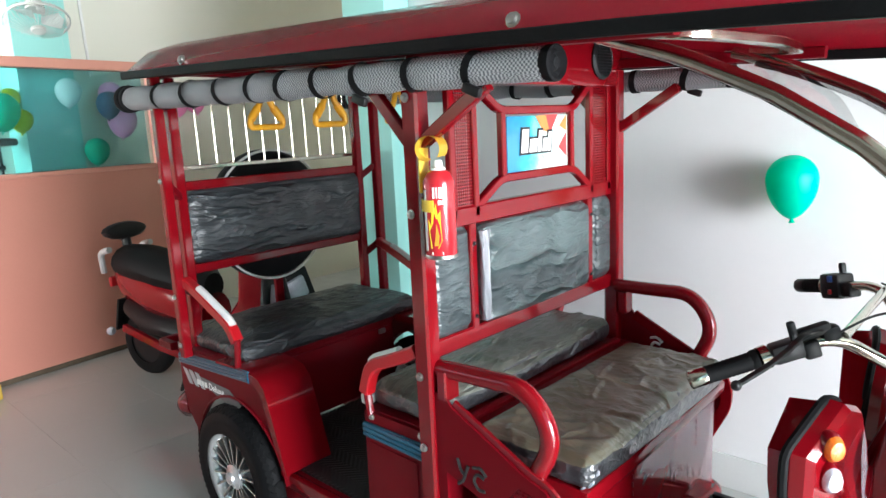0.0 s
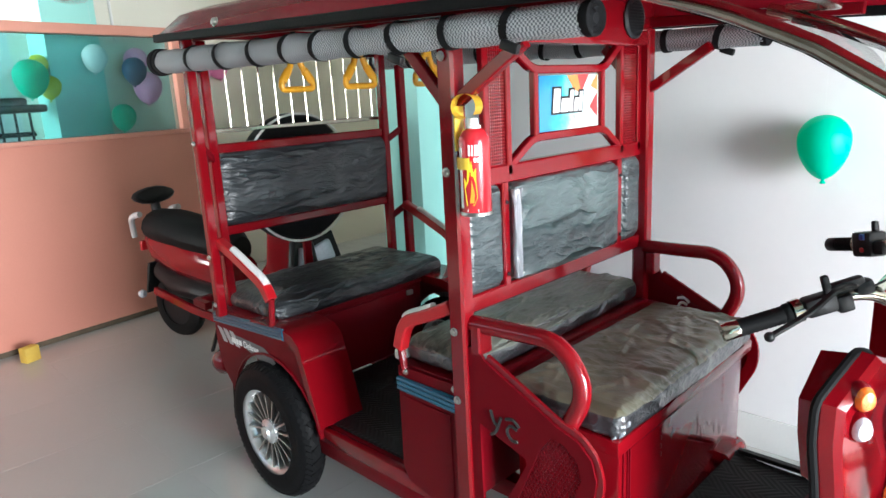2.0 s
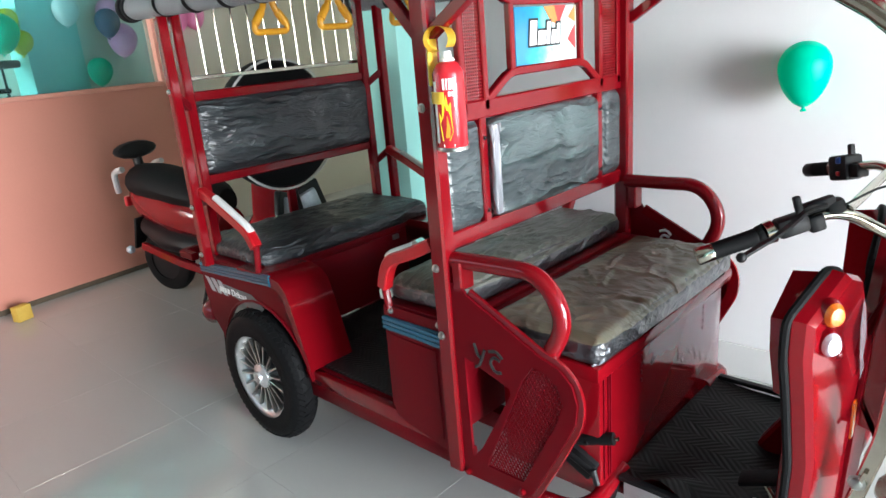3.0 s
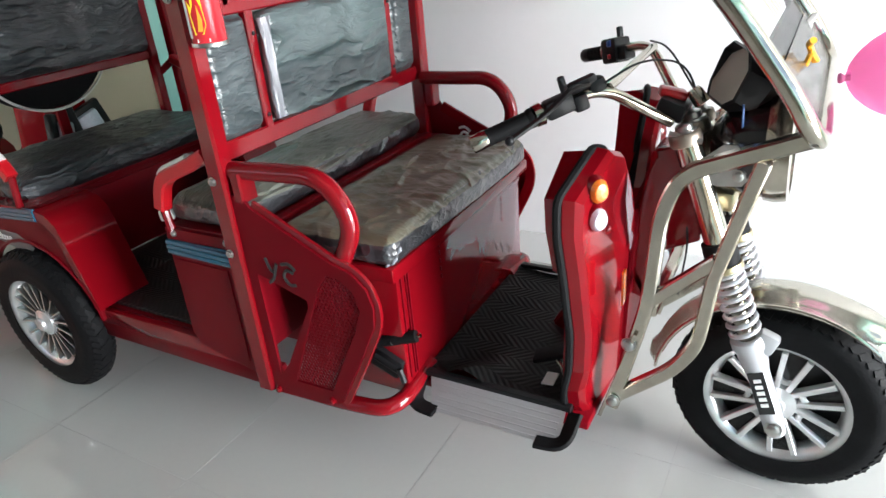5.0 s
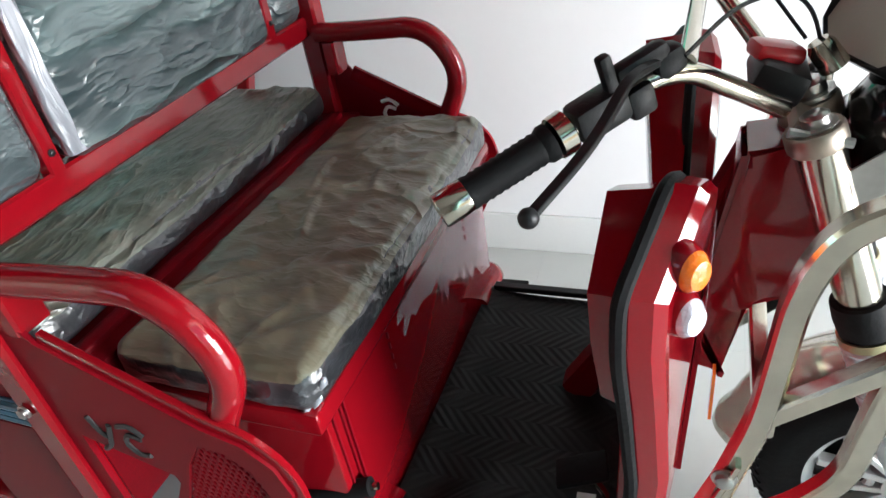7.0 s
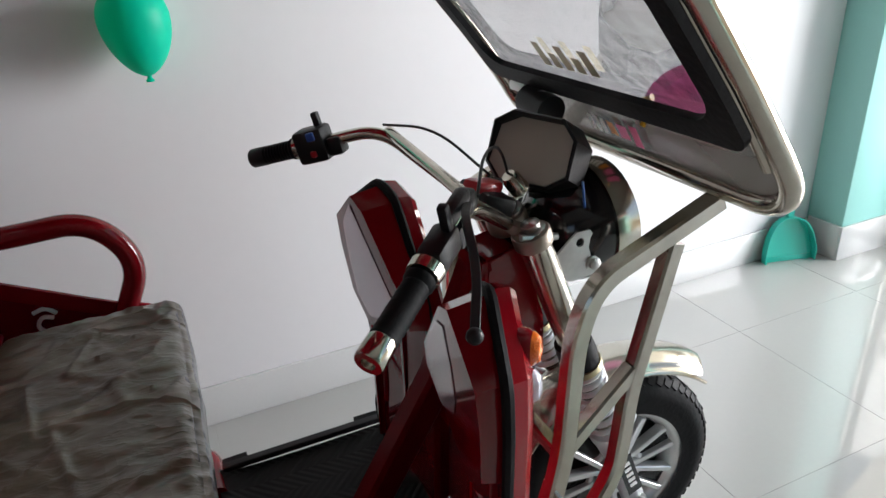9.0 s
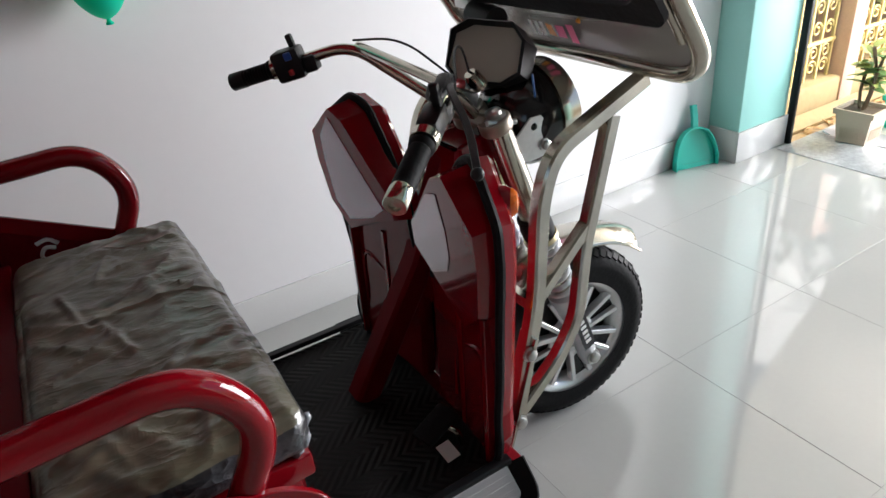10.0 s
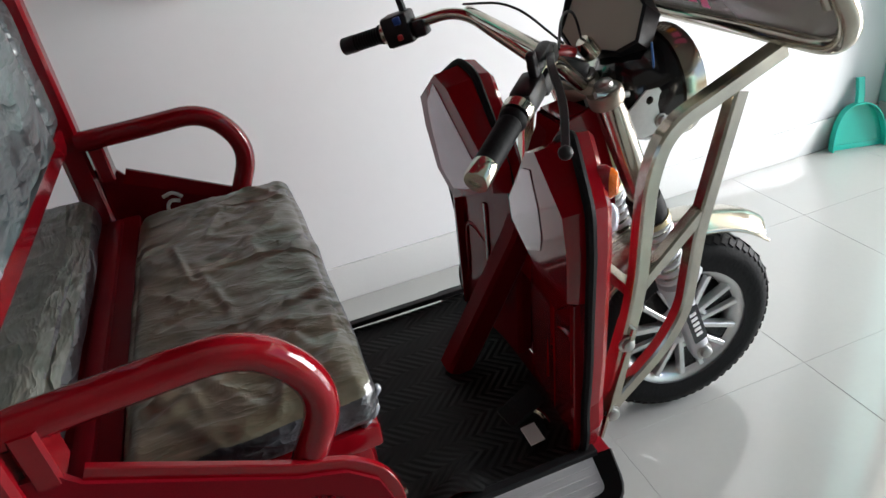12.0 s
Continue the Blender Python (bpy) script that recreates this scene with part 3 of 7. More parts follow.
part_box("partition_plinth", (-3.2, 0.46), (0.01, 0.06), (FL, 0.06), SOIL, "dark brown strip in the gap under the partition", "trim")
pane = part_box("window_1", (-3.2, 0.40), (0.03, 0.038), (1.268, 1.885), TEAL_GLASS, "teal-tinted glass band above the salmon partition", "window")
# office behind the glass
bm = bmesh.new()
cube(bm, (-1.07, 0.75, 1.5), (1.5, 0.06, 3.0))
bm.transform(PART)
tagged(part("wall_office", bm, WALL, None), "white office wall behind the glass", "wall", "", "structure")
bm = bmesh.new()
cube(bm, (-0.04, 0.6, 1.5), (0.36, 0.3, 3.0))
bm.transform(PART)
tagged(part("pillar_office", bm, TEAL, None), "teal pillar behind the glass", "pillar", "", "structure")
bm = bmesh.new()
cube(bm, (0.45, 1.0, 1.5), (0.9, 0.06, 3.0))
bm.transform(PART)
tagged(part("wall_office_side", bm, WALL_BACK, None), "cream office wall behind the glass", "wall", "", "structure")

# a wooden wedge by the partition
bm = bmesh.new()
cube(bm, (-3.63, -0.70, FL + 0.045), (0.06, 0.09, 0.09), pose(0, 0, 0, 0, 0, 20), 0.006)
single("wood_block", bm, material("raw_yellow_wood", (0.55, 0.36, 0.06), 0.7, vary=0.2, scale=20), "small yellow wooden block on the floor by the partition", "block")

# ---- the electric rickshaw ----
rick = thing("electric_rickshaw", (-0.25, 0, FL), "new red electric rickshaw, seats wrapped in clear film", "rickshaw")
SIDES = (-1, 1)


def flat(u, v, w, side, y0):
    return Vector((u, side * (y0 - w), v))


def wheel(c, R, width, rim_r, spokes, label, turn=0.0):
    """Cast wheel: rim with spokes and hub, and a treaded tyre; turn steers it about its centre."""
    steer = Matrix.Translation(c) @ pose(0, 0, 0, 0, 0, turn) @ Matrix.Translation(-Vector(c))

    def wpart(name, bm, *rest):
        bm.transform(steer)
        return part(name, bm, *rest)
    x, y, z = c
    bm = bmesh.new()
    h = width / 2
    k = h * 0.8
    lathe(bm, [(rim_r, -k), (rim_r * 1.06, -k), (rim_r * 1.06, -k * 0.75), (rim_r * 0.95, -k * 0.7), (rim_r * 0.88, -k * 0.2), (rim_r * 0.88, k * 0.2),
               (rim_r * 0.95, k * 0.7), (rim_r * 1.06, k * 0.75), (rim_r * 1.06, k), (rim_r, k), (rim_r * 0.91, k * 0.8), (rim_r * 0.84, k * 0.2),
               (rim_r * 0.84, -k * 0.2), (rim_r * 0.91, -k * 0.8)], c, (0, 1, 0), 56, True)
    rim = wpart("wheel", bm, ALLOY, rick, label)
    bm = bmesh.new()
    a = R - rim_r
    prof = []
    for i in range(25):
        t = -math.pi * 0.5 + math.pi * (i / 24) * 1.0
        prof.append((rim_r * 1.0 + a * max(0.0, math.cos(t)) ** 0.55, h * math.sin(t) * (1.0 if abs(math.sin(t)) < 0.98 else 0.93)))
    lathe(bm, prof, c, (0, 1, 0), 72)
    wpart("tyre", bm, RUBBER, rim, "black rubber tyre")
    bm = bmesh.new()
    for i in range(64):
        an = 2 * math.pi * i / 64
        for s in SIDES:
            cube(bm, (x + math.cos(an + s * 0.02) * (R - 0.0125), y + s * h * 0.58, z + math.sin(an + s * 0.02) * (R - 0.0125)), (0.009, h * 0.42, 0.014),
                 pose(0, 0, 0, 0, -math.degrees(an), 0) @ pose(0, 0, 0, s * 28, 0, 38 * s))
        if i % 2 == 0:
            cube(bm, (x + math.cos(an) * (R - 0.0035), y, z + math.sin(an) * (R - 0.0035)), (0.009, h * 0.7, 0.026), pose(0, 0, 0, 0, -math.degrees(an), 0) @ pose(0, 0, 0, 30, 0, 0))
    tagged(wpart("tread", bm, RUBBER, rim, "rubber tread blocks"), kind="stuff")
    bm = bmesh.new()
    hub = rim_r * 0.3
    lathe(bm, [(0, -h * 1.05), (hub * 0.45, -h * 1.05), (hub * 0.5, -h * 0.9), (hub * 0.95, -h * 0.72), (hub, -h * 0.5), (hub, h * 0.6), (0, h * 0.6)], c, (0, 1, 0), 28)
    wpart("hub", bm, ALLOY, rim)
    for i in range(spokes):
        an = 2 * math.pi * (i + 0.5) / spokes
        bm = bmesh.new()
        for d in (-0.19, 0.19) if spokes <= 9 else (0.0,):
            p0 = Vector((x + math.cos(an + d * 1.5) * hub * 0.92, y - h * 0.45, z + math.sin(an + d * 1.5) * hub * 0.92))
            p1 = Vector((x + math.cos(an + d) * rim_r * 0.9, y - h * 0.55, z + math.sin(an + d) * rim_r * 0.9))
            tube(bm, [p0, p1], 0.01, flat=(0.016, 0.0065) if spokes > 9 else (0.024, 0.013), up=(-math.sin(an), 0, math.cos(an)))
        if spokes <= 9:
            tube(bm, [Vector((x + math.cos(an + d) * rim_r * rr, y - h * 0.5, z + math.sin(an + d) * rim_r * rr)) for rr, d in ((0.44, -0.27), (0.39, -0.14), (0.375, 0), (0.39, 0.14), (0.44, 0.27))], 0.008, 8)
        wpart("spoke", bm, ALLOY if spokes <= 9 else STEEL, rim)
        if spokes <= 9:
            bm = bmesh.new()
            ring = [(rr, d) for rr, d in ((0.36, -0.17), (0.36, 0.17), (0.6, 0.19), (0.9, 0.19), (0.9, -0.19), (0.6, -0.19))]
            vs = [bm.verts.new((x + math.cos(an + d) * rim_r * rr, y - h * 0.5, z + math.sin(an + d) * rim_r * rr)) for rr, d in ring]
            bmesh.ops.solidify(bm, geom=[bm.faces.new(vs)], thickness=0.008)
            wpart("spoke_web", bm, GLOSS_BLACK, rim, "black lacquered spoke infill")
    bm = bmesh.new()
    lathe(bm, [(0, h * 0.1), (rim_r * 0.86, h * 0.1), (rim_r * 0.86, h * 0.25), (0, h * 0.25)], c, (0, 1, 0), 32)
    wpart("brake_drum", bm, PLASTIC, rim)
    return rim


STEER = -5.0
FRONT_AXLE = Vector((0.780, 0.0, FL + 0.2405))
wheel(FRONT_AXLE, 0.2405, 0.092, 0.158, 7, "polished alloy front wheel with paired spokes", STEER)
for s in SIDES:
    wheel(Vector((-1.335, s * 0.46, FL + 0.25)), 0.25, 0.105, 0.158, 18, "polished alloy rear wheel with thin spokes")

# chassis, floor pan and sills
for s in SIDES:
    bm = bmesh.new()
    cube(bm, (-0.74, s * 0.425, 0.285), (0.72, 0.05, 0.055), None, 0.006)
    part("sill", bm, RED_SHADE, rick)
    bm = bmesh.new()
    cube(bm, (-0.765, s * 0.44, 0.335), (0.70, 0.03, 0.05), None, 0.006)
    part("sill_flange", bm, RED, rick)
bm = bmesh.new()
cube(bm, (-0.915, 0, 0.34), (0.87, 0.86, 0.03), None, 0.004)
part("floor_pan", bm, RED_SHADE, rick)
bm = bmesh.new()
cube(bm, (-0.875, 0, 0.361), (0.50, 0.82, 0.012), None, 0.004)
cube(bm, (-1.225, 0, 0.361), (0.21, 0.57, 0.012), None, 0.004)
part("floor_mat", bm, MAT_RUBBER, rick, "black ribbed rubber floor mat")
bm = bmesh.new()
for y in (-0.2, 0.2):
    cube(bm, (-0.72, y, 0.27), (1.8, 0.05, 0.06), None, 0.005)
part("chassis_beam", bm, RED_SHADE, rick)
bm = bmesh.new()
tube(bm, [(-1.327, -0.44, FL + 0.246), (-1.327, 0.44, FL + 0.246)], 0.03, 12)
lathe(bm, [(0, -0.1), (0.06, -0.09), (0.09, 0), (0.06, 0.09), (0, 0.1)], (-1.327, 0.05, FL + 0.246), (0, 1, 0), 20)
part("rear_axle", bm, PLASTIC, rick)

# rear body: fenders, seat box
for s in SIDES:
    bm = bmesh.new()
    arch = [(-1.327 + 0.285 * math.cos(a), FL + 0.246 + 0.285 * math.sin(a)) for a in [radians(v) for v in range(12, 181, 12)]]
    outline = [(-1.715, 0.665), (-1.20, 0.668), (-1.135, 0.63), (-1.105, 0.55), (-1.075, 0.46), (-1.05, 0.375)] + arch + [(-1.635, 0.36), (-1.69, 0.42), (-1.715, 0.52)]
    plate(bm, outline, lambda u, v, w, s=s: flat(u, v, w, s, 0.462), 0.012)
    # rolled lip round the wheel arch
    tube(bm, [(u, s * 0.464, v) for u, v in arch], 0.006, 6)
    part("fender_panel", bm, RED_SHADE, rick, "red rear fender panel with wheel arch, shade in its colour")
    bm = bmesh.new()
    # rounded front cover of the fender, from its top down to the floor
    prof = [(-1.42, 0.672), (-1.22, 0.672), (-1.165, 0.662), (-1.13, 0.632), (-1.105, 0.56), (-1.08, 0.48), (-1.045, 0.365)]
    inner, outer = 0.29, 0.468
    rows = []
    for u, v in prof:
        rows.append([bm.verts.new((u, s * y, v)) for y in (inner, inner + 0.012, outer - 0.012, outer)])
    for a, b in zip(rows, rows[1:]):
        for i in range(3):
            bm.faces.new((a[i], a[i + 1], b[i + 1], b[i]))
    low = [[bm.verts.new((u - 0.02, s * y, max(0.365, v - 0.03))) for y in (inner, outer)] for u, v in prof]
    for i in range(len(prof) - 1):
        bm.faces.new((rows[i][0], rows[i + 1][0], low[i + 1][0], low[i][0]))
        bm.faces.new((rows[i][3], rows[i + 1][3], low[i + 1][1], low[i][1]))
    part("fender_cover", bm, RED, rick, "bright red curved fender front")
    bm = bmesh.new()
    cube(bm, (-1.55, s * 0.40, 0.66), (0.32, 0.11, 0.02), None, 0.006)
    part("fender_top", bm, RED_SHADE, rick)
    bm = bmesh.new()
    for i, dz in enumerate((0.012, 0.0, -0.012)):
        tube(bm, [(-1.70, s * 0.468, 0.625 + dz), (-1.215, s * 0.468, 0.655 + dz)], 0.0065, 8)
    cube(bm, (-1.457, s * 0.464, 0.640), (0.485, 0.006, 0.042), pose(0, 0, 0, 0, -3.5, 0), 0.002)
    part("trim_strip", bm, BLUE_TRIM, rick, "metallic blue ribbed trim strip")
    # decal
    bm = bmesh.new()
    plate(bm, [(-1.66, 0.58), (-1.36, 0.575), (-1.29, 0.535), (-1.33, 0.505), (-1.40, 0.52), (-1.53, 0.55), (-1.64, 0.55)], lambda u, v, w, s=s: flat(u, v, w, s, 0.464), 0.001)
    part("decal", bm, material("grey_sticker", (0.13, 0.125, 0.125), 0.35, vary=0.3, scale=14), rick, "grey sticker arrow")
    bm = bmesh.new()
    for k in range(3):
        plate(bm, [(-1.69 + k * 0.045, 0.59), (-1.66 + k * 0.045, 0.588), (-1.62 + k * 0.045, 0.535), (-1.65 + k * 0.045, 0.535)], lambda u, v, w, s=s: flat(u, v, w, s, 0.466), 0.001)
    part("decal", bm, SILVER, rick)
    # mud flap and reflector
    bm = bmesh.new()
    cube(bm, (-1.645, s * 0.40, 0.29), (0.012, 0.12, 0.17), pose(0, 0, 0, 0, 8, 0), 0.003)
    part("mud_flap", bm, RUBBER, rick)
    bm = bmesh.new()
    lathe(bm, [(0, -0.04), (0.036, -0.04), (0.052, -0.01), (0.048, 0.02), (0, 0.03)], (-1.735, s * 0.43, 0.42), (-1, 0, 0), 20)
    part("tail_lamp", bm, CAN_DARK, rick, "round dark red tail lamp")
text_mesh("Deluxe", 0.036, pose(-1.50, -0.4665, 0.545, 90, 0, 0), WHITE_TEXT, rick, "lettering")
bm = bmesh.new()
for x0, x1 in ((-1.585, -1.555), (-1.55, -1.535), (-1.53, -1.512)):
    cube(bm, ((x0 + x1) / 2, -0.4668, 0.556), (x1 - x0, 0.001, 0.02))
part("lettering", bm, WHITE_TEXT, rick)

bm = bmesh.new()
cube(bm, (-1.535, 0, 0.50), (0.35, 0.62, 0.29), None, 0.006)
part("rear_seat_box", bm, RED_SHADE, rick, "red battery box under the rear seat, shade in its colour")
bm = bmesh.new()
cube(bm, (-1.356, 0.0, 0.51), (0.008, 0.56, 0.22), None, 0.003)
part("box_flap", bm, RED_SHADE, rick)
bm = bmesh.new()
cube(bm, (-1.348, 0.235, 0.605), (0.01, 0.035, 0.022), None, 0.003)
part("latch", bm, STEEL, rick)
bm = bmesh.new()
cube(bm, (-1.545, 0, 0.652), (0.43, 0.86, 0.016), None, 0.004)
part("seat_base", bm, RED_SHADE, rick)
bm = bmesh.new()
cushion(bm, (-1.75, -0.415, 0.655), (-1.315, 0.415, 0.728), 0.034, 64, 0.003, 3.1, 0.012)
film_folds(bm, (-1.75, -0.415), (-1.35, 0.415), 90, 0.4, 0.4, 0.005, 33)
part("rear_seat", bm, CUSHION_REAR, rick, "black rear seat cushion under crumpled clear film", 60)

# rear posts: an outer and an inner upright on each side with short braces
for s in SIDES:
    for x, y in ((-1.60, 0.485), (-1.648, 0.415)):
        bm = bmesh.new()
        tube(bm, [(x, s * y, 0.655), (x, s * y, 1.64)], 0.02, flat=(0.036, 0.036), up=(1, 0, 0))
        part("rear_post", bm, RED, rick)
    for z0, z1 in ((0.93, 0.87), (1.28, 1.22)):
        bm = bmesh.new()
        tube(bm, [(-1.60, s * 0.485, z0), (-1.648, s * 0.415, z1)], 0.01, flat=(0.026, 0.026), up=(0, 0, 1))
        part("post_brace", bm, RED_SHADE, rick)
    for z in (0.70, 0.88, 1.29, 1.54):
        bolt(rick, (-1.60, s * 0.504, z), (0, s, 0), 0.007)
for z, mat in ((1.262, RED), (0.955, RED)):
    bm = bmesh.new()
    tube(bm, [(-1.66, -0.415, z), (-1.66, 0.44, z)], 0.015, flat=(0.036, 0.034))
    part("backrest_rail", bm, mat, rick)
bm = bmesh.new()
cushion(bm, (-1.70, -0.40, 0.975), (-1.635, 0.425, 1.24), 0.025, 30, 0.0028, 7.7, 0.008)
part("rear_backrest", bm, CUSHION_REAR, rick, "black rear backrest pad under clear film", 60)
bm = bmesh.new()
tube(bm, [(-1.69, -0.42, 1.325), (-1.69, 0.45, 1.325)], 0.006, flat=(0.02, 0.016))
part("grille_rail", bm, CHROME, rick, "silver rail of the rear grille")
bm = bmesh.new()
tube(bm, [(-1.69, -0.43, 1.595), (-1.69, 0.43, 1.595)], 0.006, flat=(0.02, 0.016))
part("grille_rail", bm, CHROME, rick)
for i in range(12):
    y = -0.376 + i * 0.0693
    bm = bmesh.new()
    tube(bm, [(-1.69, y, 1.33), (-1.69, y, 1.60)], 0.0036, 8)
    part("grille_bar", bm, CHROME, rick)
# spare wheel on the back
bm = bmesh.new()
lathe(bm, [(0.0, -0.055), (0.15, -0.055), (0.2, -0.06), (0.27, -0.05), (0.288, -0.02), (0.288, 0.02), (0.27, 0.05), (0.2, 0.06), (0.15, 0.05), (0, 0.05)], (-1.93, 0.115, 1.08), (1, 0, 0), 48)
sp = part("spare_wheel", bm, RUBBER, rick, "black covered spare wheel on the rear")
bm = bmesh.new()
lathe(bm, [(0.279, 0.046), (0.287, 0.04), (0.29, 0.047), (0.282, 0.053)], (-1.93, 0.115, 1.08), (1, 0, 0), 48, True)
part("cover_rim", bm, WHITE_P, sp)
bm = bmesh.new()
tube(bm, [(-1.90, 0.115, 0.62), (-1.90, 0.115, 1.3)], 0.01, flat=(0.04, 0.02))
part("spare_bracket", bm, RED_SHADE, rick)
bm = bmesh.new()
tube(bm, [(-1.90, -0.44, 0.64), (-1.90, 0.44, 0.64)], 0.01, flat=(0.03, 0.03))
for s in SIDES:
    tube(bm, [(-1.90, s * 0.44, 0.64), (-1.80, s * 0.44, 0.64)], 0.01, flat=(0.03, 0.03))
part("rear_crossbar", bm, RED_SHADE, rick)

# rear grab handles (red with white grip)
for s in SIDES:
    line = rounded([(-1.59, s * 0.462, 0.93), (-1.49, s * 0.46, 0.893), (-1.315, s * 0.458, 0.815), (-1.28, s * 0.458, 0.765)], 0.05)
    bm = bmesh.new()
    tube(bm, line, 0.02, 10, flat=(0.036, 0.036))
    h = part("grab_handle", bm, RED_BRIGHT, rick, "red plastic grab handle with white insert")
    bm = bmesh.new()
    tube(bm, [p + Vector((0.005, 0, 0.016)) for p in line[3:-2]], 0.014, 10)
    part("grip_insert", bm, WHITE_P, h)
    bm = bmesh.new()
    tube(bm, [(-1.28, s * 0.458, 0.77), (-1.295, s * 0.458, 0.67)], 0.011, 8)
    part("handle_stay", bm, RED, rick)

# ---- middle partition with front posts ----
PX = -0.40
for s in SIDES:
    bm = bmesh.new()
    tube(bm, [(PX, s * 0.452, 0.27), (PX, s * 0.452, 1.58)], 0.02, flat=(0.044, 0.05), up=(1, 0, 0))
    part("front_post", bm, RED, rick)
    bm = bmesh.new()
    cube(bm, (PX - 0.025, s * 0.452, 0.9), (0.004, 0.03, 1.2))
    part("post_channel", bm, RED_SHADE, rick)
    for z in (0.67, 0.851, 1.241, 1.50):
        bolt(rick, (PX - 0.004, s * 0.477, z), (0, s, 0), 0.008)
    for x1, z1 in ((-0.19, 1.515), (-0.545, 1.535)):
        bm = bmesh.new()
        tube(bm, [(PX + (0.02 if x1 > PX else -0.02), s * 0.452, 1.40), (x1, s * 0.452, z1)], 0.01, flat=(0.03, 0.022), up=(0, 1, 0))
        part("roof_brace", bm, RED, rick)
for z, h in ((1.212, 0.048), (0.902, 0.045)):
    bm = bmesh.new()
    tube(bm, [(PX - 0.015, -0.43, z), (PX - 0.015, 0.43, z)], 0.01, flat=(0.03, h))
    part("partition_rail", bm, RED, rick)
for y in (-0.266, 0.302):
    bm = bmesh.new()
    tube(bm, [(PX - 0.012, y, 0.92), (PX - 0.012, y, 1.19)], 0.01, flat=(0.026, 0.024), up=(1, 0, 0))
    d = part("partition_divider", bm, RED, rick)
    for z in (0.95, 1.14):
        bolt(d, (PX + 0.001, y, z), (1, 0, 0), 0.004, PLASTIC, "rivet")
for y0, y1, sd, dx in ((-0.425, -0.282, 1.0, 0), (-0.245, 0.272, 5.0, 0.016), (0.32, 0.425, 9.0, 0)):
    bm = bmesh.new()
    cushion(bm, (PX - 0.055 + dx, y0, 0.928), (PX + 0.004 + dx, y1, 1.187 - dx * 0.3), 0.02, 24, 0.0022, sd, 0.006)
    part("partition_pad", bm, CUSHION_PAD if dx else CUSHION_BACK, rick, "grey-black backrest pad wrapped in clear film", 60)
# loose film edge; its white tone also paints the highlight along it
bm = bmesh.new()
tube(bm, [(PX + 0.012, -0.236 + 0.0015 * math.sin(k * 1.7), 0.937 + k * 0.0235) for k in range(11)], 0.008, flat=(0.016, 0.034), up=(0, 1, 0))
part("film_fold", bm, FILM, rick, "bunched edge of clear film, its highlight in white", 60)
# header with loudspeaker
bm = bmesh.new()
cube(bm, (PX + 0.005, 0.0, 1.595), (0.035, 0.93, 0.13), None, 0.008)
part("header_panel", bm, RED, rick, "deep red header panel under the roof")
bm = bmesh.new()
lathe(bm, [(0.058, 0.0), (0.06, 0.006), (0.05, 0.012), (0.044, 0.006), (0.0, 0.001)], (PX + 0.023, 0.33, 1.608), (1, 0, 0), 28)
sp = part("loudspeaker", bm, PLASTIC, rick, "round black mesh loudspeaker")
bm = bmesh.new()
for i in range(-5, 6):
    w = math.sqrt(max(0, 0.047 ** 2 - (i * 0.0085) ** 2))
    tube(bm, [(PX + 0.033, 0.33 - w, 1.608 + i * 0.0085), (PX + 0.033, 0.33 + w, 1.608 + i * 0.0085)], 0.0012, 5)
    tube(bm, [(PX + 0.033, 0.33 + i * 0.0085, 1.608 - w), (PX + 0.033, 0.33 + i * 0.0085, 1.608 + w)], 0.0012, 5)
part("speaker_grille", bm, PLASTIC, sp)
# perforated strips
for y0, y1 in ((-0.331, -0.245), (0.313, 0.42)):
    bm = bmesh.new()
    for k in range(int((y1 - y0) / 0.008)):
        cube(bm, (PX - 0.01, y0 + 0.004 + k * 0.008, 1.375), (0.003, 0.003, 0.32))
    for k in range(40):
        cube(bm, (PX - 0.0085, (y0 + y1) / 2, 1.222 + k * 0.0079), (0.003, y1 - y0, 0.003))
    part("perforated_strip", bm, RED, rick, "red perforated metal strip")
    for y in (y0, y1):
        bm = bmesh.new()
        tube(bm, [(PX - 0.01, y, 1.21), (PX - 0.01, y, 1.54)], 0.01, flat=(0.02, 0.02), up=(1, 0, 0))
        part("strip_frame", bm, RED, rick)
# sign frame
sy0, sy1 = -0.125, 0.207
for line in ([(PX - 0.012, -0.245, 1.54), (PX - 0.012, sy0 - 0.01, 1.467), (PX - 0.012, sy1 + 0.01, 1.467), (PX - 0.012, 0.313, 1.54)],
             [(PX - 0.012, -0.245, 1.225), (PX - 0.012, sy0 - 0.01, 1.292), (PX - 0.012, sy1 + 0.01, 1.292), (PX - 0.012, 0.313, 1.225)]):
    bm = bmesh.new()
    tube(bm, rounded(line, 0.03), 0.01, flat=(0.022, 0.022))
    part("sign_tube", bm, RED, rick)
for y in (sy0, sy1):
    bm = bmesh.new()
    tube(bm, [(PX - 0.012, y, 1.295), (PX - 0.012, y, 1.465)], 0.01, flat=(0.02, 0.02), up=(1, 0, 0))
    part("sign_tube", bm, RED, rick)
bm = bmesh.new()
cube(bm, (PX - 0.012, 0.041, 1.377), (0.006, 0.292, 0.148), None, 0.001)
sg = part("sign_board", bm, SIGN, rick, "small printed sign in turquoise, white and red")
art = lambda u, v, w: Vector((PX - 0.0082 + w, u - 0.026, v))
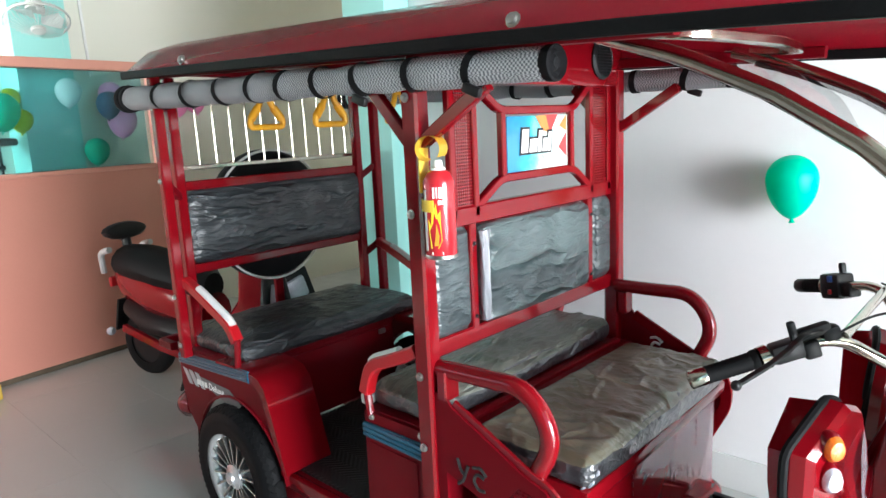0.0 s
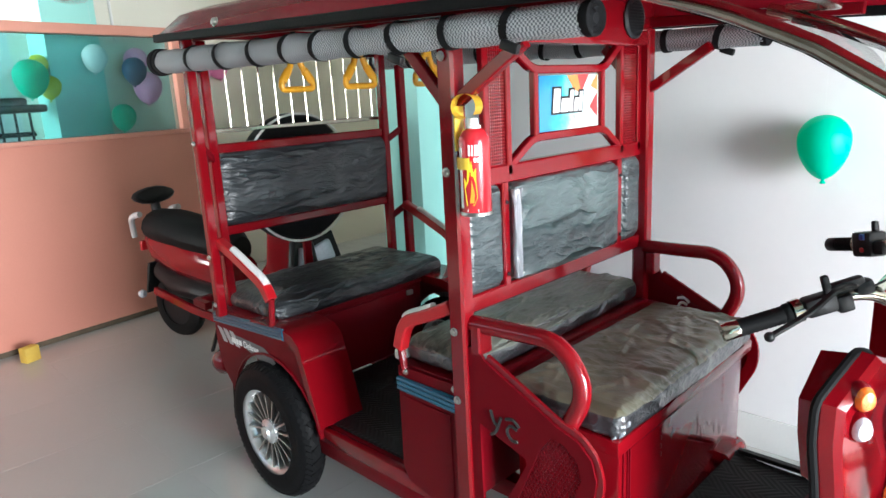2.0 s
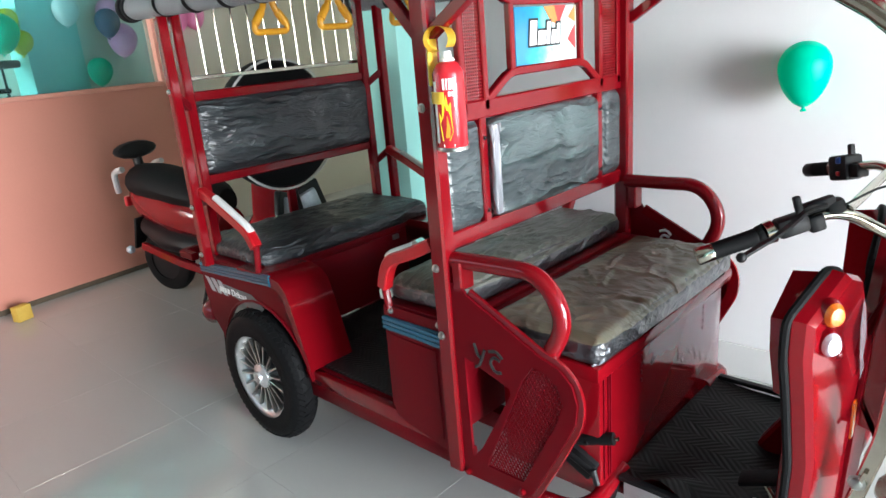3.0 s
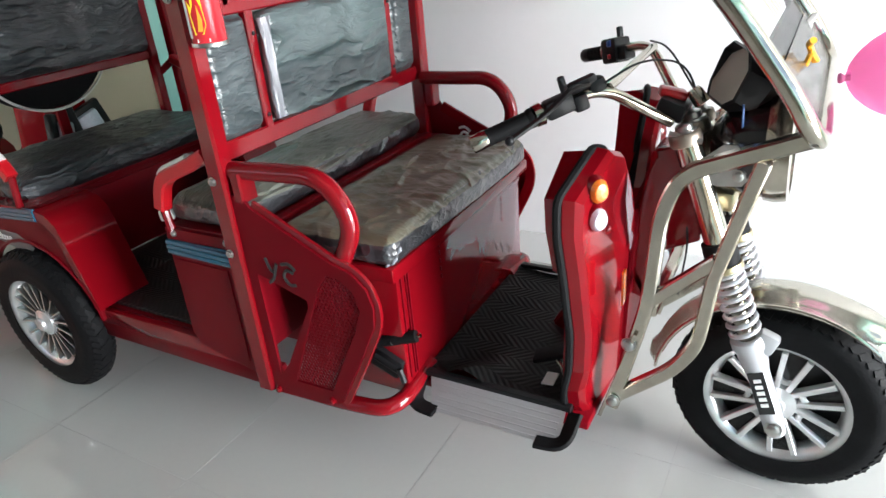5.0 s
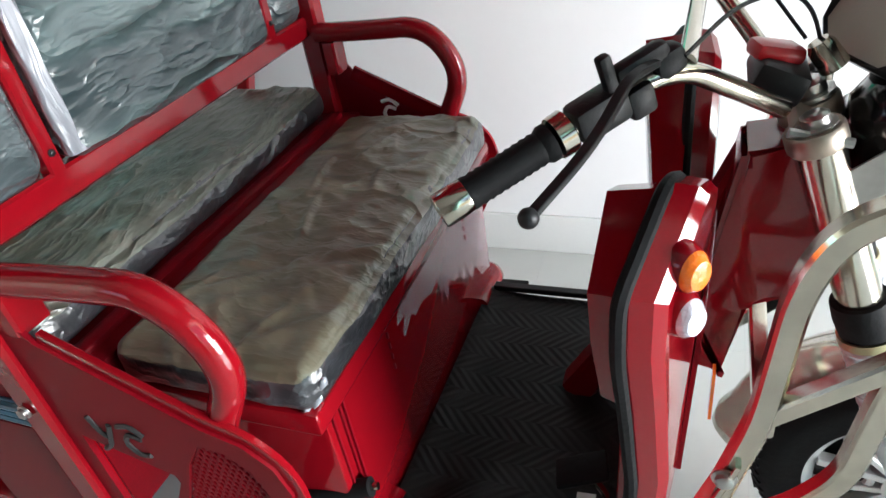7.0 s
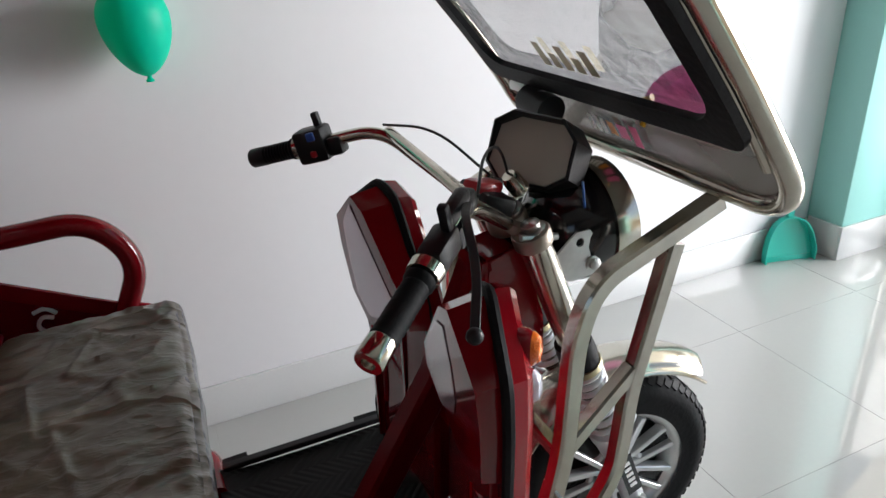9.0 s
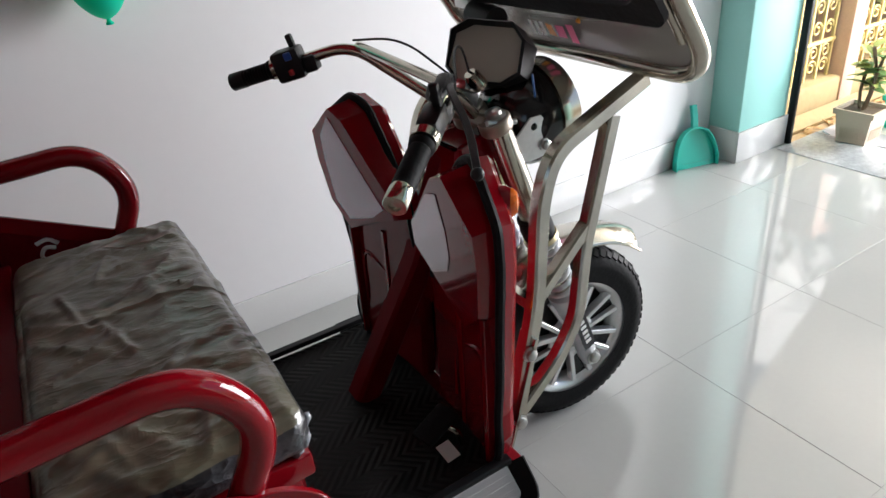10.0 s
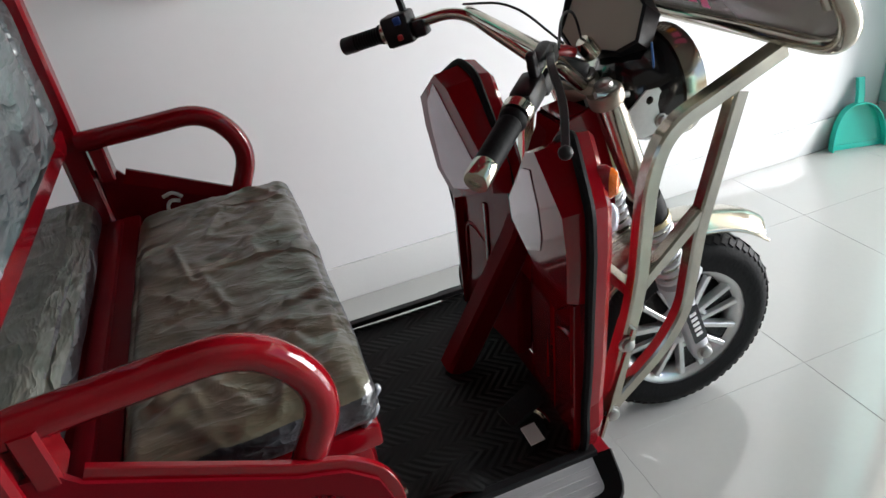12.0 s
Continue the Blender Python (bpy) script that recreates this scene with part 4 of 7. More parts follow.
for poly, mt in (([(0.05, 1.45), (0.085, 1.41), (0.12, 1.40), (0.10, 1.452)], ORANGE_P), ([(0.12, 1.40), (0.16, 1.452), (0.10, 1.452)], RED_P),
                 ([(0.165, 1.36), (0.205, 1.40), (0.205, 1.33)], RED_P), ([(0.17, 1.42), (0.205, 1.45), (0.205, 1.405)], ORANGE_P)):
    bm = bmesh.new()
    plate(bm, poly, art, 0.001)
    part("print", bm, mt, sg)
for grow, mt, w0 in ((0.006, DARK_TEXT, 0.001), (0.0, WHITE_TEXT, 0.002)):
    bm = bmesh.new()
    for a, b, z0, z1 in ((-0.022, 0.008, 1.352, 1.415), (0.014, 0.05, 1.352, 1.388), (0.056, 0.072, 1.352, 1.41), (0.078, 0.098, 1.352, 1.388), (0.104, 0.118, 1.352, 1.405)):
        plate(bm, [(a - grow, z0 - grow), (b + grow, z0 - grow), (b + grow + 0.008, z1 + grow), (a - grow + 0.008, z1 + grow)], lambda u, v, w: art(u, v, w + w0), 0.001)
    part("lettering", bm, mt, sg)

# middle box and seat
for s in SIDES:
    bm = bmesh.new()
    plate(bm, [(-0.645, 0.695), (-0.425, 0.695), (-0.425, 0.30), (-0.63, 0.345), (-0.65, 0.38)], lambda u, v, w, s=s: flat(u, v, w, s, 0.458), 0.02)
    p = part("side_panel", bm, RED_SHADE, rick, "red side panel of the middle seat box, shade in its colour")
    bm = bmesh.new()
    plate(bm, [(-0.63, 0.61), (-0.45, 0.605), (-0.45, 0.335), (-0.62, 0.365)], lambda u, v, w, s=s: flat(u, v, w, s, 0.461), 0.004)
    part("pressed_field", bm, RED_SHADE, p)
    bm = bmesh.new()
    for dz in (0.013, 0.0, -0.013):
        tube(bm, [(-0.642, s * 0.464, 0.647 + dz), (-0.405, s * 0.464, 0.64 + dz)], 0.007, 8)
    cube(bm, (-0.524, s * 0.4605, 0.6435), (0.232, 0.005, 0.045), None, 0.002)
    part("trim_strip", bm, BLUE_TRIM, rick, "metallic blue ribbed trim strip")
    for x in (-0.615, -0.432):
        bolt(rick, (x, s * 0.458, 0.684), (0, s, 0), 0.007)
    line = rounded([(-0.43, s * 0.452, 0.905), (-0.50, s * 0.455, 0.872), (-0.605, s * 0.455, 0.832), (-0.632, s * 0.455, 0.752)], 0.04)
    bm = bmesh.new()
    tube(bm, line, 0.02, 10, flat=(0.036, 0.034))
    h = part("grab_handle", bm, RED_BRIGHT, rick, "red plastic grab handle with white insert")
    bm = bmesh.new()
    tube(bm, [p + Vector((-0.006, 0, 0.014)) for p in line[3:-4]], 0.012, 10)
    part("grip_insert", bm, WHITE_P, h)
    bm = bmesh.new()
    tube(bm, [(-0.632, s * 0.455, 0.76), (-0.622, s * 0.455, 0.685)], 0.011, 8)
    part("handle_stay", bm, RED, rick)
bm = bmesh.new()
cube(bm, (-0.53, 0, 0.515), (0.22, 0.88, 0.34), None, 0.006)
part("middle_seat_box", bm, RED_SHADE, rick)
bm = bmesh.new()
cube(bm, (-0.485, 0, 0.692), (0.32, 0.89, 0.014), None, 0.004)
part("seat_base", bm, RED_SHADE, rick)
bm = bmesh.new()
cushion(bm, (-0.648, -0.43, 0.70), (-0.395, 0.43, 0.772), 0.032, 64, 0.003, 12.2, 0.01)
film_folds(bm, (-0.648, -0.43), (-0.42, 0.43), 70, 0.5, 0.4, 0.0045, 32)
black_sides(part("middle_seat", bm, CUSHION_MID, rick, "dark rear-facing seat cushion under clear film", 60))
bm = bmesh.new()
cube(bm, (-0.65, -0.438, 0.722), (0.03, 0.03, 0.03), None, 0.006)
part("film_corner", bm, WHITE_P, rick)

# driver's seat and its box
bm = bmesh.new()
cube(bm, (-0.165, 0, 0.465), (0.29, 0.72, 0.36), None, 0.008)
part("driver_seat_box", bm, RED, rick, "glossy red box under the driver's seat")
bm = bmesh.new()
cube(bm, (-0.17, 0.003, 0.634), (0.33, 0.785, 0.038), None, 0.006)
part("seat_rim", bm, RED, rick)
bm = bmesh.new()
cube(bm, (-0.372, 0, 0.685), (0.03, 0.84, 0.05), None, 0.006)
cube(bm, (-0.338, 0, 0.665), (0.025, 0.80, 0.05), None, 0.006)
part("seat_crossbar", bm, RED_SHADE, rick)
bm = bmesh.new()
for y in (-0.345, -0.325, -0.315):
    cube(bm, (-0.018, y, 0.48), (0.004, 0.004, 0.30))
for y in (-0.28, 0.1):
    for k in range(5):
        cube(bm, (-0.0185, y + 0.12, 0.52 + k * 0.022), (0.004, 0.003, 0.012))
tagged(part("box_seam", bm, RED_SHADE, rick), kind="stuff")
bm = bmesh.new()
cushion(bm, (-0.318, -0.388, 0.652), (0.0, 0.378, 0.722), 0.024, 80, 0.0025, 4.4, 0.006)
film_folds(bm, (-0.318, -0.388), (-0.03, 0.378), 95, 0.12, 0.45, 0.0075, 31)
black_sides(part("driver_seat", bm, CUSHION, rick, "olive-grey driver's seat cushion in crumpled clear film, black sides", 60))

bm = bmesh.new()
plate(bm, [(-0.10, 0.628), (-0.11, 0.60), (-0.125, 0.575), (-0.095, 0.572), (-0.11, 0.545), (-0.105, 0.535), (-0.07, 0.556), (-0.055, 0.54), (-0.02, 0.545), (0.02, 0.53), (0.05, 0.535), (0.06, 0.50), (0.055, 0.475), (0.075, 0.495), (0.085, 0.46), (0.11, 0.50), (0.135, 0.47), (0.16, 0.485), (0.18, 0.43), (0.20, 0.455), (0.23, 0.40), (0.25, 0.43), (0.29, 0.37), (0.345, 0.36), (0.345, 0.628)],
      lambda u, v, w: Vector((-0.0185 + w, u, v)), 0.0006)
part("protective_film", bm, TORN_FILM, rick, "torn milky film left on the seat box")
bm = bmesh.new()
for k, (x, y, z) in enumerate(((-0.008, -0.375, 0.668), (0.002, -0.366, 0.69), (-0.022, -0.381, 0.66))):
    bmesh.ops.create_icosphere(bm, subdivisions=2, radius=0.008, matrix=pose(x, y, z, 20 * k, 35, 50) @ Matrix.Diagonal((0.7, 1.0, 1.5, 1)))
for v in bm.verts:
    v.co += v.normal * 0.004 * noise.noise(v.co * 90)
part("film_tuft", bm, FILM, rick, "bunched corner of the clear film", 60)

# side guards and arm hoops
GUARD = [(-0.345, 0.815), (-0.325, 0.79), (-0.12, 0.686), (-0.065, 0.668), (-0.03, 0.635), (-0.017, 0.59), (-0.023, 0.54), (-0.07, 0.445), (-0.148, 0.30), (-0.175, 0.276), (-0.378, 0.262), (-0.378, 0.815)]
HOLE = [(-0.346, 0.62), (-0.206, 0.573), (-0.203, 0.558), (-0.305, 0.37), (-0.342, 0.325)]
MESH = [(-0.135, 0.652), (-0.10, 0.648), (-0.066, 0.62), (-0.054, 0.578), (-0.075, 0.52), (-0.178, 0.32), (-0.292, 0.319), (-0.285, 0.34), (-0.167, 0.607)]


def inside(p, poly):
    x, y = p
    c = False
    for (x0, y0), (x1, y1) in zip(poly, poly[1:] + poly[:1]):
        if (y0 > y) != (y1 > y) and x < (x1 - x0) * (y - y0) / (y1 - y0) + x0:
            c = not c
    return c


for s in SIDES:
    bm = bmesh.new()
    plate(bm, GUARD, lambda u, v, w, s=s: flat(u, v, w, s, 0.462), 0.008, [HOLE, MESH])
    g = part("side_guard", bm, RED_SHADE if s < 0 else RED_SHADE, rick, "red pressed side guard with perforated field, shade in its colour")
    bm = bmesh.new()
    tube(bm, rounded([(u, s * 0.452, v) for u, v in GUARD[1:10]], 0.02, 3), 0.008, flat=(0.034, 0.01), up=(0, 1, 0))
    part("guard_flange", bm, RED, g)
    bm = bmesh.new()
    step = 0.0108
    for fam in (0, 1):
        ang = radians((60, 120)[fam])
        dx, dz = math.cos(ang), math.sin(ang)
        for k in range(-60, 61):
            ox, oz = -0.17 - dz * k * step * 0.866, 0.46 + dx * k * step * 0.866
            run, seg = None, []
            for j in range(-80, 81):
                p = (ox + dx * j * 0.004, oz + dz * j * 0.004)
                if inside(p, MESH):
                    if run is None:
                        run = p
                    last = p
                elif run is not None:
                    seg.append((run, last))
                    run = None
            for a, b in seg:
                if (a[0] - b[0]) ** 2 + (a[1] - b[1]) ** 2 > 1e-5:
                    tube(bm, [(a[0], s * (0.4555 + fam * 0.0006), a[1]), (b[0], s * (0.4555 + fam * 0.0006), b[1])], 0.001, flat=(0.0036, 0.004), up=(0, 1, 0))
    tagged(part("perforated_field", bm, RED_SHADE, g, "red perforated sheet, shade in its colour"), kind="stuff")
    bm = bmesh.new()
    hy = s * 0.432
    hx = 0.0 if s < 0 else 0.018
    hoop = rounded([(-0.385, s * 0.44, 0.868 + hx), (-0.25, hy, 0.871 + hx), (-0.122, hy, 0.876 + hx), (-0.055, hy, 0.775 + hx), (-0.130, hy, 0.635)], 0.12, 10)
    tube(bm, hoop, 0.0215, 14)
    part("arm_hoop", bm, RED, rick, "glossy red tubular arm hoop")
    bm = bmesh.new()
    tube(bm, [(-0.352, s * 0.438, 0.80), (-0.352, s * 0.438, 0.87)], 0.01, flat=(0.05, 0.03), up=(1, 0, 0))
    part("hoop_stay", bm, RED, rick)
    bm = bmesh.new()
    tube(bm, rounded([(-0.33, s * 0.44, 0.272), (-0.16, s * 0.44, 0.276), (-0.02, s * 0.43, 0.285), (-0.02, s * 0.25, 0.31)], 0.14, 10), 0.021, 12)
    part("lower_loop", bm, RED, rick, "red bent tube below the side guard")
    for u, v in ((-0.36, 0.275), (-0.181, 0.292)):
        bolt(rick, (u, s * 0.463, v), (0, s, 0), 0.008, RED)
    # maker's mark as plain strokes; dark ones put the cut-out's shade in colour
    bm = bmesh.new()
    for k, stroke in enumerate(([(-0.285, 0.665), (-0.275, 0.635), (-0.262, 0.628)], [(-0.252, 0.655), (-0.27, 0.61), (-0.285, 0.60)], [(-0.205, 0.637), (-0.225, 0.645), (-0.238, 0.625), (-0.222, 0.603), (-0.203, 0.607)], [(-0.238, 0.655), (-0.215, 0.662), (-0.198, 0.645)])):
        if s > 0 and k < 2:
            continue
        tube(bm, rounded([(u - 0.024, -0.4622, v + 0.003) if s < 0 else (u - 0.03, 0.4525, v + 0.065) for u, v in stroke], 0.01, 3), 0.0045, 6)
    part("emblem", bm, DARK_TEXT if s < 0 else WHITE_TEXT, g, "emblem strokes, dark for the shade of its cut-out" if s < 0 else "white stroke emblem")

# gear lever with rubber grip beside the seat box
bm = bmesh.new()
tube(bm, [(-0.13, -0.36, 0.40), (-0.05, -0.365, 0.435)], 0.007, 8)
lv = part("brake_lever", bm, PLASTIC, rick, "black parking brake lever")
bm = bmesh.new()
tube(bm, [(-0.10, -0.365, 0.425), (0.005, -0.34, 0.452)], 0.0155, 14)
part("lever_grip", bm, RUBBER, lv)
bm = bmesh.new()
lathe(bm, [(0, 0), (0.006, 0), (0.006, 0.012), (0, 0.014)], (0.004, -0.34, 0.452), (1, 0.2, 0.2), 10)
part("lever_button", bm, CHROME, lv)
bm = bmesh.new()
cube(bm, (-0.075, -0.36, 0.375), (0.09, 0.03, 0.06), pose(0, 0, 0, 0, 25, 0), 0.008)
tube(bm, [(-0.10, -0.37, 0.39), (-0.03, -0.37, 0.36)], 0.012, 10)
tube(bm, [(-0.03, -0.378, 0.372), (-0.02, -0.378, 0.335)], 0.008, 8)
part("lever_bracket", bm, PLASTIC, lv)

# front footwell
bm = bmesh.new()
cube(bm, (0.195, 0, 0.282), (0.44, 0.60, 0.024), None, 0.005)
part("front_floor", bm, RED_SHADE, rick)
bm = bmesh.new()
n_u, n_v = 24, 40
grid = []
for i in range(n_u + 1):
    row = []
    for j in range(n_v + 1):
        u, v = -0.015 + 0.39 * i / n_u, -0.298 + 0.615 * j / n_v
        lift = 0.045 * math.exp(-((u - 0.10 - 0.5 * (v + 0.298)) / 0.06) ** 2 - ((v + 0.298) / 0.09) ** 2) + 0.006 * math.exp(-((u - 0.27) / 0.05) ** 2 - ((v + 0.24) / 0.06) ** 2) + 0.004 * noise.noise(Vector((u * 8, v * 8, 1)))
        lift += 0.012 * math.exp(-((u + 0.01) / 0.03) ** 2)
        row.append(bm.verts.new((u, v, 0.305 + lift)))
    grid.append(row)
for a, b in zip(grid, grid[1:]):
    for j in range(n_v):
        bm.faces.new((a[j], a[j + 1], b[j + 1], b[j]))
bmesh.ops.solidify(bm, geom=bm.faces[:], thickness=0.005)
part("front_mat", bm, MAT_RUBBER, rick, "loose black ribbed rubber mat in the footwell", 60)
for s in SIDES:
    off = 0.0 if s < 0 else 0.02
    bm = bmesh.new()
    yi, yo = s * (0.302 + off), s * (0.368 + off)
    vs = [bm.verts.new(p) for p in ((0.01, yi, 0.316), (0.365, yi, 0.316), (0.365, yo, 0.262), (0.045, yo, 0.262))]
    bm.faces.new(vs)
    bmesh.ops.solidify(bm, geom=bm.faces[:], thickness=0.012)
    st = part("side_step", bm, ALUMIN, rick, "bare aluminium side step with black ends")
    bm = bmesh.new()
    for k in range(6):
        t = (k + 0.5) / 6
        tube(bm, [(0.05, yi + (yo - yi) * t, 0.3185 - 0.054 * t), (0.355, yi + (yo - yi) * t, 0.3185 - 0.054 * t)], 0.0016, 6)
    part("step_rib", bm, ALUMIN, st)
    for x, d in ((-0.005, -1), (0.375, 1)):
        bm = bmesh.new()
        line = rounded([(x - d * 0.06, yo + s * 0.004, 0.265), (x + d * 0.005, yo, 0.268), (x + d * 0.012, yi, 0.312)], 0.04, 5)
        tube(bm, line, 0.01, flat=(0.038, 0.012), up=(0, 0, 1))
        part("step_end", bm, RUBBER, st, "black rubber end cap")
    bm = bmesh.new()
    tube(bm, [(0.0, yi - s * 0.004, 0.32), (0.375, yi - s * 0.004, 0.32)], 0.008, flat=(0.02, 0.014))
    part("step_edge", bm, PLASTIC, st)
# pedal with worn chrome arm
bm = bmesh.new()
cube(bm, (0.285, -0.185, 0.375), (0.085, 0.055, 0.012), pose(0, 0, 0, 0, -18, 12), 0.005)
pd = part("brake_pedal", bm, RUBBER, rick, "black rubber brake pedal on a chrome arm")
bm = bmesh.new()
tube(bm, rounded([(0.30, -0.19, 0.37), (0.325, -0.20, 0.345), (0.33, -0.205, 0.31)], 0.02), 0.006, 8)
part("pedal_arm", bm, CHROME, pd)
bm = bmesh.new()
cube(bm, (0.292, -0.21, 0.3185), (0.03, 0.045, 0.003), pose(0, 0, 0, 4, -6, 0))
part("paper_tag", bm, WHITE_P, rick, "white paper tag on the mat")

# leg shields: rear pod, front shell and a rubber bead between them
SHIELD = [(0.262, 0.28), (0.284, 0.315), (0.296, 0.365), (0.282, 0.41), (0.289, 0.51), (0.311, 0.66), (0.33, 0.765), (0.328, 0.84), (0.222, 0.914), (0.172, 0.895), (0.09, 0.795), (0.045, 0.715), (0.03, 0.60), (0.035, 0.28)]


def shield_x(y, z):
    return min(0.372 + (0.31 - y) * 0.32, 0.410) - 0.02 * max(0, (0.5 - z) / 0.25)


for s in SIDES:
    lift = 0.0 if s < 0 else 0.018

    def at(y, z, dx):
        return Vector((shield_x(y, z) + dx, s * y, z + lift))
    bm = bmesh.new()
    rings = []
    cy, cz = 0.18, 0.60
    for dx, k in ((-0.012, 0.985), (0.0, 1.0), (0.022, 0.975), (0.032, 0.90)):
        rings.append([bm.verts.new(at(cy + (y - cy) * k, cz + (z - cz) * (1 - (1 - k) * 0.5), dx)) for y, z in SHIELD])
    for a, b in zip(rings, rings[1:]):
        for i in range(len(a)):
            j = (i + 1) % len(a)
            bm.faces.new((a[i], a[j], b[j], b[i]))
    bm.faces.new(rings[-1])
    bm.faces.new(rings[0][::-1])
    sh = part("leg_shield", bm, RED, rick, "glossy red front leg shield with indicator lamps", 13)
    bm = bmesh.new()
    pod = [(0.302, 0.66), (0.322, 0.765), (0.319, 0.835), (0.22, 0.907), (0.172, 0.888), (0.085, 0.795), (0.035, 0.745), (0.03, 0.69), (0.12, 0.655), (0.235, 0.60)]
    rings = []
    cy, cz = 0.19, 0.77
    def plateau(y):
        return 0.338 + 0.12 * (0.21 - y)
    for dx, k, deep in ((-0.01, 1.0, None), (-0.018, 0.99, None), (0, 0.94, 0.0), (0, 0.5, 0.001)):
        ring = [(cy + (y - cy) * k, cz + (z - cz) * k) for y, z in pod]
        rings.append([bm.verts.new(at(y, z, dx if deep is None else plateau(y) - deep - shield_x(y, z) - 0.05 * (z - cz))) for y, z in ring])
    for a, b in zip(rings, rings[1:]):
        for i in range(len(a)):
            j = (i + 1) % len(a)
            bm.faces.new((a[i], a[j], b[j], b[i]))
    bm.faces.new(rings[-1])
    bm.faces.new(rings[0][::-1])
    part("shield_pod", bm, RED, sh, "", 20)
    film = [(0.05, 0.745), (0.095, 0.79), (0.15, 0.845), (0.19, 0.858), (0.21, 0.80), (0.212, 0.745), (0.195, 0.71), (0.175, 0.70), (0.155, 0.688), (0.12, 0.672), (0.05, 0.70)] if s < 0 else [(0.265, 0.675), (0.276, 0.77), (0.272, 0.83), (0.225, 0.88), (0.125, 0.77), (0.07, 0.71), (0.12, 0.675), (0.22, 0.64)]
    bm = bmesh.new()
    plate(bm, film, lambda u, v, w: at(u, v, plateau(u) - 0.0022 - shield_x(u, v) - 0.05 * (v - cz) - w), 0.0006)
    part("protective_film", bm, POD_FILM, sh, "milky film left on the shield, paled for the wall's reflection")
    bm = bmesh.new()
    plate(bm, [(0.07, 0.66), (0.10, 0.69), (0.085, 0.73), (0.12, 0.80), (0.15, 0.84), (0.155, 0.78), (0.13, 0.71), (0.10, 0.64)], lambda u, v, w: at(u, v, 0.0332 + w), 0.0006)
    part("protective_film", bm, POD_FILM, sh)
    bm = bmesh.new()
    # lower inner ribs on the rider's side
    for y, z0, z1 in ((0.27, 0.30, 0.64), (0.15, 0.30, 0.62)):
        tube(bm, [at(y, z0, -0.015), at(y, z1, -0.02)], 0.008, flat=(0.014, 0.02), up=(1, 0, 0))
    tube(bm, rounded([at(0.25, 0.40, -0.018), at(0.25, 0.55, -0.018), at(0.12, 0.50, -0.018), at(0.12, 0.36, -0.018)], 0.05), 0.007, 8)
    part("shield_rib", bm, RED, sh)
    bm = bmesh.new()
    bead = [at(y * 1.015, z, -0.008) for y, z in SHIELD[:-1]]
    tube(bm, rounded(bead, 0.02, 3), 0.0088, 8)
    part("rubber_bead", bm, RUBBER, sh, "black rubber edge bead")
    for z, r, mt, nm in ((0.846, 0.025, AMBER, "indicator_lamp"), (0.786, 0.025, CLEAR_LENS, "position_lamp")):
        c0 = at(0.275, z, 0.034)
        ax = Vector((0.75, s * 0.66, 0.0))
        bm = bmesh.new()
        lathe(bm, [(r * 0.6, -0.025), (r * 0.95, -0.02), (r * 0.92, 0.0), (r * 0.78, 0.008)], c0, ax, 24)
        for v in bm.verts:
            v.co.z = c0.z + (v.co.z - c0.z) * 1.25
        base = part(nm, bm, RED, sh)
        bm = bmesh.new()
        lathe(bm, [(r * 0.80, 0.002), (r * 0.78, 0.010), (r * 0.55, 0.018), (0, 0.021)], c0, ax, 24)
        for v in bm.verts:
            v.co.z = c0.z + (v.co.z - c0.z) * 1.25
        part("lens", bm, mt, base, "amber lens" if mt == AMBER else "clear lens")
    for y, z in ((0.300, 0.676), (0.277, 0.508), (0.285, 0.60), (0.21, 0.735)):
        bolt(sh, at(y, z, 0.018), (0.8, s * 0.6, 0), 0.006, RED, "screw")
    bm = bmesh.new()
    cube(bm, at(0.20, 0.60, 0.05), (0.004, 0.02, 0.08))
    part("reflector", bm, AMBER, sh)

# panel between the shields
bm = bmesh.new()
plate(bm, [(-0.075, 0.278), (0.075, 0.278), (0.075, 0.66), (0.045, 0.72), (-0.045, 0.72), (-0.075, 0.66)], lambda u, v, w: Vector((0.44 + w - 0.02 * max(0, (0.5 - v) / 0.25), u, v)), 0.008)
part("centre_panel", bm, RED_SHADE, rick, "red panel between the leg shields, shade in its colour")
# steering neck and its cover
bm = bmesh.new()
tube(bm, [(0.235, 0.06, 0.305), (0.41, 0.045, 0.60), (0.50, 0.02, 0.84)], 0.03, flat=(0.055, 0.06), up=(1, 0, 0.3))
part("neck_tube", bm, RED_SHADE, rick, "red slanting neck tube, shade in its colour")
bm = bmesh.new()
plate(bm, [(0.40, 0.52), (0.425, 0.60), (0.47, 0.86), (0.535, 0.87), (0.585, 0.72), (0.575, 0.665), (0.50, 0.62), (0.47, 0.50)], lambda u, v, w: Vector((u, -0.05 + w, v)), 0.10)
bmesh.ops.bevel(bm, geom=bm.edges[:], offset=0.006, segments=2, affect="EDGES")
part("neck_cover", bm, RED, rick, "red head cover on the frame")

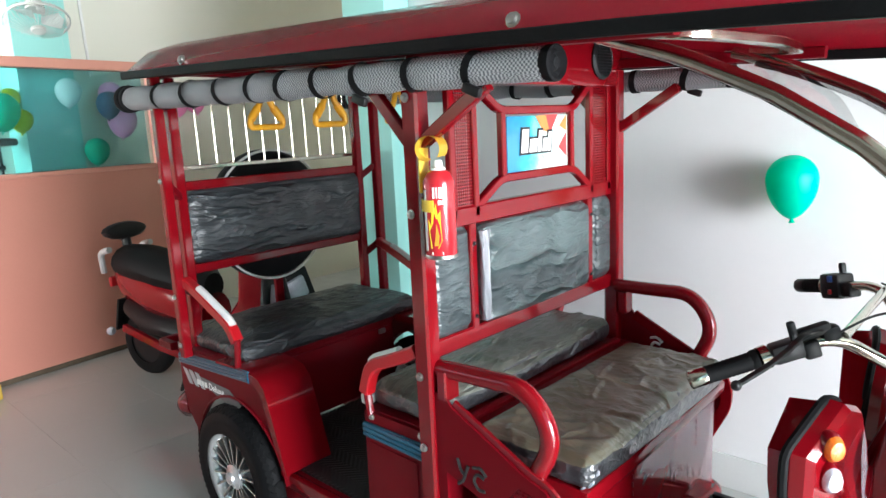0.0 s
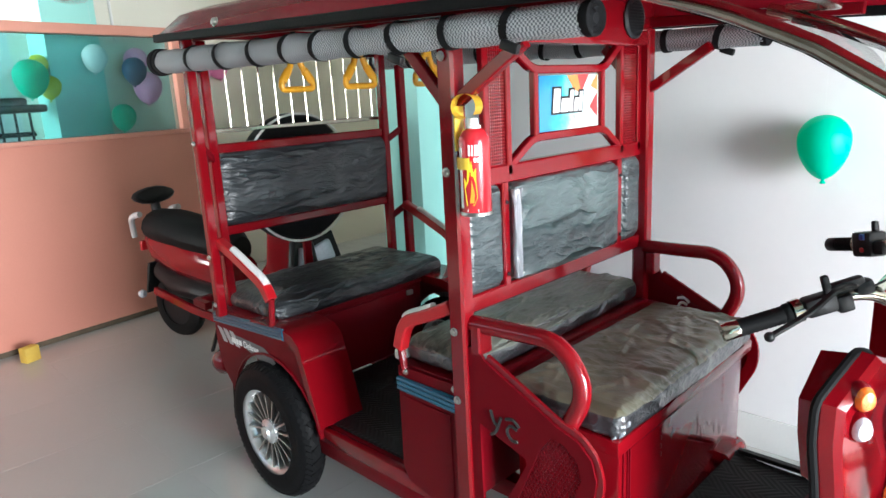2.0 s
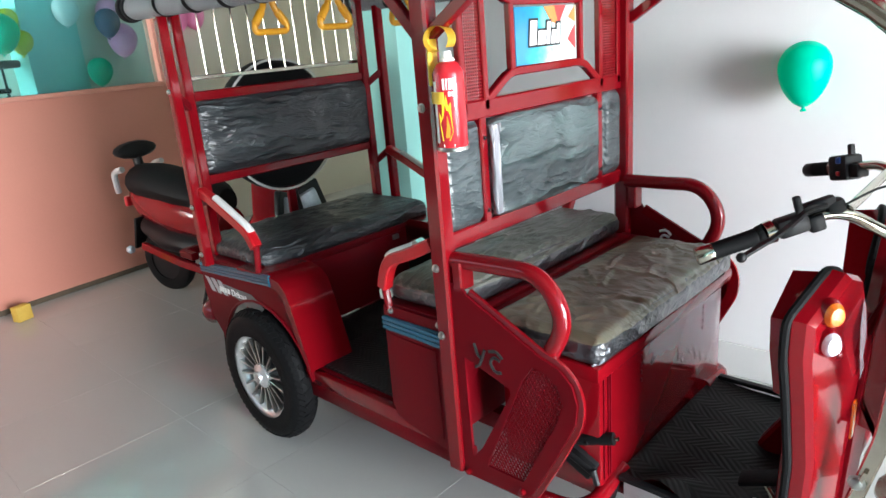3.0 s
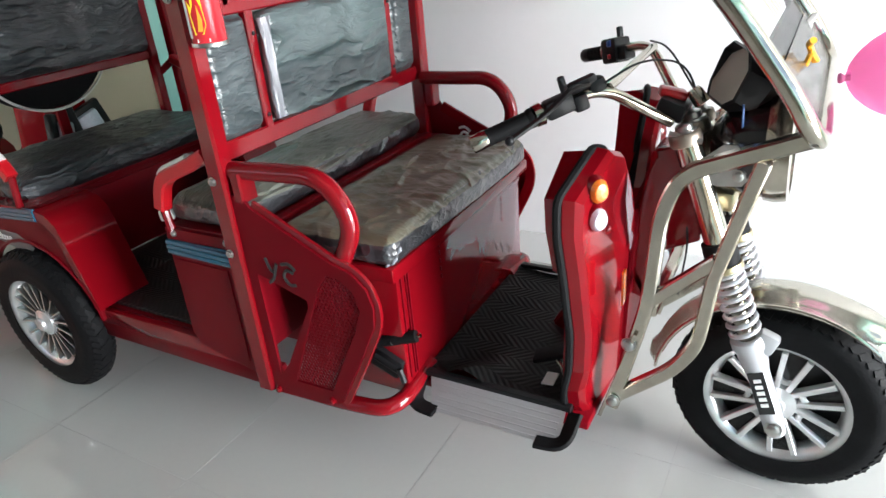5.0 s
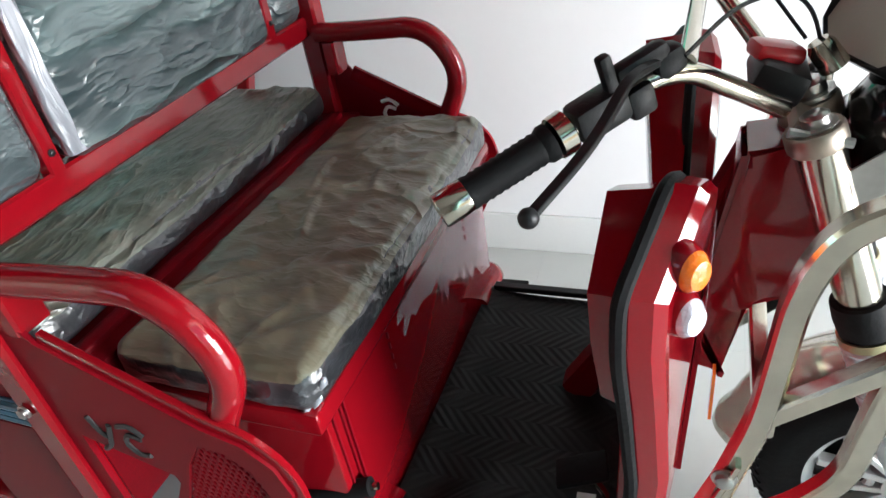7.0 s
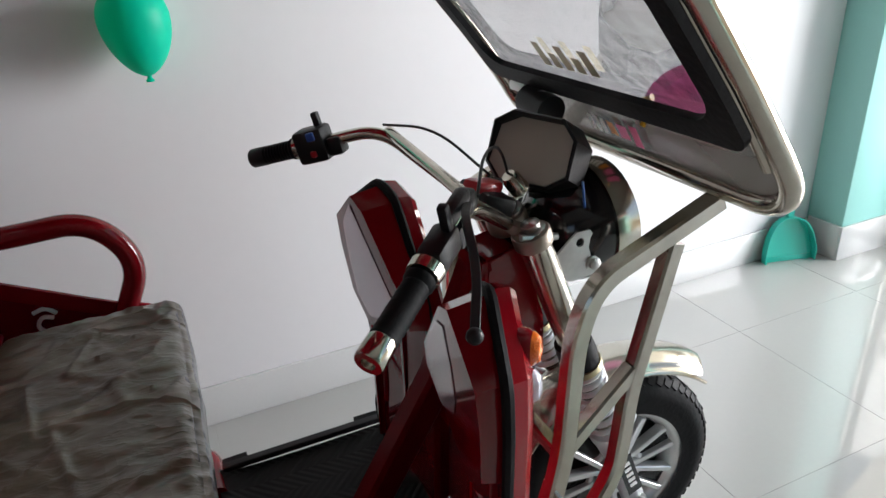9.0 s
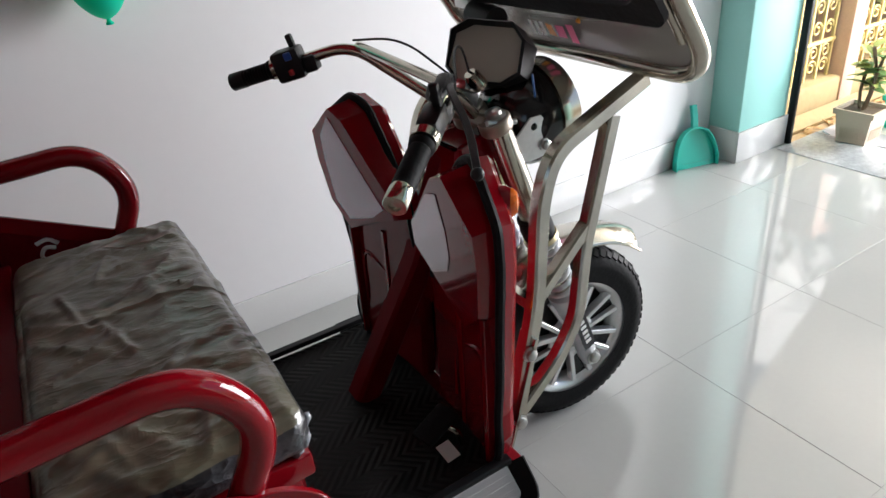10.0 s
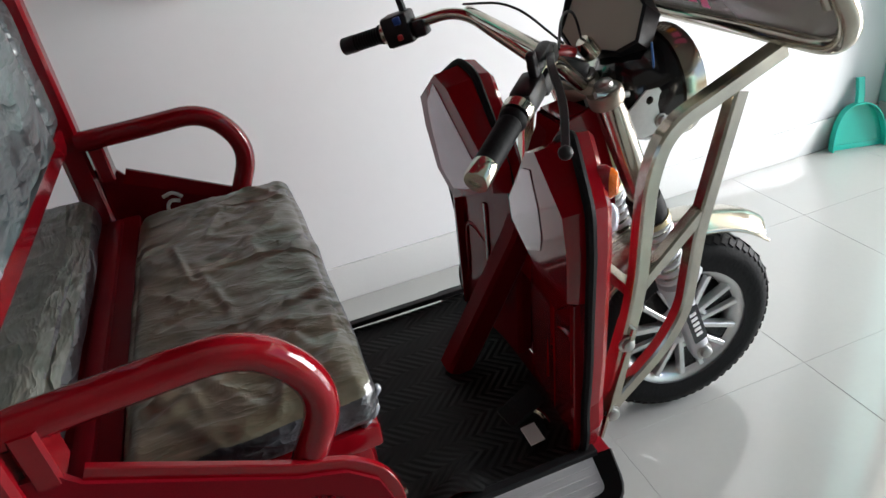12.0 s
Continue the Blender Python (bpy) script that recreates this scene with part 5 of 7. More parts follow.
# fork: legs, springs, yokes
f0, f1 = Vector((0.540, 0, 0.90)), Vector((0.784, 0, 0.238))
fd = (f1 - f0).normalized()
L = (f1 - f0).length
for s in SIDES:
    o = Vector((0, s * 0.082, 0))
    leg = lambda t: f0 + fd * (L * t) + o
    bm = bmesh.new()
    tube(bm, [leg(0.0), leg(0.34)], 0.027, 20)
    fk = part("fork_leg", bm, CHROME, rick, "chromed telescopic fork leg")
    bm = bmesh.new()
    lathe(bm, [(0.024, 0), (0.034, 0.0), (0.036, 0.03), (0.034, 0.052), (0.024, 0.055)], leg(0.33), fd, 20)
    part("rubber_ring", bm, RUBBER, fk)
    bm = bmesh.new()
    lathe(bm, [(0.024, 0), (0.037, 0.0), (0.038, 0.012), (0.03, 0.018)], leg(0.405), fd, 20)
    part("brass_ring", bm, BRASS, fk)
    bm = bmesh.new()
    tube(bm, [leg(0.40), leg(0.69)], 0.018, 14)
    part("inner_tube", bm, CHROME, fk)
    bm = bmesh.new()
    q = fd.to_track_quat("Z", "Y").to_matrix()
    coil = []
    turns = 9
    for i in range(turns * 18 + 1):
        a = 2 * math.pi * i / 18
        coil.append(leg(0.425) + q @ Vector((0.031 * math.cos(a), 0.031 * math.sin(a), 0.185 * (i / (turns * 18)) ** 1.15)))
    tube(bm, coil, 0.0055, 7)
    part("spring", bm, SILVER, fk, "silver coil spring")
    bm = bmesh.new()
    lathe(bm, [(0.02, 0.0), (0.037, 0.002), (0.037, 0.02), (0.032, 0.03), (0.03, 0.06), (0.025, 0.09), (0.024, 0.23), (0.02, 0.255), (0, 0.26)], leg(0.665), fd, 20)
    cube(bm, leg(0.70) + Vector((0.03, 0, 0.02)), (0.045, 0.03, 0.05), pose(0, 0, 0, 0, 22, 0), 0.008)
    cube(bm, leg(0.985), (0.03, 0.042, 0.07), pose(0, 0, 0, 0, -22, 0), 0.01)
    part("lower_leg", bm, SILVER, fk, "silver painted lower fork leg")
    bolt(fk, leg(0.99) + Vector((0, s * 0.02, 0)), (0, s, 0), 0.014, STEEL, "axle_nut")
    bm = bmesh.new()
    up = -fd
    side = Vector((0, 1, 0)).cross(fd).normalized()
    c0 = leg(0.85) + Vector((0, s * 0.026, 0))
    plate(bm, [(-0.017, -0.055), (0.017, -0.055), (0.017, 0.055), (-0.017, 0.055)], lambda u, v, w: c0 + side * u + fd * v + Vector((0, s * w, 0)), 0.002)
    bg = part("badge", bm, GLOSS_BLACK, fk, "black badge with pale strokes")
    bm = bmesh.new()
    for k in range(5):
        v0 = -0.038 + k * 0.016
        plate(bm, [(-0.008, v0), (0.008, v0), (0.008, v0 + 0.009), (-0.008, v0 + 0.009)], lambda u, v, w: c0 + side * u + fd * v + Vector((0, s * (0.002 + w), 0)), 0.001)
    part("lettering", bm, WHITE_TEXT, bg)
for t, w in ((0.0, 0.026),):
    bm = bmesh.new()
    for y, r in ((0, 0.036), (-0.082, 0.0325), (0.082, 0.0325)):
        lathe(bm, [(0, -w / 2), (r * 0.92, -w / 2), (r, -w / 2 + 0.004), (r, w / 2 - 0.004), (r * 0.92, w / 2), (0, w / 2)], f0 + Vector((0, y, 0)), fd, 24)
    cube(bm, f0, (0.052, 0.15, w * 0.8), pose(0, 0, 0, 0, 22, 0), 0.006)
    part("fork_yoke", bm, YOKE, rick, "tarnished steel fork yoke")
for s in SIDES:
    bolt(rick, f0 + Vector((0, s * 0.082, 0.012)), -fd, 0.016, STEEL, "fork_cap")
    bm = bmesh.new()
    tube(bm, [f0 + Vector((0.035, s * 0.098, 0.0)), f0 + Vector((-0.03, s * 0.098, 0.012))], 0.006, 8)
    part("clamp_bolt", bm, STEEL, rick)
bolt(rick, f0 + Vector((0, 0, 0.015)), -fd, 0.02, STEEL, "stem_nut")
bm = bmesh.new()
tube(bm, [FRONT_AXLE + Vector((0, -0.085, 0)), FRONT_AXLE + Vector((0, 0.085, 0))], 0.011, 12)
part("front_axle", bm, STEEL, rick)

# front mudguard
bm = bmesh.new()
rows = []
for i in range(25):
    a = radians(172 - i * (172 - 50) / 24)
    rr = 0.298 + 0.012 * math.exp(-((i - 24) / 3.0) ** 2) + 0.01 * (i < 2)
    row = []
    for j in range(9):
        t = (j - 4) / 4
        k = rr - 0.03 * t * t
        w = 0.068 * (1 - 0.25 * (abs(i - 12) / 12) ** 6)
        row.append(bm.verts.new((FRONT_AXLE.x + k * math.cos(a), w * t, FRONT_AXLE.z + k * math.sin(a))))
    rows.append(row)
for a, b in zip(rows, rows[1:]):
    for j in range(8):
        bm.faces.new((a[j], a[j + 1], b[j + 1], b[j]))
bmesh.ops.solidify(bm, geom=bm.faces[:], thickness=0.0025)
steer = Matrix.Translation(FRONT_AXLE) @ pose(0, 0, 0, 0, 0, STEER) @ Matrix.Translation(-FRONT_AXLE)
bm.transform(steer)
fn = part("front_mudguard", bm, CLEAR_FENDER, rick, "bright steel front mudguard", 60)
bm = bmesh.new()
tube(bm, [Vector((FRONT_AXLE.x + 0.274 * math.cos(radians(172 - i * 122 / 24)), -0.067, FRONT_AXLE.z + 0.274 * math.sin(radians(172 - i * 122 / 24)))) for i in range(25)], 0.004, 6)
bm.transform(steer)
part("mudguard_bead", bm, CHROME, fn)

# handlebar
GR, GL = Vector((0.188, -0.342, 0.939)), Vector((0.189, 0.361, 0.976))
BR, BL = Vector((0.39, -0.172, 1.02)), Vector((0.397, 0.20, 1.036))
bars = [(GR, BR, -1), (GL, BL, 1)]
for g, b, s in bars:
    bm = bmesh.new()
    c = Vector((0.505, s * 0.062, 0.925))
    tube(bm, rounded([g + (b - g) * 0.05, b, c], 0.05, 8), 0.0115, 12)
    hb = part("handlebar", bm, CHROME, rick, "bent chrome handlebar tube")
    d = (b - g).normalized()
    n = (b - g).length
    bm = bmesh.new()
    lathe(bm, [(0, 0.004), (0.008, 0.004), (0.009, 0.0), (0.0165, 0.0), (0.018, 0.002), (0.018, 0.03), (0.017, 0.034)], g, d, 18)
    part("grip_end", bm, CHROME if s < 0 else PLASTIC, hb, "chrome grip end" if s < 0 else "black grip end")
    bm = bmesh.new()
    kk = 1.0 if s < 0 else 0.74
    prof = [(0.012, 0.03), (0.0175, 0.032)]
    for k in range(10):
        prof += [(0.0178, 0.036 + k * 0.0085), (0.0165, 0.041 + k * 0.0085)]
    prof += [(0.02, 0.123), (0.02, 0.13), (0.012, 0.132)]
    lathe(bm, [(r, h * kk) for r, h in prof], g, d, 18)
    part("rubber_grip", bm, RUBBER, hb, "black ribbed rubber grip")
    bm = bmesh.new()
    lathe(bm, [(r, h * kk) for r, h in ((0.012, 0.132), (0.022, 0.134), (0.023, 0.15), (0.02, 0.152), (0.012, 0.153))], g, d, 18)
    part("collar", bm, CHROME, hb)
    bm = bmesh.new()
    c1 = g + d * 0.185 * kk
    q = d.to_track_quat("X", "Z").to_matrix().to_4x4()
    cube(bm, c1, (0.06, 0.036, 0.038) if s < 0 else (0.062, 0.05, 0.062), q, 0.008)
    cube(bm, c1 + Vector((0.01, 0, 0.036)), (0.014, 0.014, 0.045), q, 0.004)
    cube(bm, c1 + d * 0.045 + Vector((0, 0, -0.01)), (0.03, 0.034, 0.034), q, 0.006)
    sw = part("switch_box", bm, PLASTIC, hb, "black switch and throttle housing")
    if s > 0:
        bm = bmesh.new()
        cube(bm, c1 + Vector((-0.01, -0.02, 0.02)), (0.016, 0.014, 0.016), q, 0.003)
        part("button", bm, material("blue_button", (0.02, 0.08, 0.35), 0.4), sw)
        bm = bmesh.new()
        cube(bm, c1 + Vector((-0.008, -0.022, -0.012)), (0.012, 0.012, 0.012), q, 0.003)
        part("button", bm, RED_BRIGHT, sw)
    if s < 0:
        bm = bmesh.new()
        tip = Vector((0.290, -0.390, 0.969))
        piv = b + Vector((-0.015, -0.03, 0.012))
        tube(bm, rounded([piv, piv + Vector((-0.02, -0.035, 0.0)), (tip + piv) / 2 + Vector((0, -0.018, 0)), tip], 0.05, 6), 0.0065, 8, flat=(0.011, 0.0065))
        lv = part("brake_lever", bm, PLASTIC, hb, "black brake lever with ball end")
        bm = bmesh.new()
        bmesh.ops.create_uvsphere(bm, u_segments=14, v_segments=10, radius=0.0095, matrix=Matrix.Translation(tip))
        part("ball_end", bm, PLASTIC, lv)
        bm = bmesh.new()
        cube(bm, b + Vector((-0.03, -0.026, 0.010)), (0.062, 0.022, 0.024), q, 0.008)
        cube(bm, b + Vector((-0.008, -0.005, 0.005)), (0.036, 0.03, 0.03), q, 0.009)
        part("lever_perch", bm, PLASTIC, hb)
bm = bmesh.new()
tube(bm, [BR + Vector((0.012, 0.012, -0.004)), BL + Vector((0.012, -0.012, -0.004))], 0.0095, 12)
part("handlebar_brace", bm, CHROME, rick, "straight chrome brace between the handlebar bends")
# cables
for pts in ([(0.40, -0.18, 1.03), (0.45, -0.10, 1.06), (0.52, -0.02, 1.04), (0.55, 0.0, 0.95)], [(0.40, 0.19, 1.045), (0.46, 0.10, 1.05), (0.53, 0.04, 0.97)],
            [(0.54, -0.03, 0.74), (0.56, -0.06, 0.66), (0.545, -0.05, 0.52)]):
    bm = bmesh.new()
    tube(bm, rounded(pts, 0.08, 8), 0.0024, 6)
    part("cable", bm, PLASTIC, rick)
# clamp and switch block between the bars
bm = bmesh.new()
cube(bm, (0.50, 0, 0.945), (0.06, 0.10, 0.04), pose(0, 0, 0, 0, 22, 0), 0.008)
part("bar_clamp", bm, PLASTIC, rick)
bm = bmesh.new()
cube(bm, (0.495, -0.005, 0.972), (0.06, 0.042, 0.022), pose(0, 0, 0, 0, 15, 20), 0.009)
part("switch_panel", bm, RED_BRIGHT, rick, "small red switch cover")
# dashboard
DM = pose(0.606, 0.030, 1.0, 0, -58, 25)
octo = [(-0.058, -0.05), (-0.035, -0.083), (0.025, -0.083), (0.055, -0.055), (0.06, 0.04), (0.04, 0.08), (-0.03, 0.083), (-0.058, 0.05)]
bm = bmesh.new()
rings = []
for w, k, hood in ((0.0, 0.92, 0), (0.004, 0.97, 1), (0.0, 1.03, 1), (-0.04, 1.06, 0), (-0.075, 0.78, 0)):
    rings.append([bm.verts.new(DM @ Vector((u * k, v * k, w + hood * (0.004 + 0.022 * max(0.0, u / 0.06))))) for u, v in octo])
for a, b in zip(rings, rings[1:]):
    for i in range(8):
        bm.faces.new((a[i], a[(i + 1) % 8], b[(i + 1) % 8], b[i]))
bm.faces.new(rings[0])
bm.faces.new(rings[-1][::-1])
dash = part("dashboard", bm, PLASTIC, rick, "black dashboard with hooded grey display", 30)
bm = bmesh.new()
plate(bm, [(u * 0.93, v * 0.93) for u, v in octo], lambda u, v, w: DM @ Vector((u, v, 0.001 + w)), 0.003)
part("display", bm, SCREEN, dash, "grey display under matt film")
bm = bmesh.new()
lathe(bm, [(0, 0.016), (0.012, 0.016), (0.016, 0.008), (0.017, -0.02), (0, -0.02)], (0.545, -0.015, 0.972), (-0.6, 0, 0.8), 18)
part("key_switch", bm, CHROME, rick)
# headlamp
HC = Vector((0.655, 0.0, 0.865))
bm = bmesh.new()
lathe(bm, [(0, -0.075), (0.05, -0.07), (0.085, -0.04), (0.1, 0.0), (0.103, 0.045), (0.095, 0.05), (0.0, 0.03)], HC, (1, 0, 0.04), 36)
hl = part("headlamp", bm, GLOSS_BLACK, rick, "black headlamp bucket with chrome ring")
bm = bmesh.new()
lathe(bm, [(0.094, 0.035), (0.108, 0.035), (0.111, 0.055), (0.108, 0.078), (0.096, 0.082), (0.092, 0.06)], HC, (1, 0, 0.04), 36, True)
part("headlamp_ring", bm, CHROME, hl)
bm = bmesh.new()
lathe(bm, [(0.095, 0.055), (0.07, 0.07), (0.03, 0.078), (0, 0.08)], HC, (1, 0, 0.04), 32)
part("headlamp_lens", bm, CLEAR_LENS, hl)
for s in SIDES:
    bm = bmesh.new()
    plate(bm, [(0.560, 0.848), (0.615, 0.895), (0.640, 0.895), (0.655, 0.875), (0.668, 0.83), (0.655, 0.812), (0.61, 0.808), (0.57, 0.818)], lambda u, v, w, s=s: Vector((u, s * (0.090 + w), v)), 0.004, [[(0.622 + 0.008 * math.cos(a * 0.785), 0.876 + 0.008 * math.sin(a * 0.785)) for a in range(8)]])
    br = part("lamp_bracket", bm, STEEL, rick, "bare steel headlamp bracket")
    bolt(br, (0.648, s * 0.094, 0.833), (0, s, 0), 0.01)
bm = bmesh.new()
cube(bm, (0.60, 0.02, 0.745), (0.08, 0.09, 0.045), None, 0.01)
part("horn", bm, BRASS, rick, "brass-coloured horn under the headlamp")
bm = bmesh.new()
tube(bm, rounded([(0.64, -0.07, 0.97), (0.645, -0.075, 0.90), (0.60, -0.06, 0.86)], 0.04), 0.002, 5)
part("cable", bm, material("blue_wire", (0.03, 0.15, 0.5), 0.4), rick)

# chrome crash frame on both sides of the wheel
for s in SIDES:
    y = s * 0.22
    bm = bmesh.new()
    tube(bm, rounded([(0.776, y, 0.960), (0.562, y, 0.876), (0.530, y, 0.795), (0.515, y, 0.59), (0.448, y, 0.30)], 0.05, 6), 0.012, flat=(0.03, 0.03), up=(0, 1, 0))
    cf = part("crash_frame", bm, CHROME, rick, "chrome square-tube crash frame")
    bm = bmesh.new()
    tube(bm, rounded([(0.698, y, 0.910), (0.636, y, 0.67), (0.618, y, 0.505), (0.572, y, 0.43), (0.452, y, 0.325)], 0.035, 6), 0.012, flat=(0.028, 0.028), up=(0, 1, 0))
    part("frame_bend", bm, CHROME, cf)
    bm = bmesh.new()
    tube(bm, [(0.516, y, 0.59), (0.639, y, 0.705)], 0.012, flat=(0.026, 0.026), up=(0, 1, 0))
    part("frame_strut", bm, CHROME, cf)
    bm = bmesh.new()
    tube(bm, [(0.496, y, 0.515), (0.424, y, 0.275)], 0.012, flat=(0.008, 0.05), up=(0, 1, 0))
    part("frame_plate", bm, CHROME, cf)
    for u, v in ((0.482, 0.484), (0.451, 0.324)):
        bolt(cf, (u, y + s * 0.017, v), (0, s, 0), 0.012)
bm = bmesh.new()
tube(bm, [(0.52, -0.22, 0.565), (0.52, 0.22, 0.565)], 0.01, flat=(0.024, 0.024))
part("frame_cross_tube", bm, CHROME, rick)

# windscreen: bent chrome tube, smoked lower sheet, black gasket, clear sheet
def ws(y, t):
    """A point of the screen at sideways y, t from 0 (foot) to 1 (roof)."""
    pts = [(0.778, 0.978), (0.735, 1.055), (0.657, 1.16), (0.562, 1.278), (0.455, 1.377), (0.32, 1.465), (0.17, 1.535), (0.0, 1.592)]
    f = min(0.9999, max(0, t)) * (len(pts) - 1)
    i = int(f)
    a, b = pts[i], pts[i + 1]
    k = f - i
    return Vector((a[0] + (b[0] - a[0]) * k, y, a[1] + (b[1] - a[1]) * k))


side_l = [ws(0.36, t / 24) for t in range(3, 25)]
side_r = [ws(-0.36, t / 24) for t in range(3, 25)]
low = [ws(y, 0.0) for y in (0.27, 0.2, 0.1, 0.0, -0.1, -0.2, -0.27)]
corner = [(0.36 - 0.075 + 0.075 * math.cos(radians(a)), 0.11 - 0.11 * math.sin(radians(a))) for a in range(0, 91, 10)]
line = side_l[::-1] + [ws(y, t) for y, t in corner] + low + [ws(-y, t) for y, t in corner[::-1]] + side_r
bm = bmesh.new()
tube(bm, line, 0.0155, 12)
wsf = part("windscreen_frame", bm, CHROME, rick, "bent chrome windscreen tube")


def ws_sheet(y0, y1, t0, t1, off=0.0, thick=0.003, nu=16, nv=20):
    bm = bmesh.new()
    g = []
    for i in range(nv + 1):
        t = t0 + (t1 - t0) * i / nv
        g.append([bm.verts.new(ws(y0 + (y1 - y0) * j / nu, t) + Vector((off, 0, off * 0.6))) for j in range(nu + 1)])
    for a, b in zip(g, g[1:]):
        for j in range(nu):
            bm.faces.new((a[j], a[j + 1], b[j + 1], b[j]))
    bmesh.ops.solidify(bm, geom=bm.faces[:], thickness=thick)
    return bm


part("lower_sheet", ws_sheet(-0.35, 0.35, 0.015, 0.19), SMOKED, wsf, "smoked shiny lower screen sheet")
glass_pane = part("screen_pane", ws_sheet(-0.35, 0.35, 0.193, 0.97), WINDSCREEN, wsf, "clear screen sheet")
glass_pane.visible_shadow = False


def half_frame(side_y, low_t, ry, rt):
    """One half of a frame line round the screen: down the side, round the corner, to the middle."""
    pts = [(side_y, 0.93 + (low_t + rt - 0.93) * k / 14) for k in range(15)]
    pts += [(side_y - ry + ry * math.cos(radians(a)), low_t + rt - rt * math.sin(radians(a))) for a in range(10, 91, 10)]
    return pts + [((side_y - ry) * (1 - k / 8), low_t) for k in range(1, 9)]


bm = bmesh.new()
outer, inner = half_frame(0.338, 0.182, 0.03, 0.03), half_frame(0.303, 0.226, 0.05, 0.055)
rows = []
for y_sign in (1, -1):
    part_rows = [[bm.verts.new(ws(y_sign * (a[0] + (b[0] - a[0]) * k / 3), a[1] + (b[1] - a[1]) * k / 3) + Vector((-0.007, 0, -0.005))) for k in range(4)] for a, b in zip(outer, inner)]
    rows += part_rows if y_sign > 0 else part_rows[::-1][1:]
for a, b in zip(rows, rows[1:]):
    for j in range(3):
        bm.faces.new((a[j], a[j + 1], b[j + 1], b[j]))
bmesh.ops.recalc_face_normals(bm, faces=bm.faces[:])
bmesh.ops.solidify(bm, geom=bm.faces[:], thickness=0.012)
part("gasket", bm, RUBBER, wsf, "broad black rubber screen gasket")
for s in SIDES:
    bm = bmesh.new()
    tube(bm, [ws(s * 0.331, t / 24) for t in range(3, 24)], 0.0095, 10)
    part("inner_tube", bm, CHROME, wsf, "thin inner chrome tube")
bm = bmesh.new()
for a, b, h0, h1 in ((-0.075, -0.055, 0.055, 0.125), (-0.045, -0.02, 0.068, 0.115)):
    bm.faces.new([bm.verts.new(ws(y, t) + Vector((-0.006, 0, -0.003))) for y, t in ((a, h0), (b, h0), (b, h1), (a, h1))])
part("sticker", bm, PINK_TEXT, wsf, "pink stroke sticker")
bm = bmesh.new()
bm.faces.new([bm.verts.new(ws(y, t) + Vector((-0.006, 0, -0.003))) for y, t in ((-0.014, 0.068), (0.006, 0.072), (0.008, 0.118), (-0.010, 0.112))])
part("sticker", bm, FLAME_O, wsf, "orange stroke sticker")
bm = bmesh.new()
for a, b, h0, h1 in ((0.015, 0.026, 0.065, 0.12), (0.032, 0.043, 0.065, 0.12), (0.05, 0.06, 0.065, 0.12)):
    bm.faces.new([bm.verts.new(ws(y, t) + Vector((-0.006, 0, -0.003))) for y, t in ((a, h0), (b, h0), (b, h1), (a, h1))])
part("sticker", bm, WHITE_TEXT, wsf)
bm = bmesh.new()
for k in range(5):
    a = -0.06 + k * 0.034
    bm.faces.new([bm.verts.new(ws(y, t) + Vector((-0.005, 0, -0.003))) for y, t in ((a, 0.245), (a + 0.022, 0.245), (a + 0.022, 0.30 - 0.02 * (k % 2)), (a, 0.30 - 0.02 * (k % 2)))])
part("sticker", bm, material("gold_sticker", (0.42, 0.36, 0.22), 0.4, 0.3), wsf, "gold stroke sticker on the clear sheet")
# wiper motor
bm = bmesh.new()
tube(bm, [(0.70, 0.20, 1.045), (0.70, 0.12, 1.035)], 0.03, 18)
wm = part("wiper_motor", bm, PLASTIC, rick, "black wiper motor behind the screen")
bm = bmesh.new()
cube(bm, (0.715, 0.25, 1.06), (0.03, 0.06, 0.02), None, 0.005)
tube(bm, [(0.73, 0.30, 1.08), (0.71, 0.20, 1.06)], 0.008, 8)
part("motor_bracket", bm, STEEL, wm)
bm = bmesh.new()
tube(bm, [(0.695, 0.155, 1.0655), (0.705, 0.145, 1.0655)], 0.004, 6)
part("motor_tag", bm, SILVER, wm)

# roof shell with rubber edge
def roof_z(x):
    return 1.586 - 0.041 * x if x < 0.1 else 1.582 - 0.06 * (x - 0.1)


bm = bmesh.new()
xs = [-1.72, -1.70, -1.65, -1.55, -1.3, -1.0, -0.7, -0.4, -0.1, 0.15, 0.36, 0.50, 0.56]
sec = [(-0.535, 0.0), (-0.525, 0.02), (-0.47, 0.075), (-0.40, 0.10), (-0.2, 0.115), (0, 0.12), (0.2, 0.115), (0.40, 0.10), (0.47, 0.075), (0.525, 0.02), (0.535, 0.0)]
rows = []
for i, x in enumerate(xs):
    k = {0: 0.1, 1: 0.65, 2: 0.95, len(xs) - 1: 0.15, len(xs) - 2: 0.7}.get(i, 1.0)
    rows.append([bm.verts.new((x, y, roof_z(x) + h * k)) for y, h in sec])
for a, b in zip(rows, rows[1:]):
    for j in range(len(sec) - 1):
        bm.faces.new((a[j], a[j + 1], b[j + 1], b[j]))
bmesh.ops.solidify(bm, geom=bm.faces[:], thickness=0.008)
roof = part("roof", bm, RED_ROOF, rick, "dark red moulded roof shell", 50)
for s in SIDES:
    bm = bmesh.new()
    tube(bm, [(x, s * 0.533, roof_z(x) - 0.004) for x in xs], 0.01, flat=(0.02, 0.026))
    part("roof_edge", bm, RUBBER, roof, "black rubber roof edge")
    for x in (-1.31, -0.07):
        bolt(roof, (x, s * 0.522, roof_z(x) + 0.026), (0, s, 0.4), 0.011, STEEL)
bm = bmesh.new()
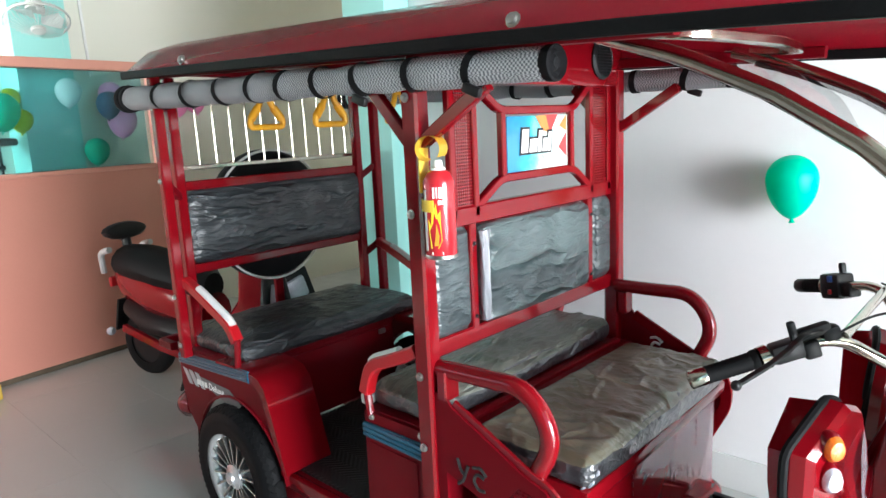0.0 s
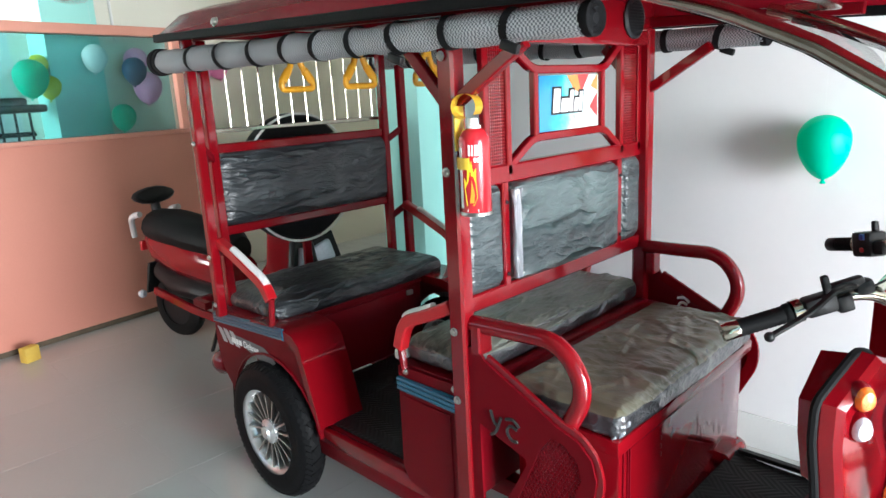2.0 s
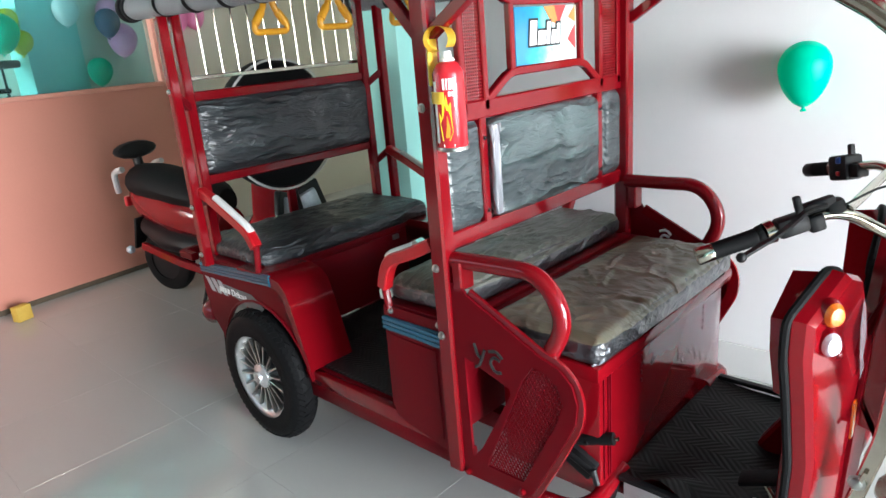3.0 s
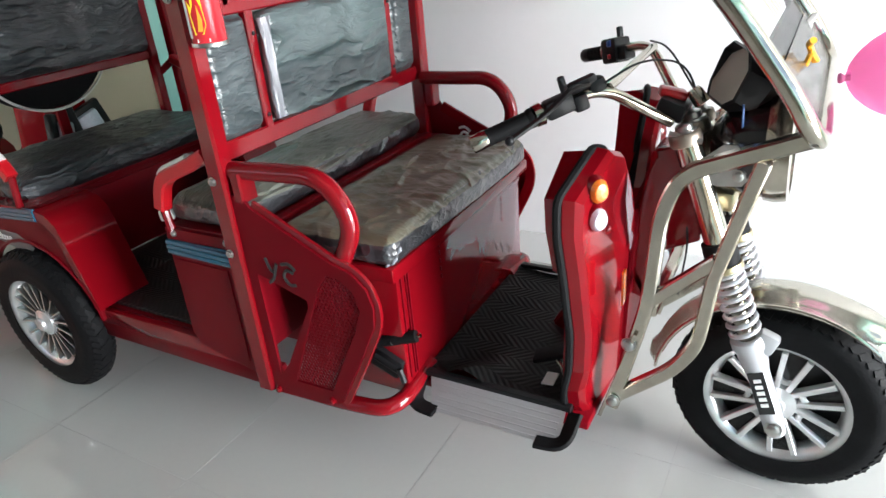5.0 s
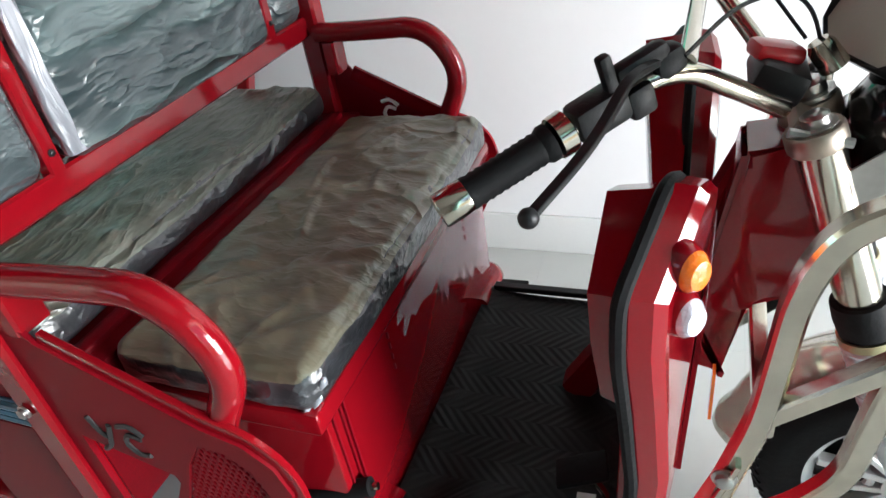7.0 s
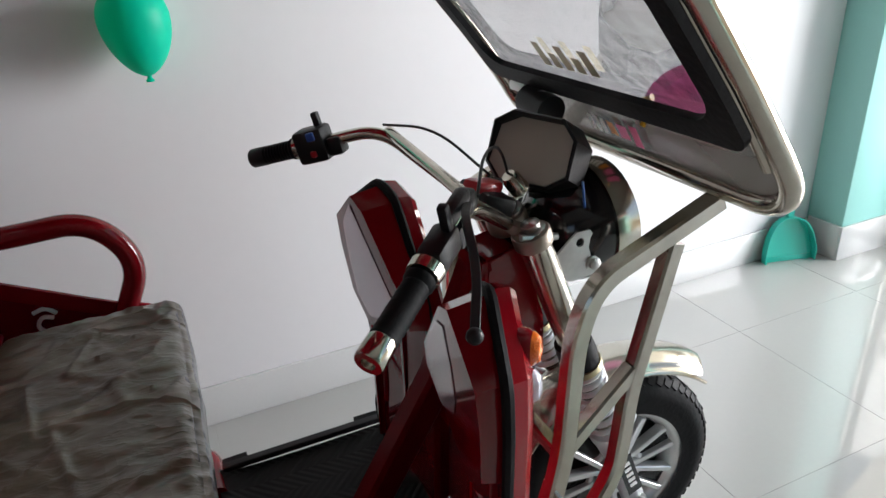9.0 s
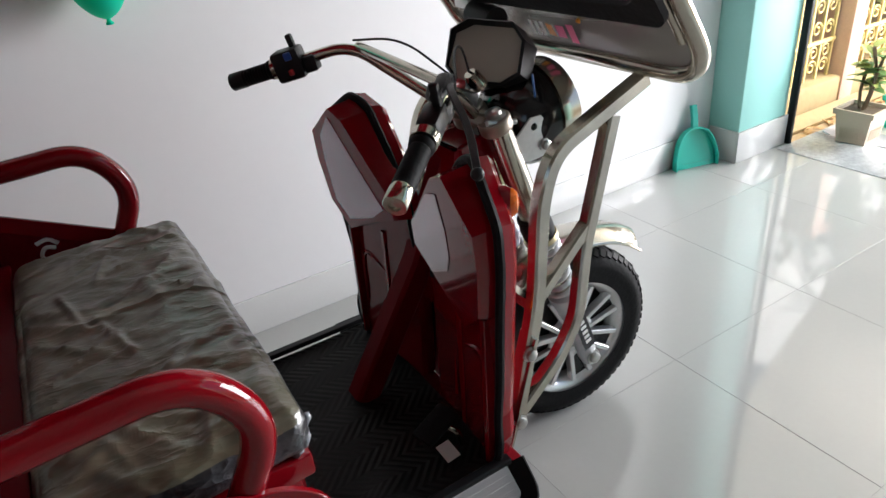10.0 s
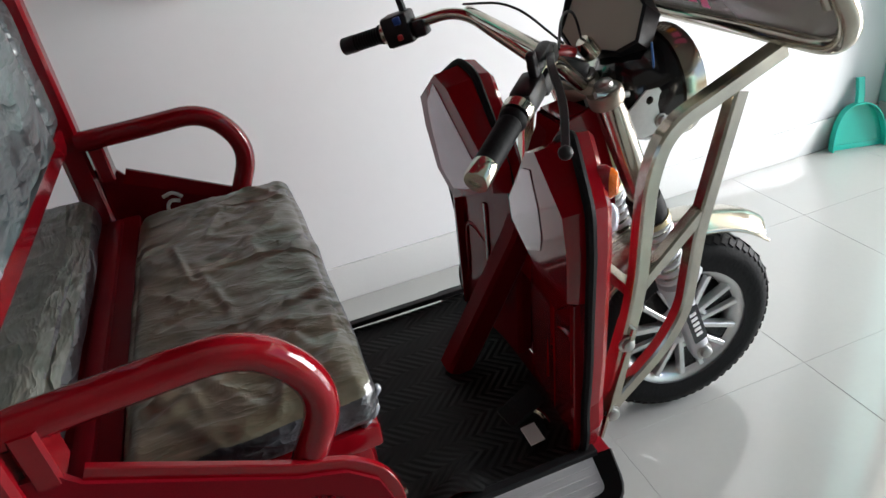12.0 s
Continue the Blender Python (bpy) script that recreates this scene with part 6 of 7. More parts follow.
for x in (-1.645, -1.0, -0.40):
    tube(bm, [(x, -0.46, roof_z(x) + 0.01), (x, 0.46, roof_z(x) + 0.01)], 0.012, flat=(0.03, 0.03))
for s in SIDES:
    tube(bm, [(-1.69, s * 0.452, roof_z(-1.69) + 0.0), (0.2, s * 0.452, roof_z(0.2) + 0.0)], 0.012, flat=(0.03, 0.03))
part("roof_frame", bm, RED_SHADE, rick)
bm = bmesh.new()
cube(bm, (-1.10, 0, roof_z(-1.10) + 0.045), (1.32, 0.86, 0.02), pose(0, 0, 0, 0, 2.9, 0), 0.005)
part("roof_lining", bm, STRAP, rick, "dark cloth roof lining")
bm = bmesh.new()
tube(bm, rounded([(0.05, -0.36, 1.59), (0.18, -0.30, 1.575), (0.22, 0, 1.575), (0.18, 0.30, 1.575), (0.05, 0.36, 1.59)], 0.1, 6), 0.012, flat=(0.03, 0.02))
part("front_roof_bow", bm, CHROME, rick)
# rolled side curtains with straps
for s in SIDES:
    x0, x1 = -1.79, -0.005 if s < 0 else -0.05
    bm = bmesh.new()
    rows = []
    n_l, n_c = 90, 20
    for i in range(n_l + 1):
        x = x0 + (x1 - x0) * i / n_l
        zc = 1.578 - 0.042 * (i / n_l)
        slim = 1.05 - 0.24 * (i / n_l)
        pinch = min(abs(((x - x0) % 0.235) - 0.1175), 0.1175)
        r0 = 0.0365 * (0.9 + 0.12 * math.sin(pinch / 0.1175 * math.pi / 2 + 1.2)) + 0.004 * noise.noise(Vector((x * 9, 0, s)))
        r0 *= slim
        row = []
        for j in range(n_c):
            a = 2 * math.pi * j / n_c
            rr = r0 + 0.004 * noise.noise(Vector((x * 12, math.cos(a) * 1.5, math.sin(a) * 1.5 + s)))
            row.append(bm.verts.new((x, s * 0.497 + rr * math.cos(a), zc + rr * 1.05 * math.sin(a))))
        rows.append(row)
    for a, b in zip(rows, rows[1:]):
        for j in range(n_c):
            bm.faces.new((a[j], a[(j + 1) % n_c], b[(j + 1) % n_c], b[j]))
    bm.faces.new(rows[0][::-1])
    bm.faces.new(rows[-1])
    cu = part("rolled_curtain", bm, CURTAIN, rick, "grey check canvas curtain rolled up under the roof", 60)
    for x, r1 in ((x0 + 0.0, 0.048), (x0 + 0.03, 0.045), (x1, 0.0325)):
        bm = bmesh.new()
        lathe(bm, [(0.0, -0.012), (r1 * 0.95, -0.012), (r1, -0.008), (r1, 0.008), (r1 * 0.9, 0.011), (r1 * 0.75, 0.003), (r1 * 0.6, 0.009), (r1 * 0.45, 0.003), (r1 * 0.3, 0.008), (0, 0.004)], (x, s * 0.497, 1.578 - 0.042 * (x - x0) / (x1 - x0)), (1, 0, -0.025), 24)
        part("curtain_end", bm, STRAP, cu, "black fabric binding")
    for x in (-1.513, -1.319, -1.122, -0.954, -0.813, -0.664, -0.515, -0.348, -0.182):
        zc = 1.578 - 0.042 * (x - x0) / (x1 - x0)
        k = 1.05 - 0.24 * (x - x0) / (x1 - x0)
        bm = bmesh.new()
        lathe(bm, [(0.0412 * k, -0.010), (0.0425 * k, -0.010), (0.0425 * k, 0.010), (0.0412 * k, 0.010)], (x, s * 0.497, zc), (1, 0.02 * s, 0.22 * math.sin(x * 9)), 24, True)
        part("strap", bm, STRAP, cu, "black webbing strap")
    for x in (-0.50, -0.17):
        bm = bmesh.new()
        cube(bm, (x, s * 0.525, 1.50), (0.045, 0.014, 0.02), pose(0, 0, 0, 0, 20, 0), 0.004)
        part("buckle", bm, PLASTIC, cu)
# yellow hand straps under the roof
for x, y in ((-1.30, -0.255), (-1.155, -0.10), (-1.155, 0.22)):
    bm = bmesh.new()
    loop = rounded([(x, y - 0.014, 1.558), (x, y - 0.022, 1.53), (x, y - 0.064, 1.478), (x, y - 0.060, 1.457), (x, y + 0.060, 1.457), (x, y + 0.064, 1.478), (x, y + 0.022, 1.53), (x, y + 0.014, 1.558)], 0.016, 4)
    tube(bm, loop, 0.0105, 10)
    for d in (-1, 1):
        tube(bm, [(x, y + d * 0.03, 1.52), (x, y + d * 0.058, 1.484)], 0.014, 10)
    cube(bm, (x, y, 1.566), (0.022, 0.04, 0.03), None, 0.006)
    hg = part("hand_strap", bm, YELLOW, rick, "yellow plastic triangular hand strap")
    bm = bmesh.new()
    tube(bm, [(x, y, 1.55), (x, y, roof_z(x) + 0.02)], 0.01, flat=(0.02, 0.006))
    part("strap_band", bm, STRAP, hg)
bm = bmesh.new()
tube(bm, [(-1.30, -0.30, roof_z(-1.3) + 0.012), (-1.30, 0.30, roof_z(-1.3) + 0.012)], 0.01, flat=(0.02, 0.01))
tube(bm, [(-1.155, -0.30, roof_z(-1.155) + 0.012), (-1.155, 0.30, roof_z(-1.155) + 0.012)], 0.01, flat=(0.02, 0.01))
part("strap_bar", bm, STEEL, rick)

# ---- fire extinguisher clipped to the front post ----
ext = thing("fire_extinguisher", (-0.332, -0.458, 1.145), "small red spray-can fire extinguisher in a yellow clip", "extinguisher")
EX = Vector((-0.332, -0.458, 0))
bm = bmesh.new()
lathe(bm, [(0, 1.148), (0.032, 1.148), (0.0355, 1.153), (0.0355, 1.315), (0.033, 1.322), (0.026, 1.336), (0.015, 1.342), (0, 1.342)], EX, (0, 0, 1), 32)
can = part("can", bm, CAN_RED, ext, "red lacquered can")
bm = bmesh.new()
lathe(bm, [(0.0345, 1.146), (0.0365, 1.147), (0.0365, 1.153), (0.0355, 1.155)], EX, (0, 0, 1), 32)
part("bottom_seam", bm, STEEL, can)
bm = bmesh.new()
lathe(bm, [(0, 1.338), (0.0165, 1.338), (0.0165, 1.346), (0.0115, 1.348), (0.010, 1.362), (0, 1.364)], EX, (0, 0, 1), 20)
part("nozzle", bm, WHITE_P, ext, "white spray nozzle")


def on_can(u, v, w):
    """u: metres round the can from the side that faces the street, v: height."""
    a = radians(-62) + u / 0.0355
    return EX + Vector(((0.0357 + w) * math.cos(a), (0.0357 + w) * math.sin(a), v))


def wrap(bm, poly):
    plate(bm, poly, on_can, 0.0004)


for poly, mt, nm in (([(-0.014, 1.172), (-0.018, 1.21), (-0.02, 1.235), (-0.012, 1.222), (-0.01, 1.25), (-0.014, 1.262), (-0.004, 1.25), (0.0, 1.272), (0.004, 1.245), (0.01, 1.256), (0.01, 1.225), (0.012, 1.19), (0.004, 1.172)], FLAME_Y, "flame_print"),
                     ([(-0.006, 1.178), (-0.002, 1.20), (0.0, 1.228), (0.006, 1.20), (0.004, 1.178)], FLAME_O, "flame_print")):
    bm = bmesh.new()
    plate(bm, poly, lambda u, v, w, k=(0.0006 if mt is FLAME_O else 0): on_can(u, v, w + k), 0.0004)
    part(nm, bm, mt, can)
bm = bmesh.new()
for u0, u1, z0, z1 in ((-0.006, -0.001, 1.282, 1.306), (0.002, 0.005, 1.282, 1.306), (0.008, 0.014, 1.282, 1.306), (0.016, 0.022, 1.282, 1.306), (0.006, 0.012, 1.268, 1.278), (0.014, 0.02, 1.268, 1.278)):
    wrap(bm, [(u0, z0), (u1, z0), (u1, z1), (u0, z1)])
part("lettering", bm, WHITE_TEXT, can)
bm = bmesh.new()
for u0, u1, z0, z1 in ((-0.034, -0.024, 1.165, 1.30), (-0.012, 0.014, 1.157, 1.164)):
    wrap(bm, [(u0, z0), (u1, z0), (u1, z1), (u0, z1)])
part("data_label", bm, WHITE_TEXT, can, "white data label")
bm = bmesh.new()
cube(bm, (-0.372, -0.462, 1.34), (0.006, 0.03, 0.1), None, 0.002)
part("clip_back", bm, YELLOW_STRAP, ext)
bm = bmesh.new()
ring = [EX + Vector((0.0385 * math.cos(a), 0.0385 * math.sin(a), 1.265)) for a in [radians(v) for v in range(125, 300, 8)]]
tube(bm, ring, 0.003, flat=(0.003, 0.026), up=(0, 0, 1))
part("clip_band", bm, YELLOW_STRAP, ext, "yellow clip band")
bm = bmesh.new()
c0 = Vector((-0.345, -0.462, 1.388))
rows = []
for a in range(-40, 251, 12):
    t = radians(a)
    rows.append([bm.verts.new(c0 + Vector((0.028 * math.cos(t), dy, 0.028 * math.sin(t)))) for dy in (-0.03, 0.03)])
for a, b in zip(rows, rows[1:]):
    bm.faces.new((a[0], a[1], b[1], b[0]))
bmesh.ops.solidify(bm, geom=bm.faces[:], thickness=0.003)
bm.transform(Matrix.Translation(c0) @ pose(0, 0, 0, 0, 0, 25) @ Matrix.Translation(-c0))
part("clip_hook", bm, YELLOW_STRAP, ext, "yellow curled hook")


# ---- balloons ----
def balloon(c, r, axis, mat, label, thread=None, neck=1.36):
    """Air-filled latex balloon: round crown, tapering neck and rolled knot; axis points from the knot to the crown."""
    c = Vector(c)
    t = thing("balloon", c - Vector(axis).normalized() * r, label, "balloon", "party balloons")
    bm = bmesh.new()
    prof = []
    for i in range(15):
        d = neck * (1 - i / 14)
        prof.append((r * max(0.06, math.cos(math.pi / 2 * (d / (neck + 0.03))) ** 0.55), -d * r))
    for i in range(1, 13):
        a = math.pi / 2 * i / 12
        prof.append((r * math.cos(a) if i < 12 else 0.0, r * math.sin(a)))
    lathe(bm, prof, c, axis, 36)
    part("skin", bm, mat, t, "", 80)
    bm = bmesh.new()
    lathe(bm, [(0, -0.016), (0.009, -0.015), (0.0095, -0.012), (0.005, -0.006), (0.006, 0.002), (0, 0.003)], c - Vector(axis).normalized() * (neck * r), axis, 14)
    part("knot", bm, mat, t)
    if thread:
        bm = bmesh.new()
        tube(bm, [c + Vector(axis).normalized() * r * 0.99, thread], 0.0002, 4)
        part("thread", bm, WHITE_P, t)
    return t


balloon((0.038, 0.806, 1.213), 0.078, (-0.03, -0.02, 1), BAL_GREEN, "glossy green latex balloon hanging before the white wall", (0.03, 0.80, CEILING), 1.62)
balloon((0.913, -0.007, 1.028), 0.085, (0.93, 0.36, 0.06), BAL_PINK, "pink latex balloon tied to the windscreen of the rickshaw")
bm = bmesh.new()
tube(bm, rounded([(0.752, -0.09, 1.058), (0.742, -0.10, 1.075), (0.735, -0.09, 1.05)], 0.01), 0.005, 8)
tube(bm, rounded([(0.75, -0.085, 1.055), (0.735, -0.08, 1.085), (0.742, -0.10, 1.095)], 0.01), 0.006, 8)
single("ribbon_bow", bm, YELLOW, "small yellow ribbon knot at the pink balloon", "ribbon")
for y, z, w, r, mt, lb in ((0.19, 1.69, 0.25, 0.10, BAL_BLUE, "dark blue balloon behind the tinted glass"), (0.25, 1.76, 0.32, 0.10, BAL_PINK, "pink balloon behind the tinted glass"),
                           (0.30, 1.58, 0.30, 0.12, BAL_PINK, "pink balloon behind the tinted glass"), (-0.02, 1.78, 0.35, 0.10, BAL_WHITE, "pale balloon behind the tinted glass"),
                           (-0.42, 1.66, 0.40, 0.13, BAL_GREEN, "green balloon behind the tinted glass"), (-0.33, 1.74, 0.48, 0.075, BAL_YELLOW, "yellow balloon behind the tinted glass"),
                           (-0.28, 1.60, 0.48, 0.085, BAL_YELLOW, "yellow balloon behind the tinted glass"), (0.12, 1.38, 0.35, 0.10, BAL_GREEN, "green balloon behind the tinted glass")):
    base = PART @ Vector(((y - 0.16) / math.cos(radians(PART_TURN)) + 0.22, w, z))
    balloon(base, r * 0.8, (0, 0.1, 1), mt, lb, (base.x, base.y + 0.02, CEILING))
balloon((-4.50, 1.0, 1.72), 0.10, (0, 0.2, 1), BAL_PINK, "pink balloon on the cream back wall", (-4.50, 1.02, CEILING))
balloon((-4.51, 1.15, 1.74), 0.09, (0, -0.2, 1), BAL_PINK, "pink balloon on the cream back wall", (-4.51, 1.13, CEILING))

# ---- second vehicle behind the glass: dark roof on a bare frame ----
other = thing("parked_rickshaw", PART @ Vector((-0.68, 0.45, 0)), "dark-roofed rickshaw parked behind the tinted glass", "rickshaw")
bm = bmesh.new()
cube(bm, PART @ Vector((-0.71, 0.42, 1.50)), (0.3, 0.5, 0.05), pose(0, 0, 0, 0, 0, PART_TURN), 0.02)
cube(bm, PART @ Vector((-0.63, 0.42, 1.455)), (0.32, 0.56, 0.05), pose(0, 0, 0, 0, 0, PART_TURN), 0.02)
part("roof", bm, PLASTIC, other)
for k in range(6):
    bm = bmesh.new()
    a = PART @ Vector((-0.88 + k * 0.085, 0.30, 1.44))
    tube(bm, [a, (a.x, a.y, FL)], 0.008, 6)
    part("frame_bar", bm, PLASTIC, other)
bm = bmesh.new()
cube(bm, PART @ Vector((-0.68, 0.32, 1.30)), (0.03, 0.5, 0.03), pose(0, 0, 0, 0, 0, PART_TURN), 0.004)
part("frame_rail", bm, PLASTIC, other)

# ---- wall fan and conduit on the back wall ----
fan = thing("wall_fan", (-4.55, 0.02, 2.1), "white wall fan with round wire cage, at rest", "fan")
FC, FA = Vector((-4.33, 0.04, 2.225)), Vector((0.42, -0.10, -0.90)).normalized()
bm = bmesh.new()
q = FA.to_track_quat("Z", "Y").to_matrix()
for k in range(36):
    a = 2 * math.pi * k / 36
    e = lambda r, h: FC + q @ Vector((0.82 * r * math.cos(a), 0.82 * r * math.sin(a), h))
    tube(bm, [e(0.03, 0.075), e(0.12, 0.07), e(0.2, 0.045), e(0.235, 0.0), e(0.2, -0.045), e(0.05, -0.06)], 0.0016, 5)
lathe(bm, [(0.19, -0.008), (0.198, -0.007), (0.198, 0.007), (0.19, 0.008)], FC, FA, 40, True)
FAN_P = material("dull_white_plastic", (0.46, 0.46, 0.44), 0.5, vary=0.08, scale=9)
tagged(part("cage", bm, FAN_P, fan, "white wire fan cage"), kind="stuff")
bm = bmesh.new()
for k in range(3):
    a0 = 2 * math.pi * k / 3
    vs = []
    for rr, da, h in ((0.03, -0.4, 0.015), (0.15, -0.35, 0.02), (0.16, 0.2, 0.0), (0.14, 0.5, -0.02), (0.03, 0.6, -0.015)):
        vs.append(bm.verts.new(FC + q @ Vector((rr * math.cos(a0 + da), rr * math.sin(a0 + da), h))))
    bm.faces.new(vs)
bmesh.ops.solidify(bm, geom=bm.faces[:], thickness=0.004)
part("blades", bm, material("pale_blue_blades", (0.42, 0.46, 0.45), 0.3), fan, "pale translucent fan blades")
bm = bmesh.new()
lathe(bm, [(0, 0.08), (0.04, 0.078), (0.045, 0.06), (0, 0.055)], FC, FA, 24)
part("hub_cap", bm, FAN_P, fan)
bm = bmesh.new()
lathe(bm, [(0, -0.16), (0.045, -0.155), (0.06, -0.12), (0.06, -0.07), (0, -0.065)], FC, FA, 24)
part("motor", bm, FAN_P, fan)
bm = bmesh.new()
tube(bm, rounded([FC - FA * 0.12, FC - FA * 0.16 + Vector((-0.03, 0.12, 0.03)), (-4.56, 0.27, 2.27), (-4.575, 0.27, 2.19)], 0.05), 0.018, 10)
cube(bm, (-4.58, 0.27, 2.19), (0.03, 0.05, 0.2), None, 0.008)
part("wall_bracket", bm, FAN_P, fan)
bm = bmesh.new()
tube(bm, [(-4.585, 0.40, 3.0), (-4.585, 0.42, 1.9)], 0.011, 8)
single("conduit_pipe", bm, WHITE_P, "thin white wiring conduit on the back wall", "conduit")

# ---- motor scooter behind the rickshaw ----
SC = pose(-3.186, 0.111, FL, 0, 0, 16) @ Matrix.Scale(0.92, 4)
scoot = thing("motor_scooter", (-3.186, 0.111, FL), "red and black motor scooter standing by the partition", "scooter")


def spart(name, bm, mat, label="", parent=None, sharp=38):
    bm.transform(SC)
    return part(name, bm, mat, parent or scoot, label, sharp)


def loft(bm, secs):
    rings = [[bm.verts.new(p) for p in s] for s in secs]
    for a, b in zip(rings, rings[1:]):
        for i in range(len(a)):
            j = (i + 1) % len(a)
            bm.faces.new((a[i], a[j], b[j], b[i]))
    bm.faces.new(rings[0][::-1])
    bm.faces.new(rings[-1])


def oval(x, z0, z1, w, n=14):
    return [Vector((x, w * math.cos(2 * math.pi * i / n), (z0 + z1) / 2 + (z1 - z0) / 2 * math.sin(2 * math.pi * i / n))) for i in range(n)]


for x in (-0.13, 1.15):
    bm = bmesh.new()
    lathe(bm, [(0.13, -0.04), (0.17, -0.045), (0.205, -0.03), (0.215, 0), (0.205, 0.03), (0.17, 0.045), (0.13, 0.04)], (x, 0, 0.215), (0, 1, 0), 36, True)
    t = spart("tyre", bm, RUBBER)
    bm = bmesh.new()
    lathe(bm, [(0, -0.035), (0.05, -0.04), (0.135, -0.03), (0.135, 0.03), (0.05, 0.04), (0, 0.035)], (x, 0, 0.215), (0, 1, 0), 28)
    spart("wheel_disc", bm, PLASTIC, "", t)
bm = bmesh.new()
loft(bm, [oval(-0.33, 0.60, 0.72, 0.05), oval(-0.22, 0.50, 0.74, 0.11), oval(0.05, 0.42, 0.74, 0.17), oval(0.35, 0.38, 0.70, 0.17), oval(0.50, 0.34, 0.60, 0.12)])
spart("body_panel", bm, RED, "glossy red scooter body")
bm = bmesh.new()
loft(bm, [oval(-0.25, 0.38, 0.52, 0.08), oval(0.0, 0.30, 0.50, 0.175), oval(0.35, 0.26, 0.46, 0.175), oval(0.5, 0.24, 0.36, 0.12)])
spart("lower_panel", bm, PLASTIC, "black lower side panel")
bm = bmesh.new()
tube(bm, [(-0.15, -0.16, 0.36), (0.2, -0.185, 0.28), (0.55, -0.17, 0.2)], 0.02, flat=(0.03, 0.05))
tube(bm, [(-0.15, 0.16, 0.36), (0.2, 0.185, 0.28), (0.55, 0.17, 0.2)], 0.02, flat=(0.03, 0.05))
spart("side_rail", bm, RED)
bm = bmesh.new()
loft(bm, [oval(-0.27, 0.70, 0.83, 0.10), oval(-0.22, 0.66, 0.87, 0.145), oval(-0.05, 0.63, 0.87, 0.17), oval(0.15, 0.60, 0.83, 0.18), oval(0.4, 0.56, 0.77, 0.15), oval(0.5, 0.56, 0.72, 0.08)])
spart("seat", bm, RUBBER, "black scooter seat")
bm = bmesh.new()
loft(bm, [oval(-0.28, 0.93, 0.99, 0.13), oval(-0.265, 0.91, 1.015, 0.15), oval(-0.24, 0.905, 1.02, 0.155), oval(-0.215, 0.91, 1.015, 0.15), oval(-0.20, 0.93, 0.99, 0.13)])
br = spart("backrest", bm, PLASTIC, "black passenger backrest pad")
bm = bmesh.new()
tube(bm, [(-0.24, 0, 0.93), (-0.22, 0, 0.80)], 0.03, 10)
spart("backrest_stay", bm, PLASTIC, "", br)
for y in SIDES:
    bm = bmesh.new()
    tube(bm, rounded([(-0.20, y * 0.155, 0.86), (-0.30, y * 0.15, 0.84), (-0.33, y * 0.12, 0.70)], 0.05), 0.02, 8)
    spart("grab_rail", bm, SILVER, "silver grab rail")
bm = bmesh.new()
cube(bm, (-0.37, 0, 0.62), (0.03, 0.12, 0.07), None, 0.012)
spart("tail_lamp", bm, RED_BRIGHT)
bm = bmesh.new()
cube(bm, (-0.34, 0, 0.40), (0.02, 0.13, 0.22), pose(0, 0, 0, 0, 15, 0), 0.006)
spart("rear_guard", bm, PLASTIC)
for y in SIDES:
    bm = bmesh.new()
    lathe(bm, [(0, -0.02), (0.022, -0.02), (0.03, 0.0), (0.02, 0.02), (0, 0.025)], (-0.33, y * 0.13, 0.31), (-1, -0.4, 0), 14)
    spart("rear_indicator", bm, CLEAR_LENS)
bm = bmesh.new()
cube(bm, (0.66, 0, 0.24), (0.42, 0.36, 0.06), None, 0.015)
spart("footboard", bm, PLASTIC)
bm = bmesh.new()
loft(bm, [[Vector((x, y, z)) for y, z in ((-0.19, 0.30), (-0.21, 0.55), (-0.17, 0.80), (0, 0.88), (0.17, 0.80), (0.21, 0.55), (0.19, 0.30))] for x in (0.88, 0.93)]
     + [[Vector((1.0 + 0.02, y * 0.8, z * 0.95 + 0.03)) for y, z in ((-0.19, 0.30), (-0.21, 0.55), (-0.17, 0.80), (0, 0.88), (0.17, 0.80), (0.21, 0.55), (0.19, 0.30))]])
spart("front_apron", bm, RED, "red scooter front apron")
bm = bmesh.new()
for y in SIDES:
    cube(bm, (1.035, y * 0.10, 0.64), (0.04, 0.22, 0.19), pose(0, 0, 0, y * 18, 0, -y * 18), 0.012)
fl = spart("lamp_trim", bm, PLASTIC, "black trim round the front lamps")
for y in SIDES:
    bm = bmesh.new()
    cube(bm, (1.06, y * 0.09, 0.64), (0.04, 0.13, 0.13), pose(0, 0, 0, y * 18, 0, -y * 18), 0.018)
    spart("front_lamp", bm, CLEAR_LENS, "clear faceted front lamp", fl)
    bm = bmesh.new()
    tube(bm, [(1.03, y * 0.155, 0.70), (1.06, y * 0.15, 0.62), (1.06, y * 0.06, 0.545), (1.07, y * 0.02, 0.60)], 0.009, 8)
    spart("lamp_edge", bm, SILVER, "", fl)
bm = bmesh.new()
tube(bm, [(0.62, -0.02, 0.30), (0.88, -0.02, 0.60)], 0.06, flat=(0.14, 0.20), up=(0, 1, 0))
spart("centre_tunnel", bm, RED, "red panel between seat and apron")
bm = bmesh.new()
tube(bm, rounded([(0.86, -0.33, 0.98), (0.93, -0.15, 1.02), (0.97, 0, 0.98), (0.93, 0.15, 1.02), (0.86, 0.33, 0.98)], 0.06), 0.014, 8)
tube(bm, [(0.97, 0, 0.98), (1.08, 0, 0.45), (1.15, 0, 0.215)], 0.03, 10)
spart("steering", bm, PLASTIC)
bm = bmesh.new()
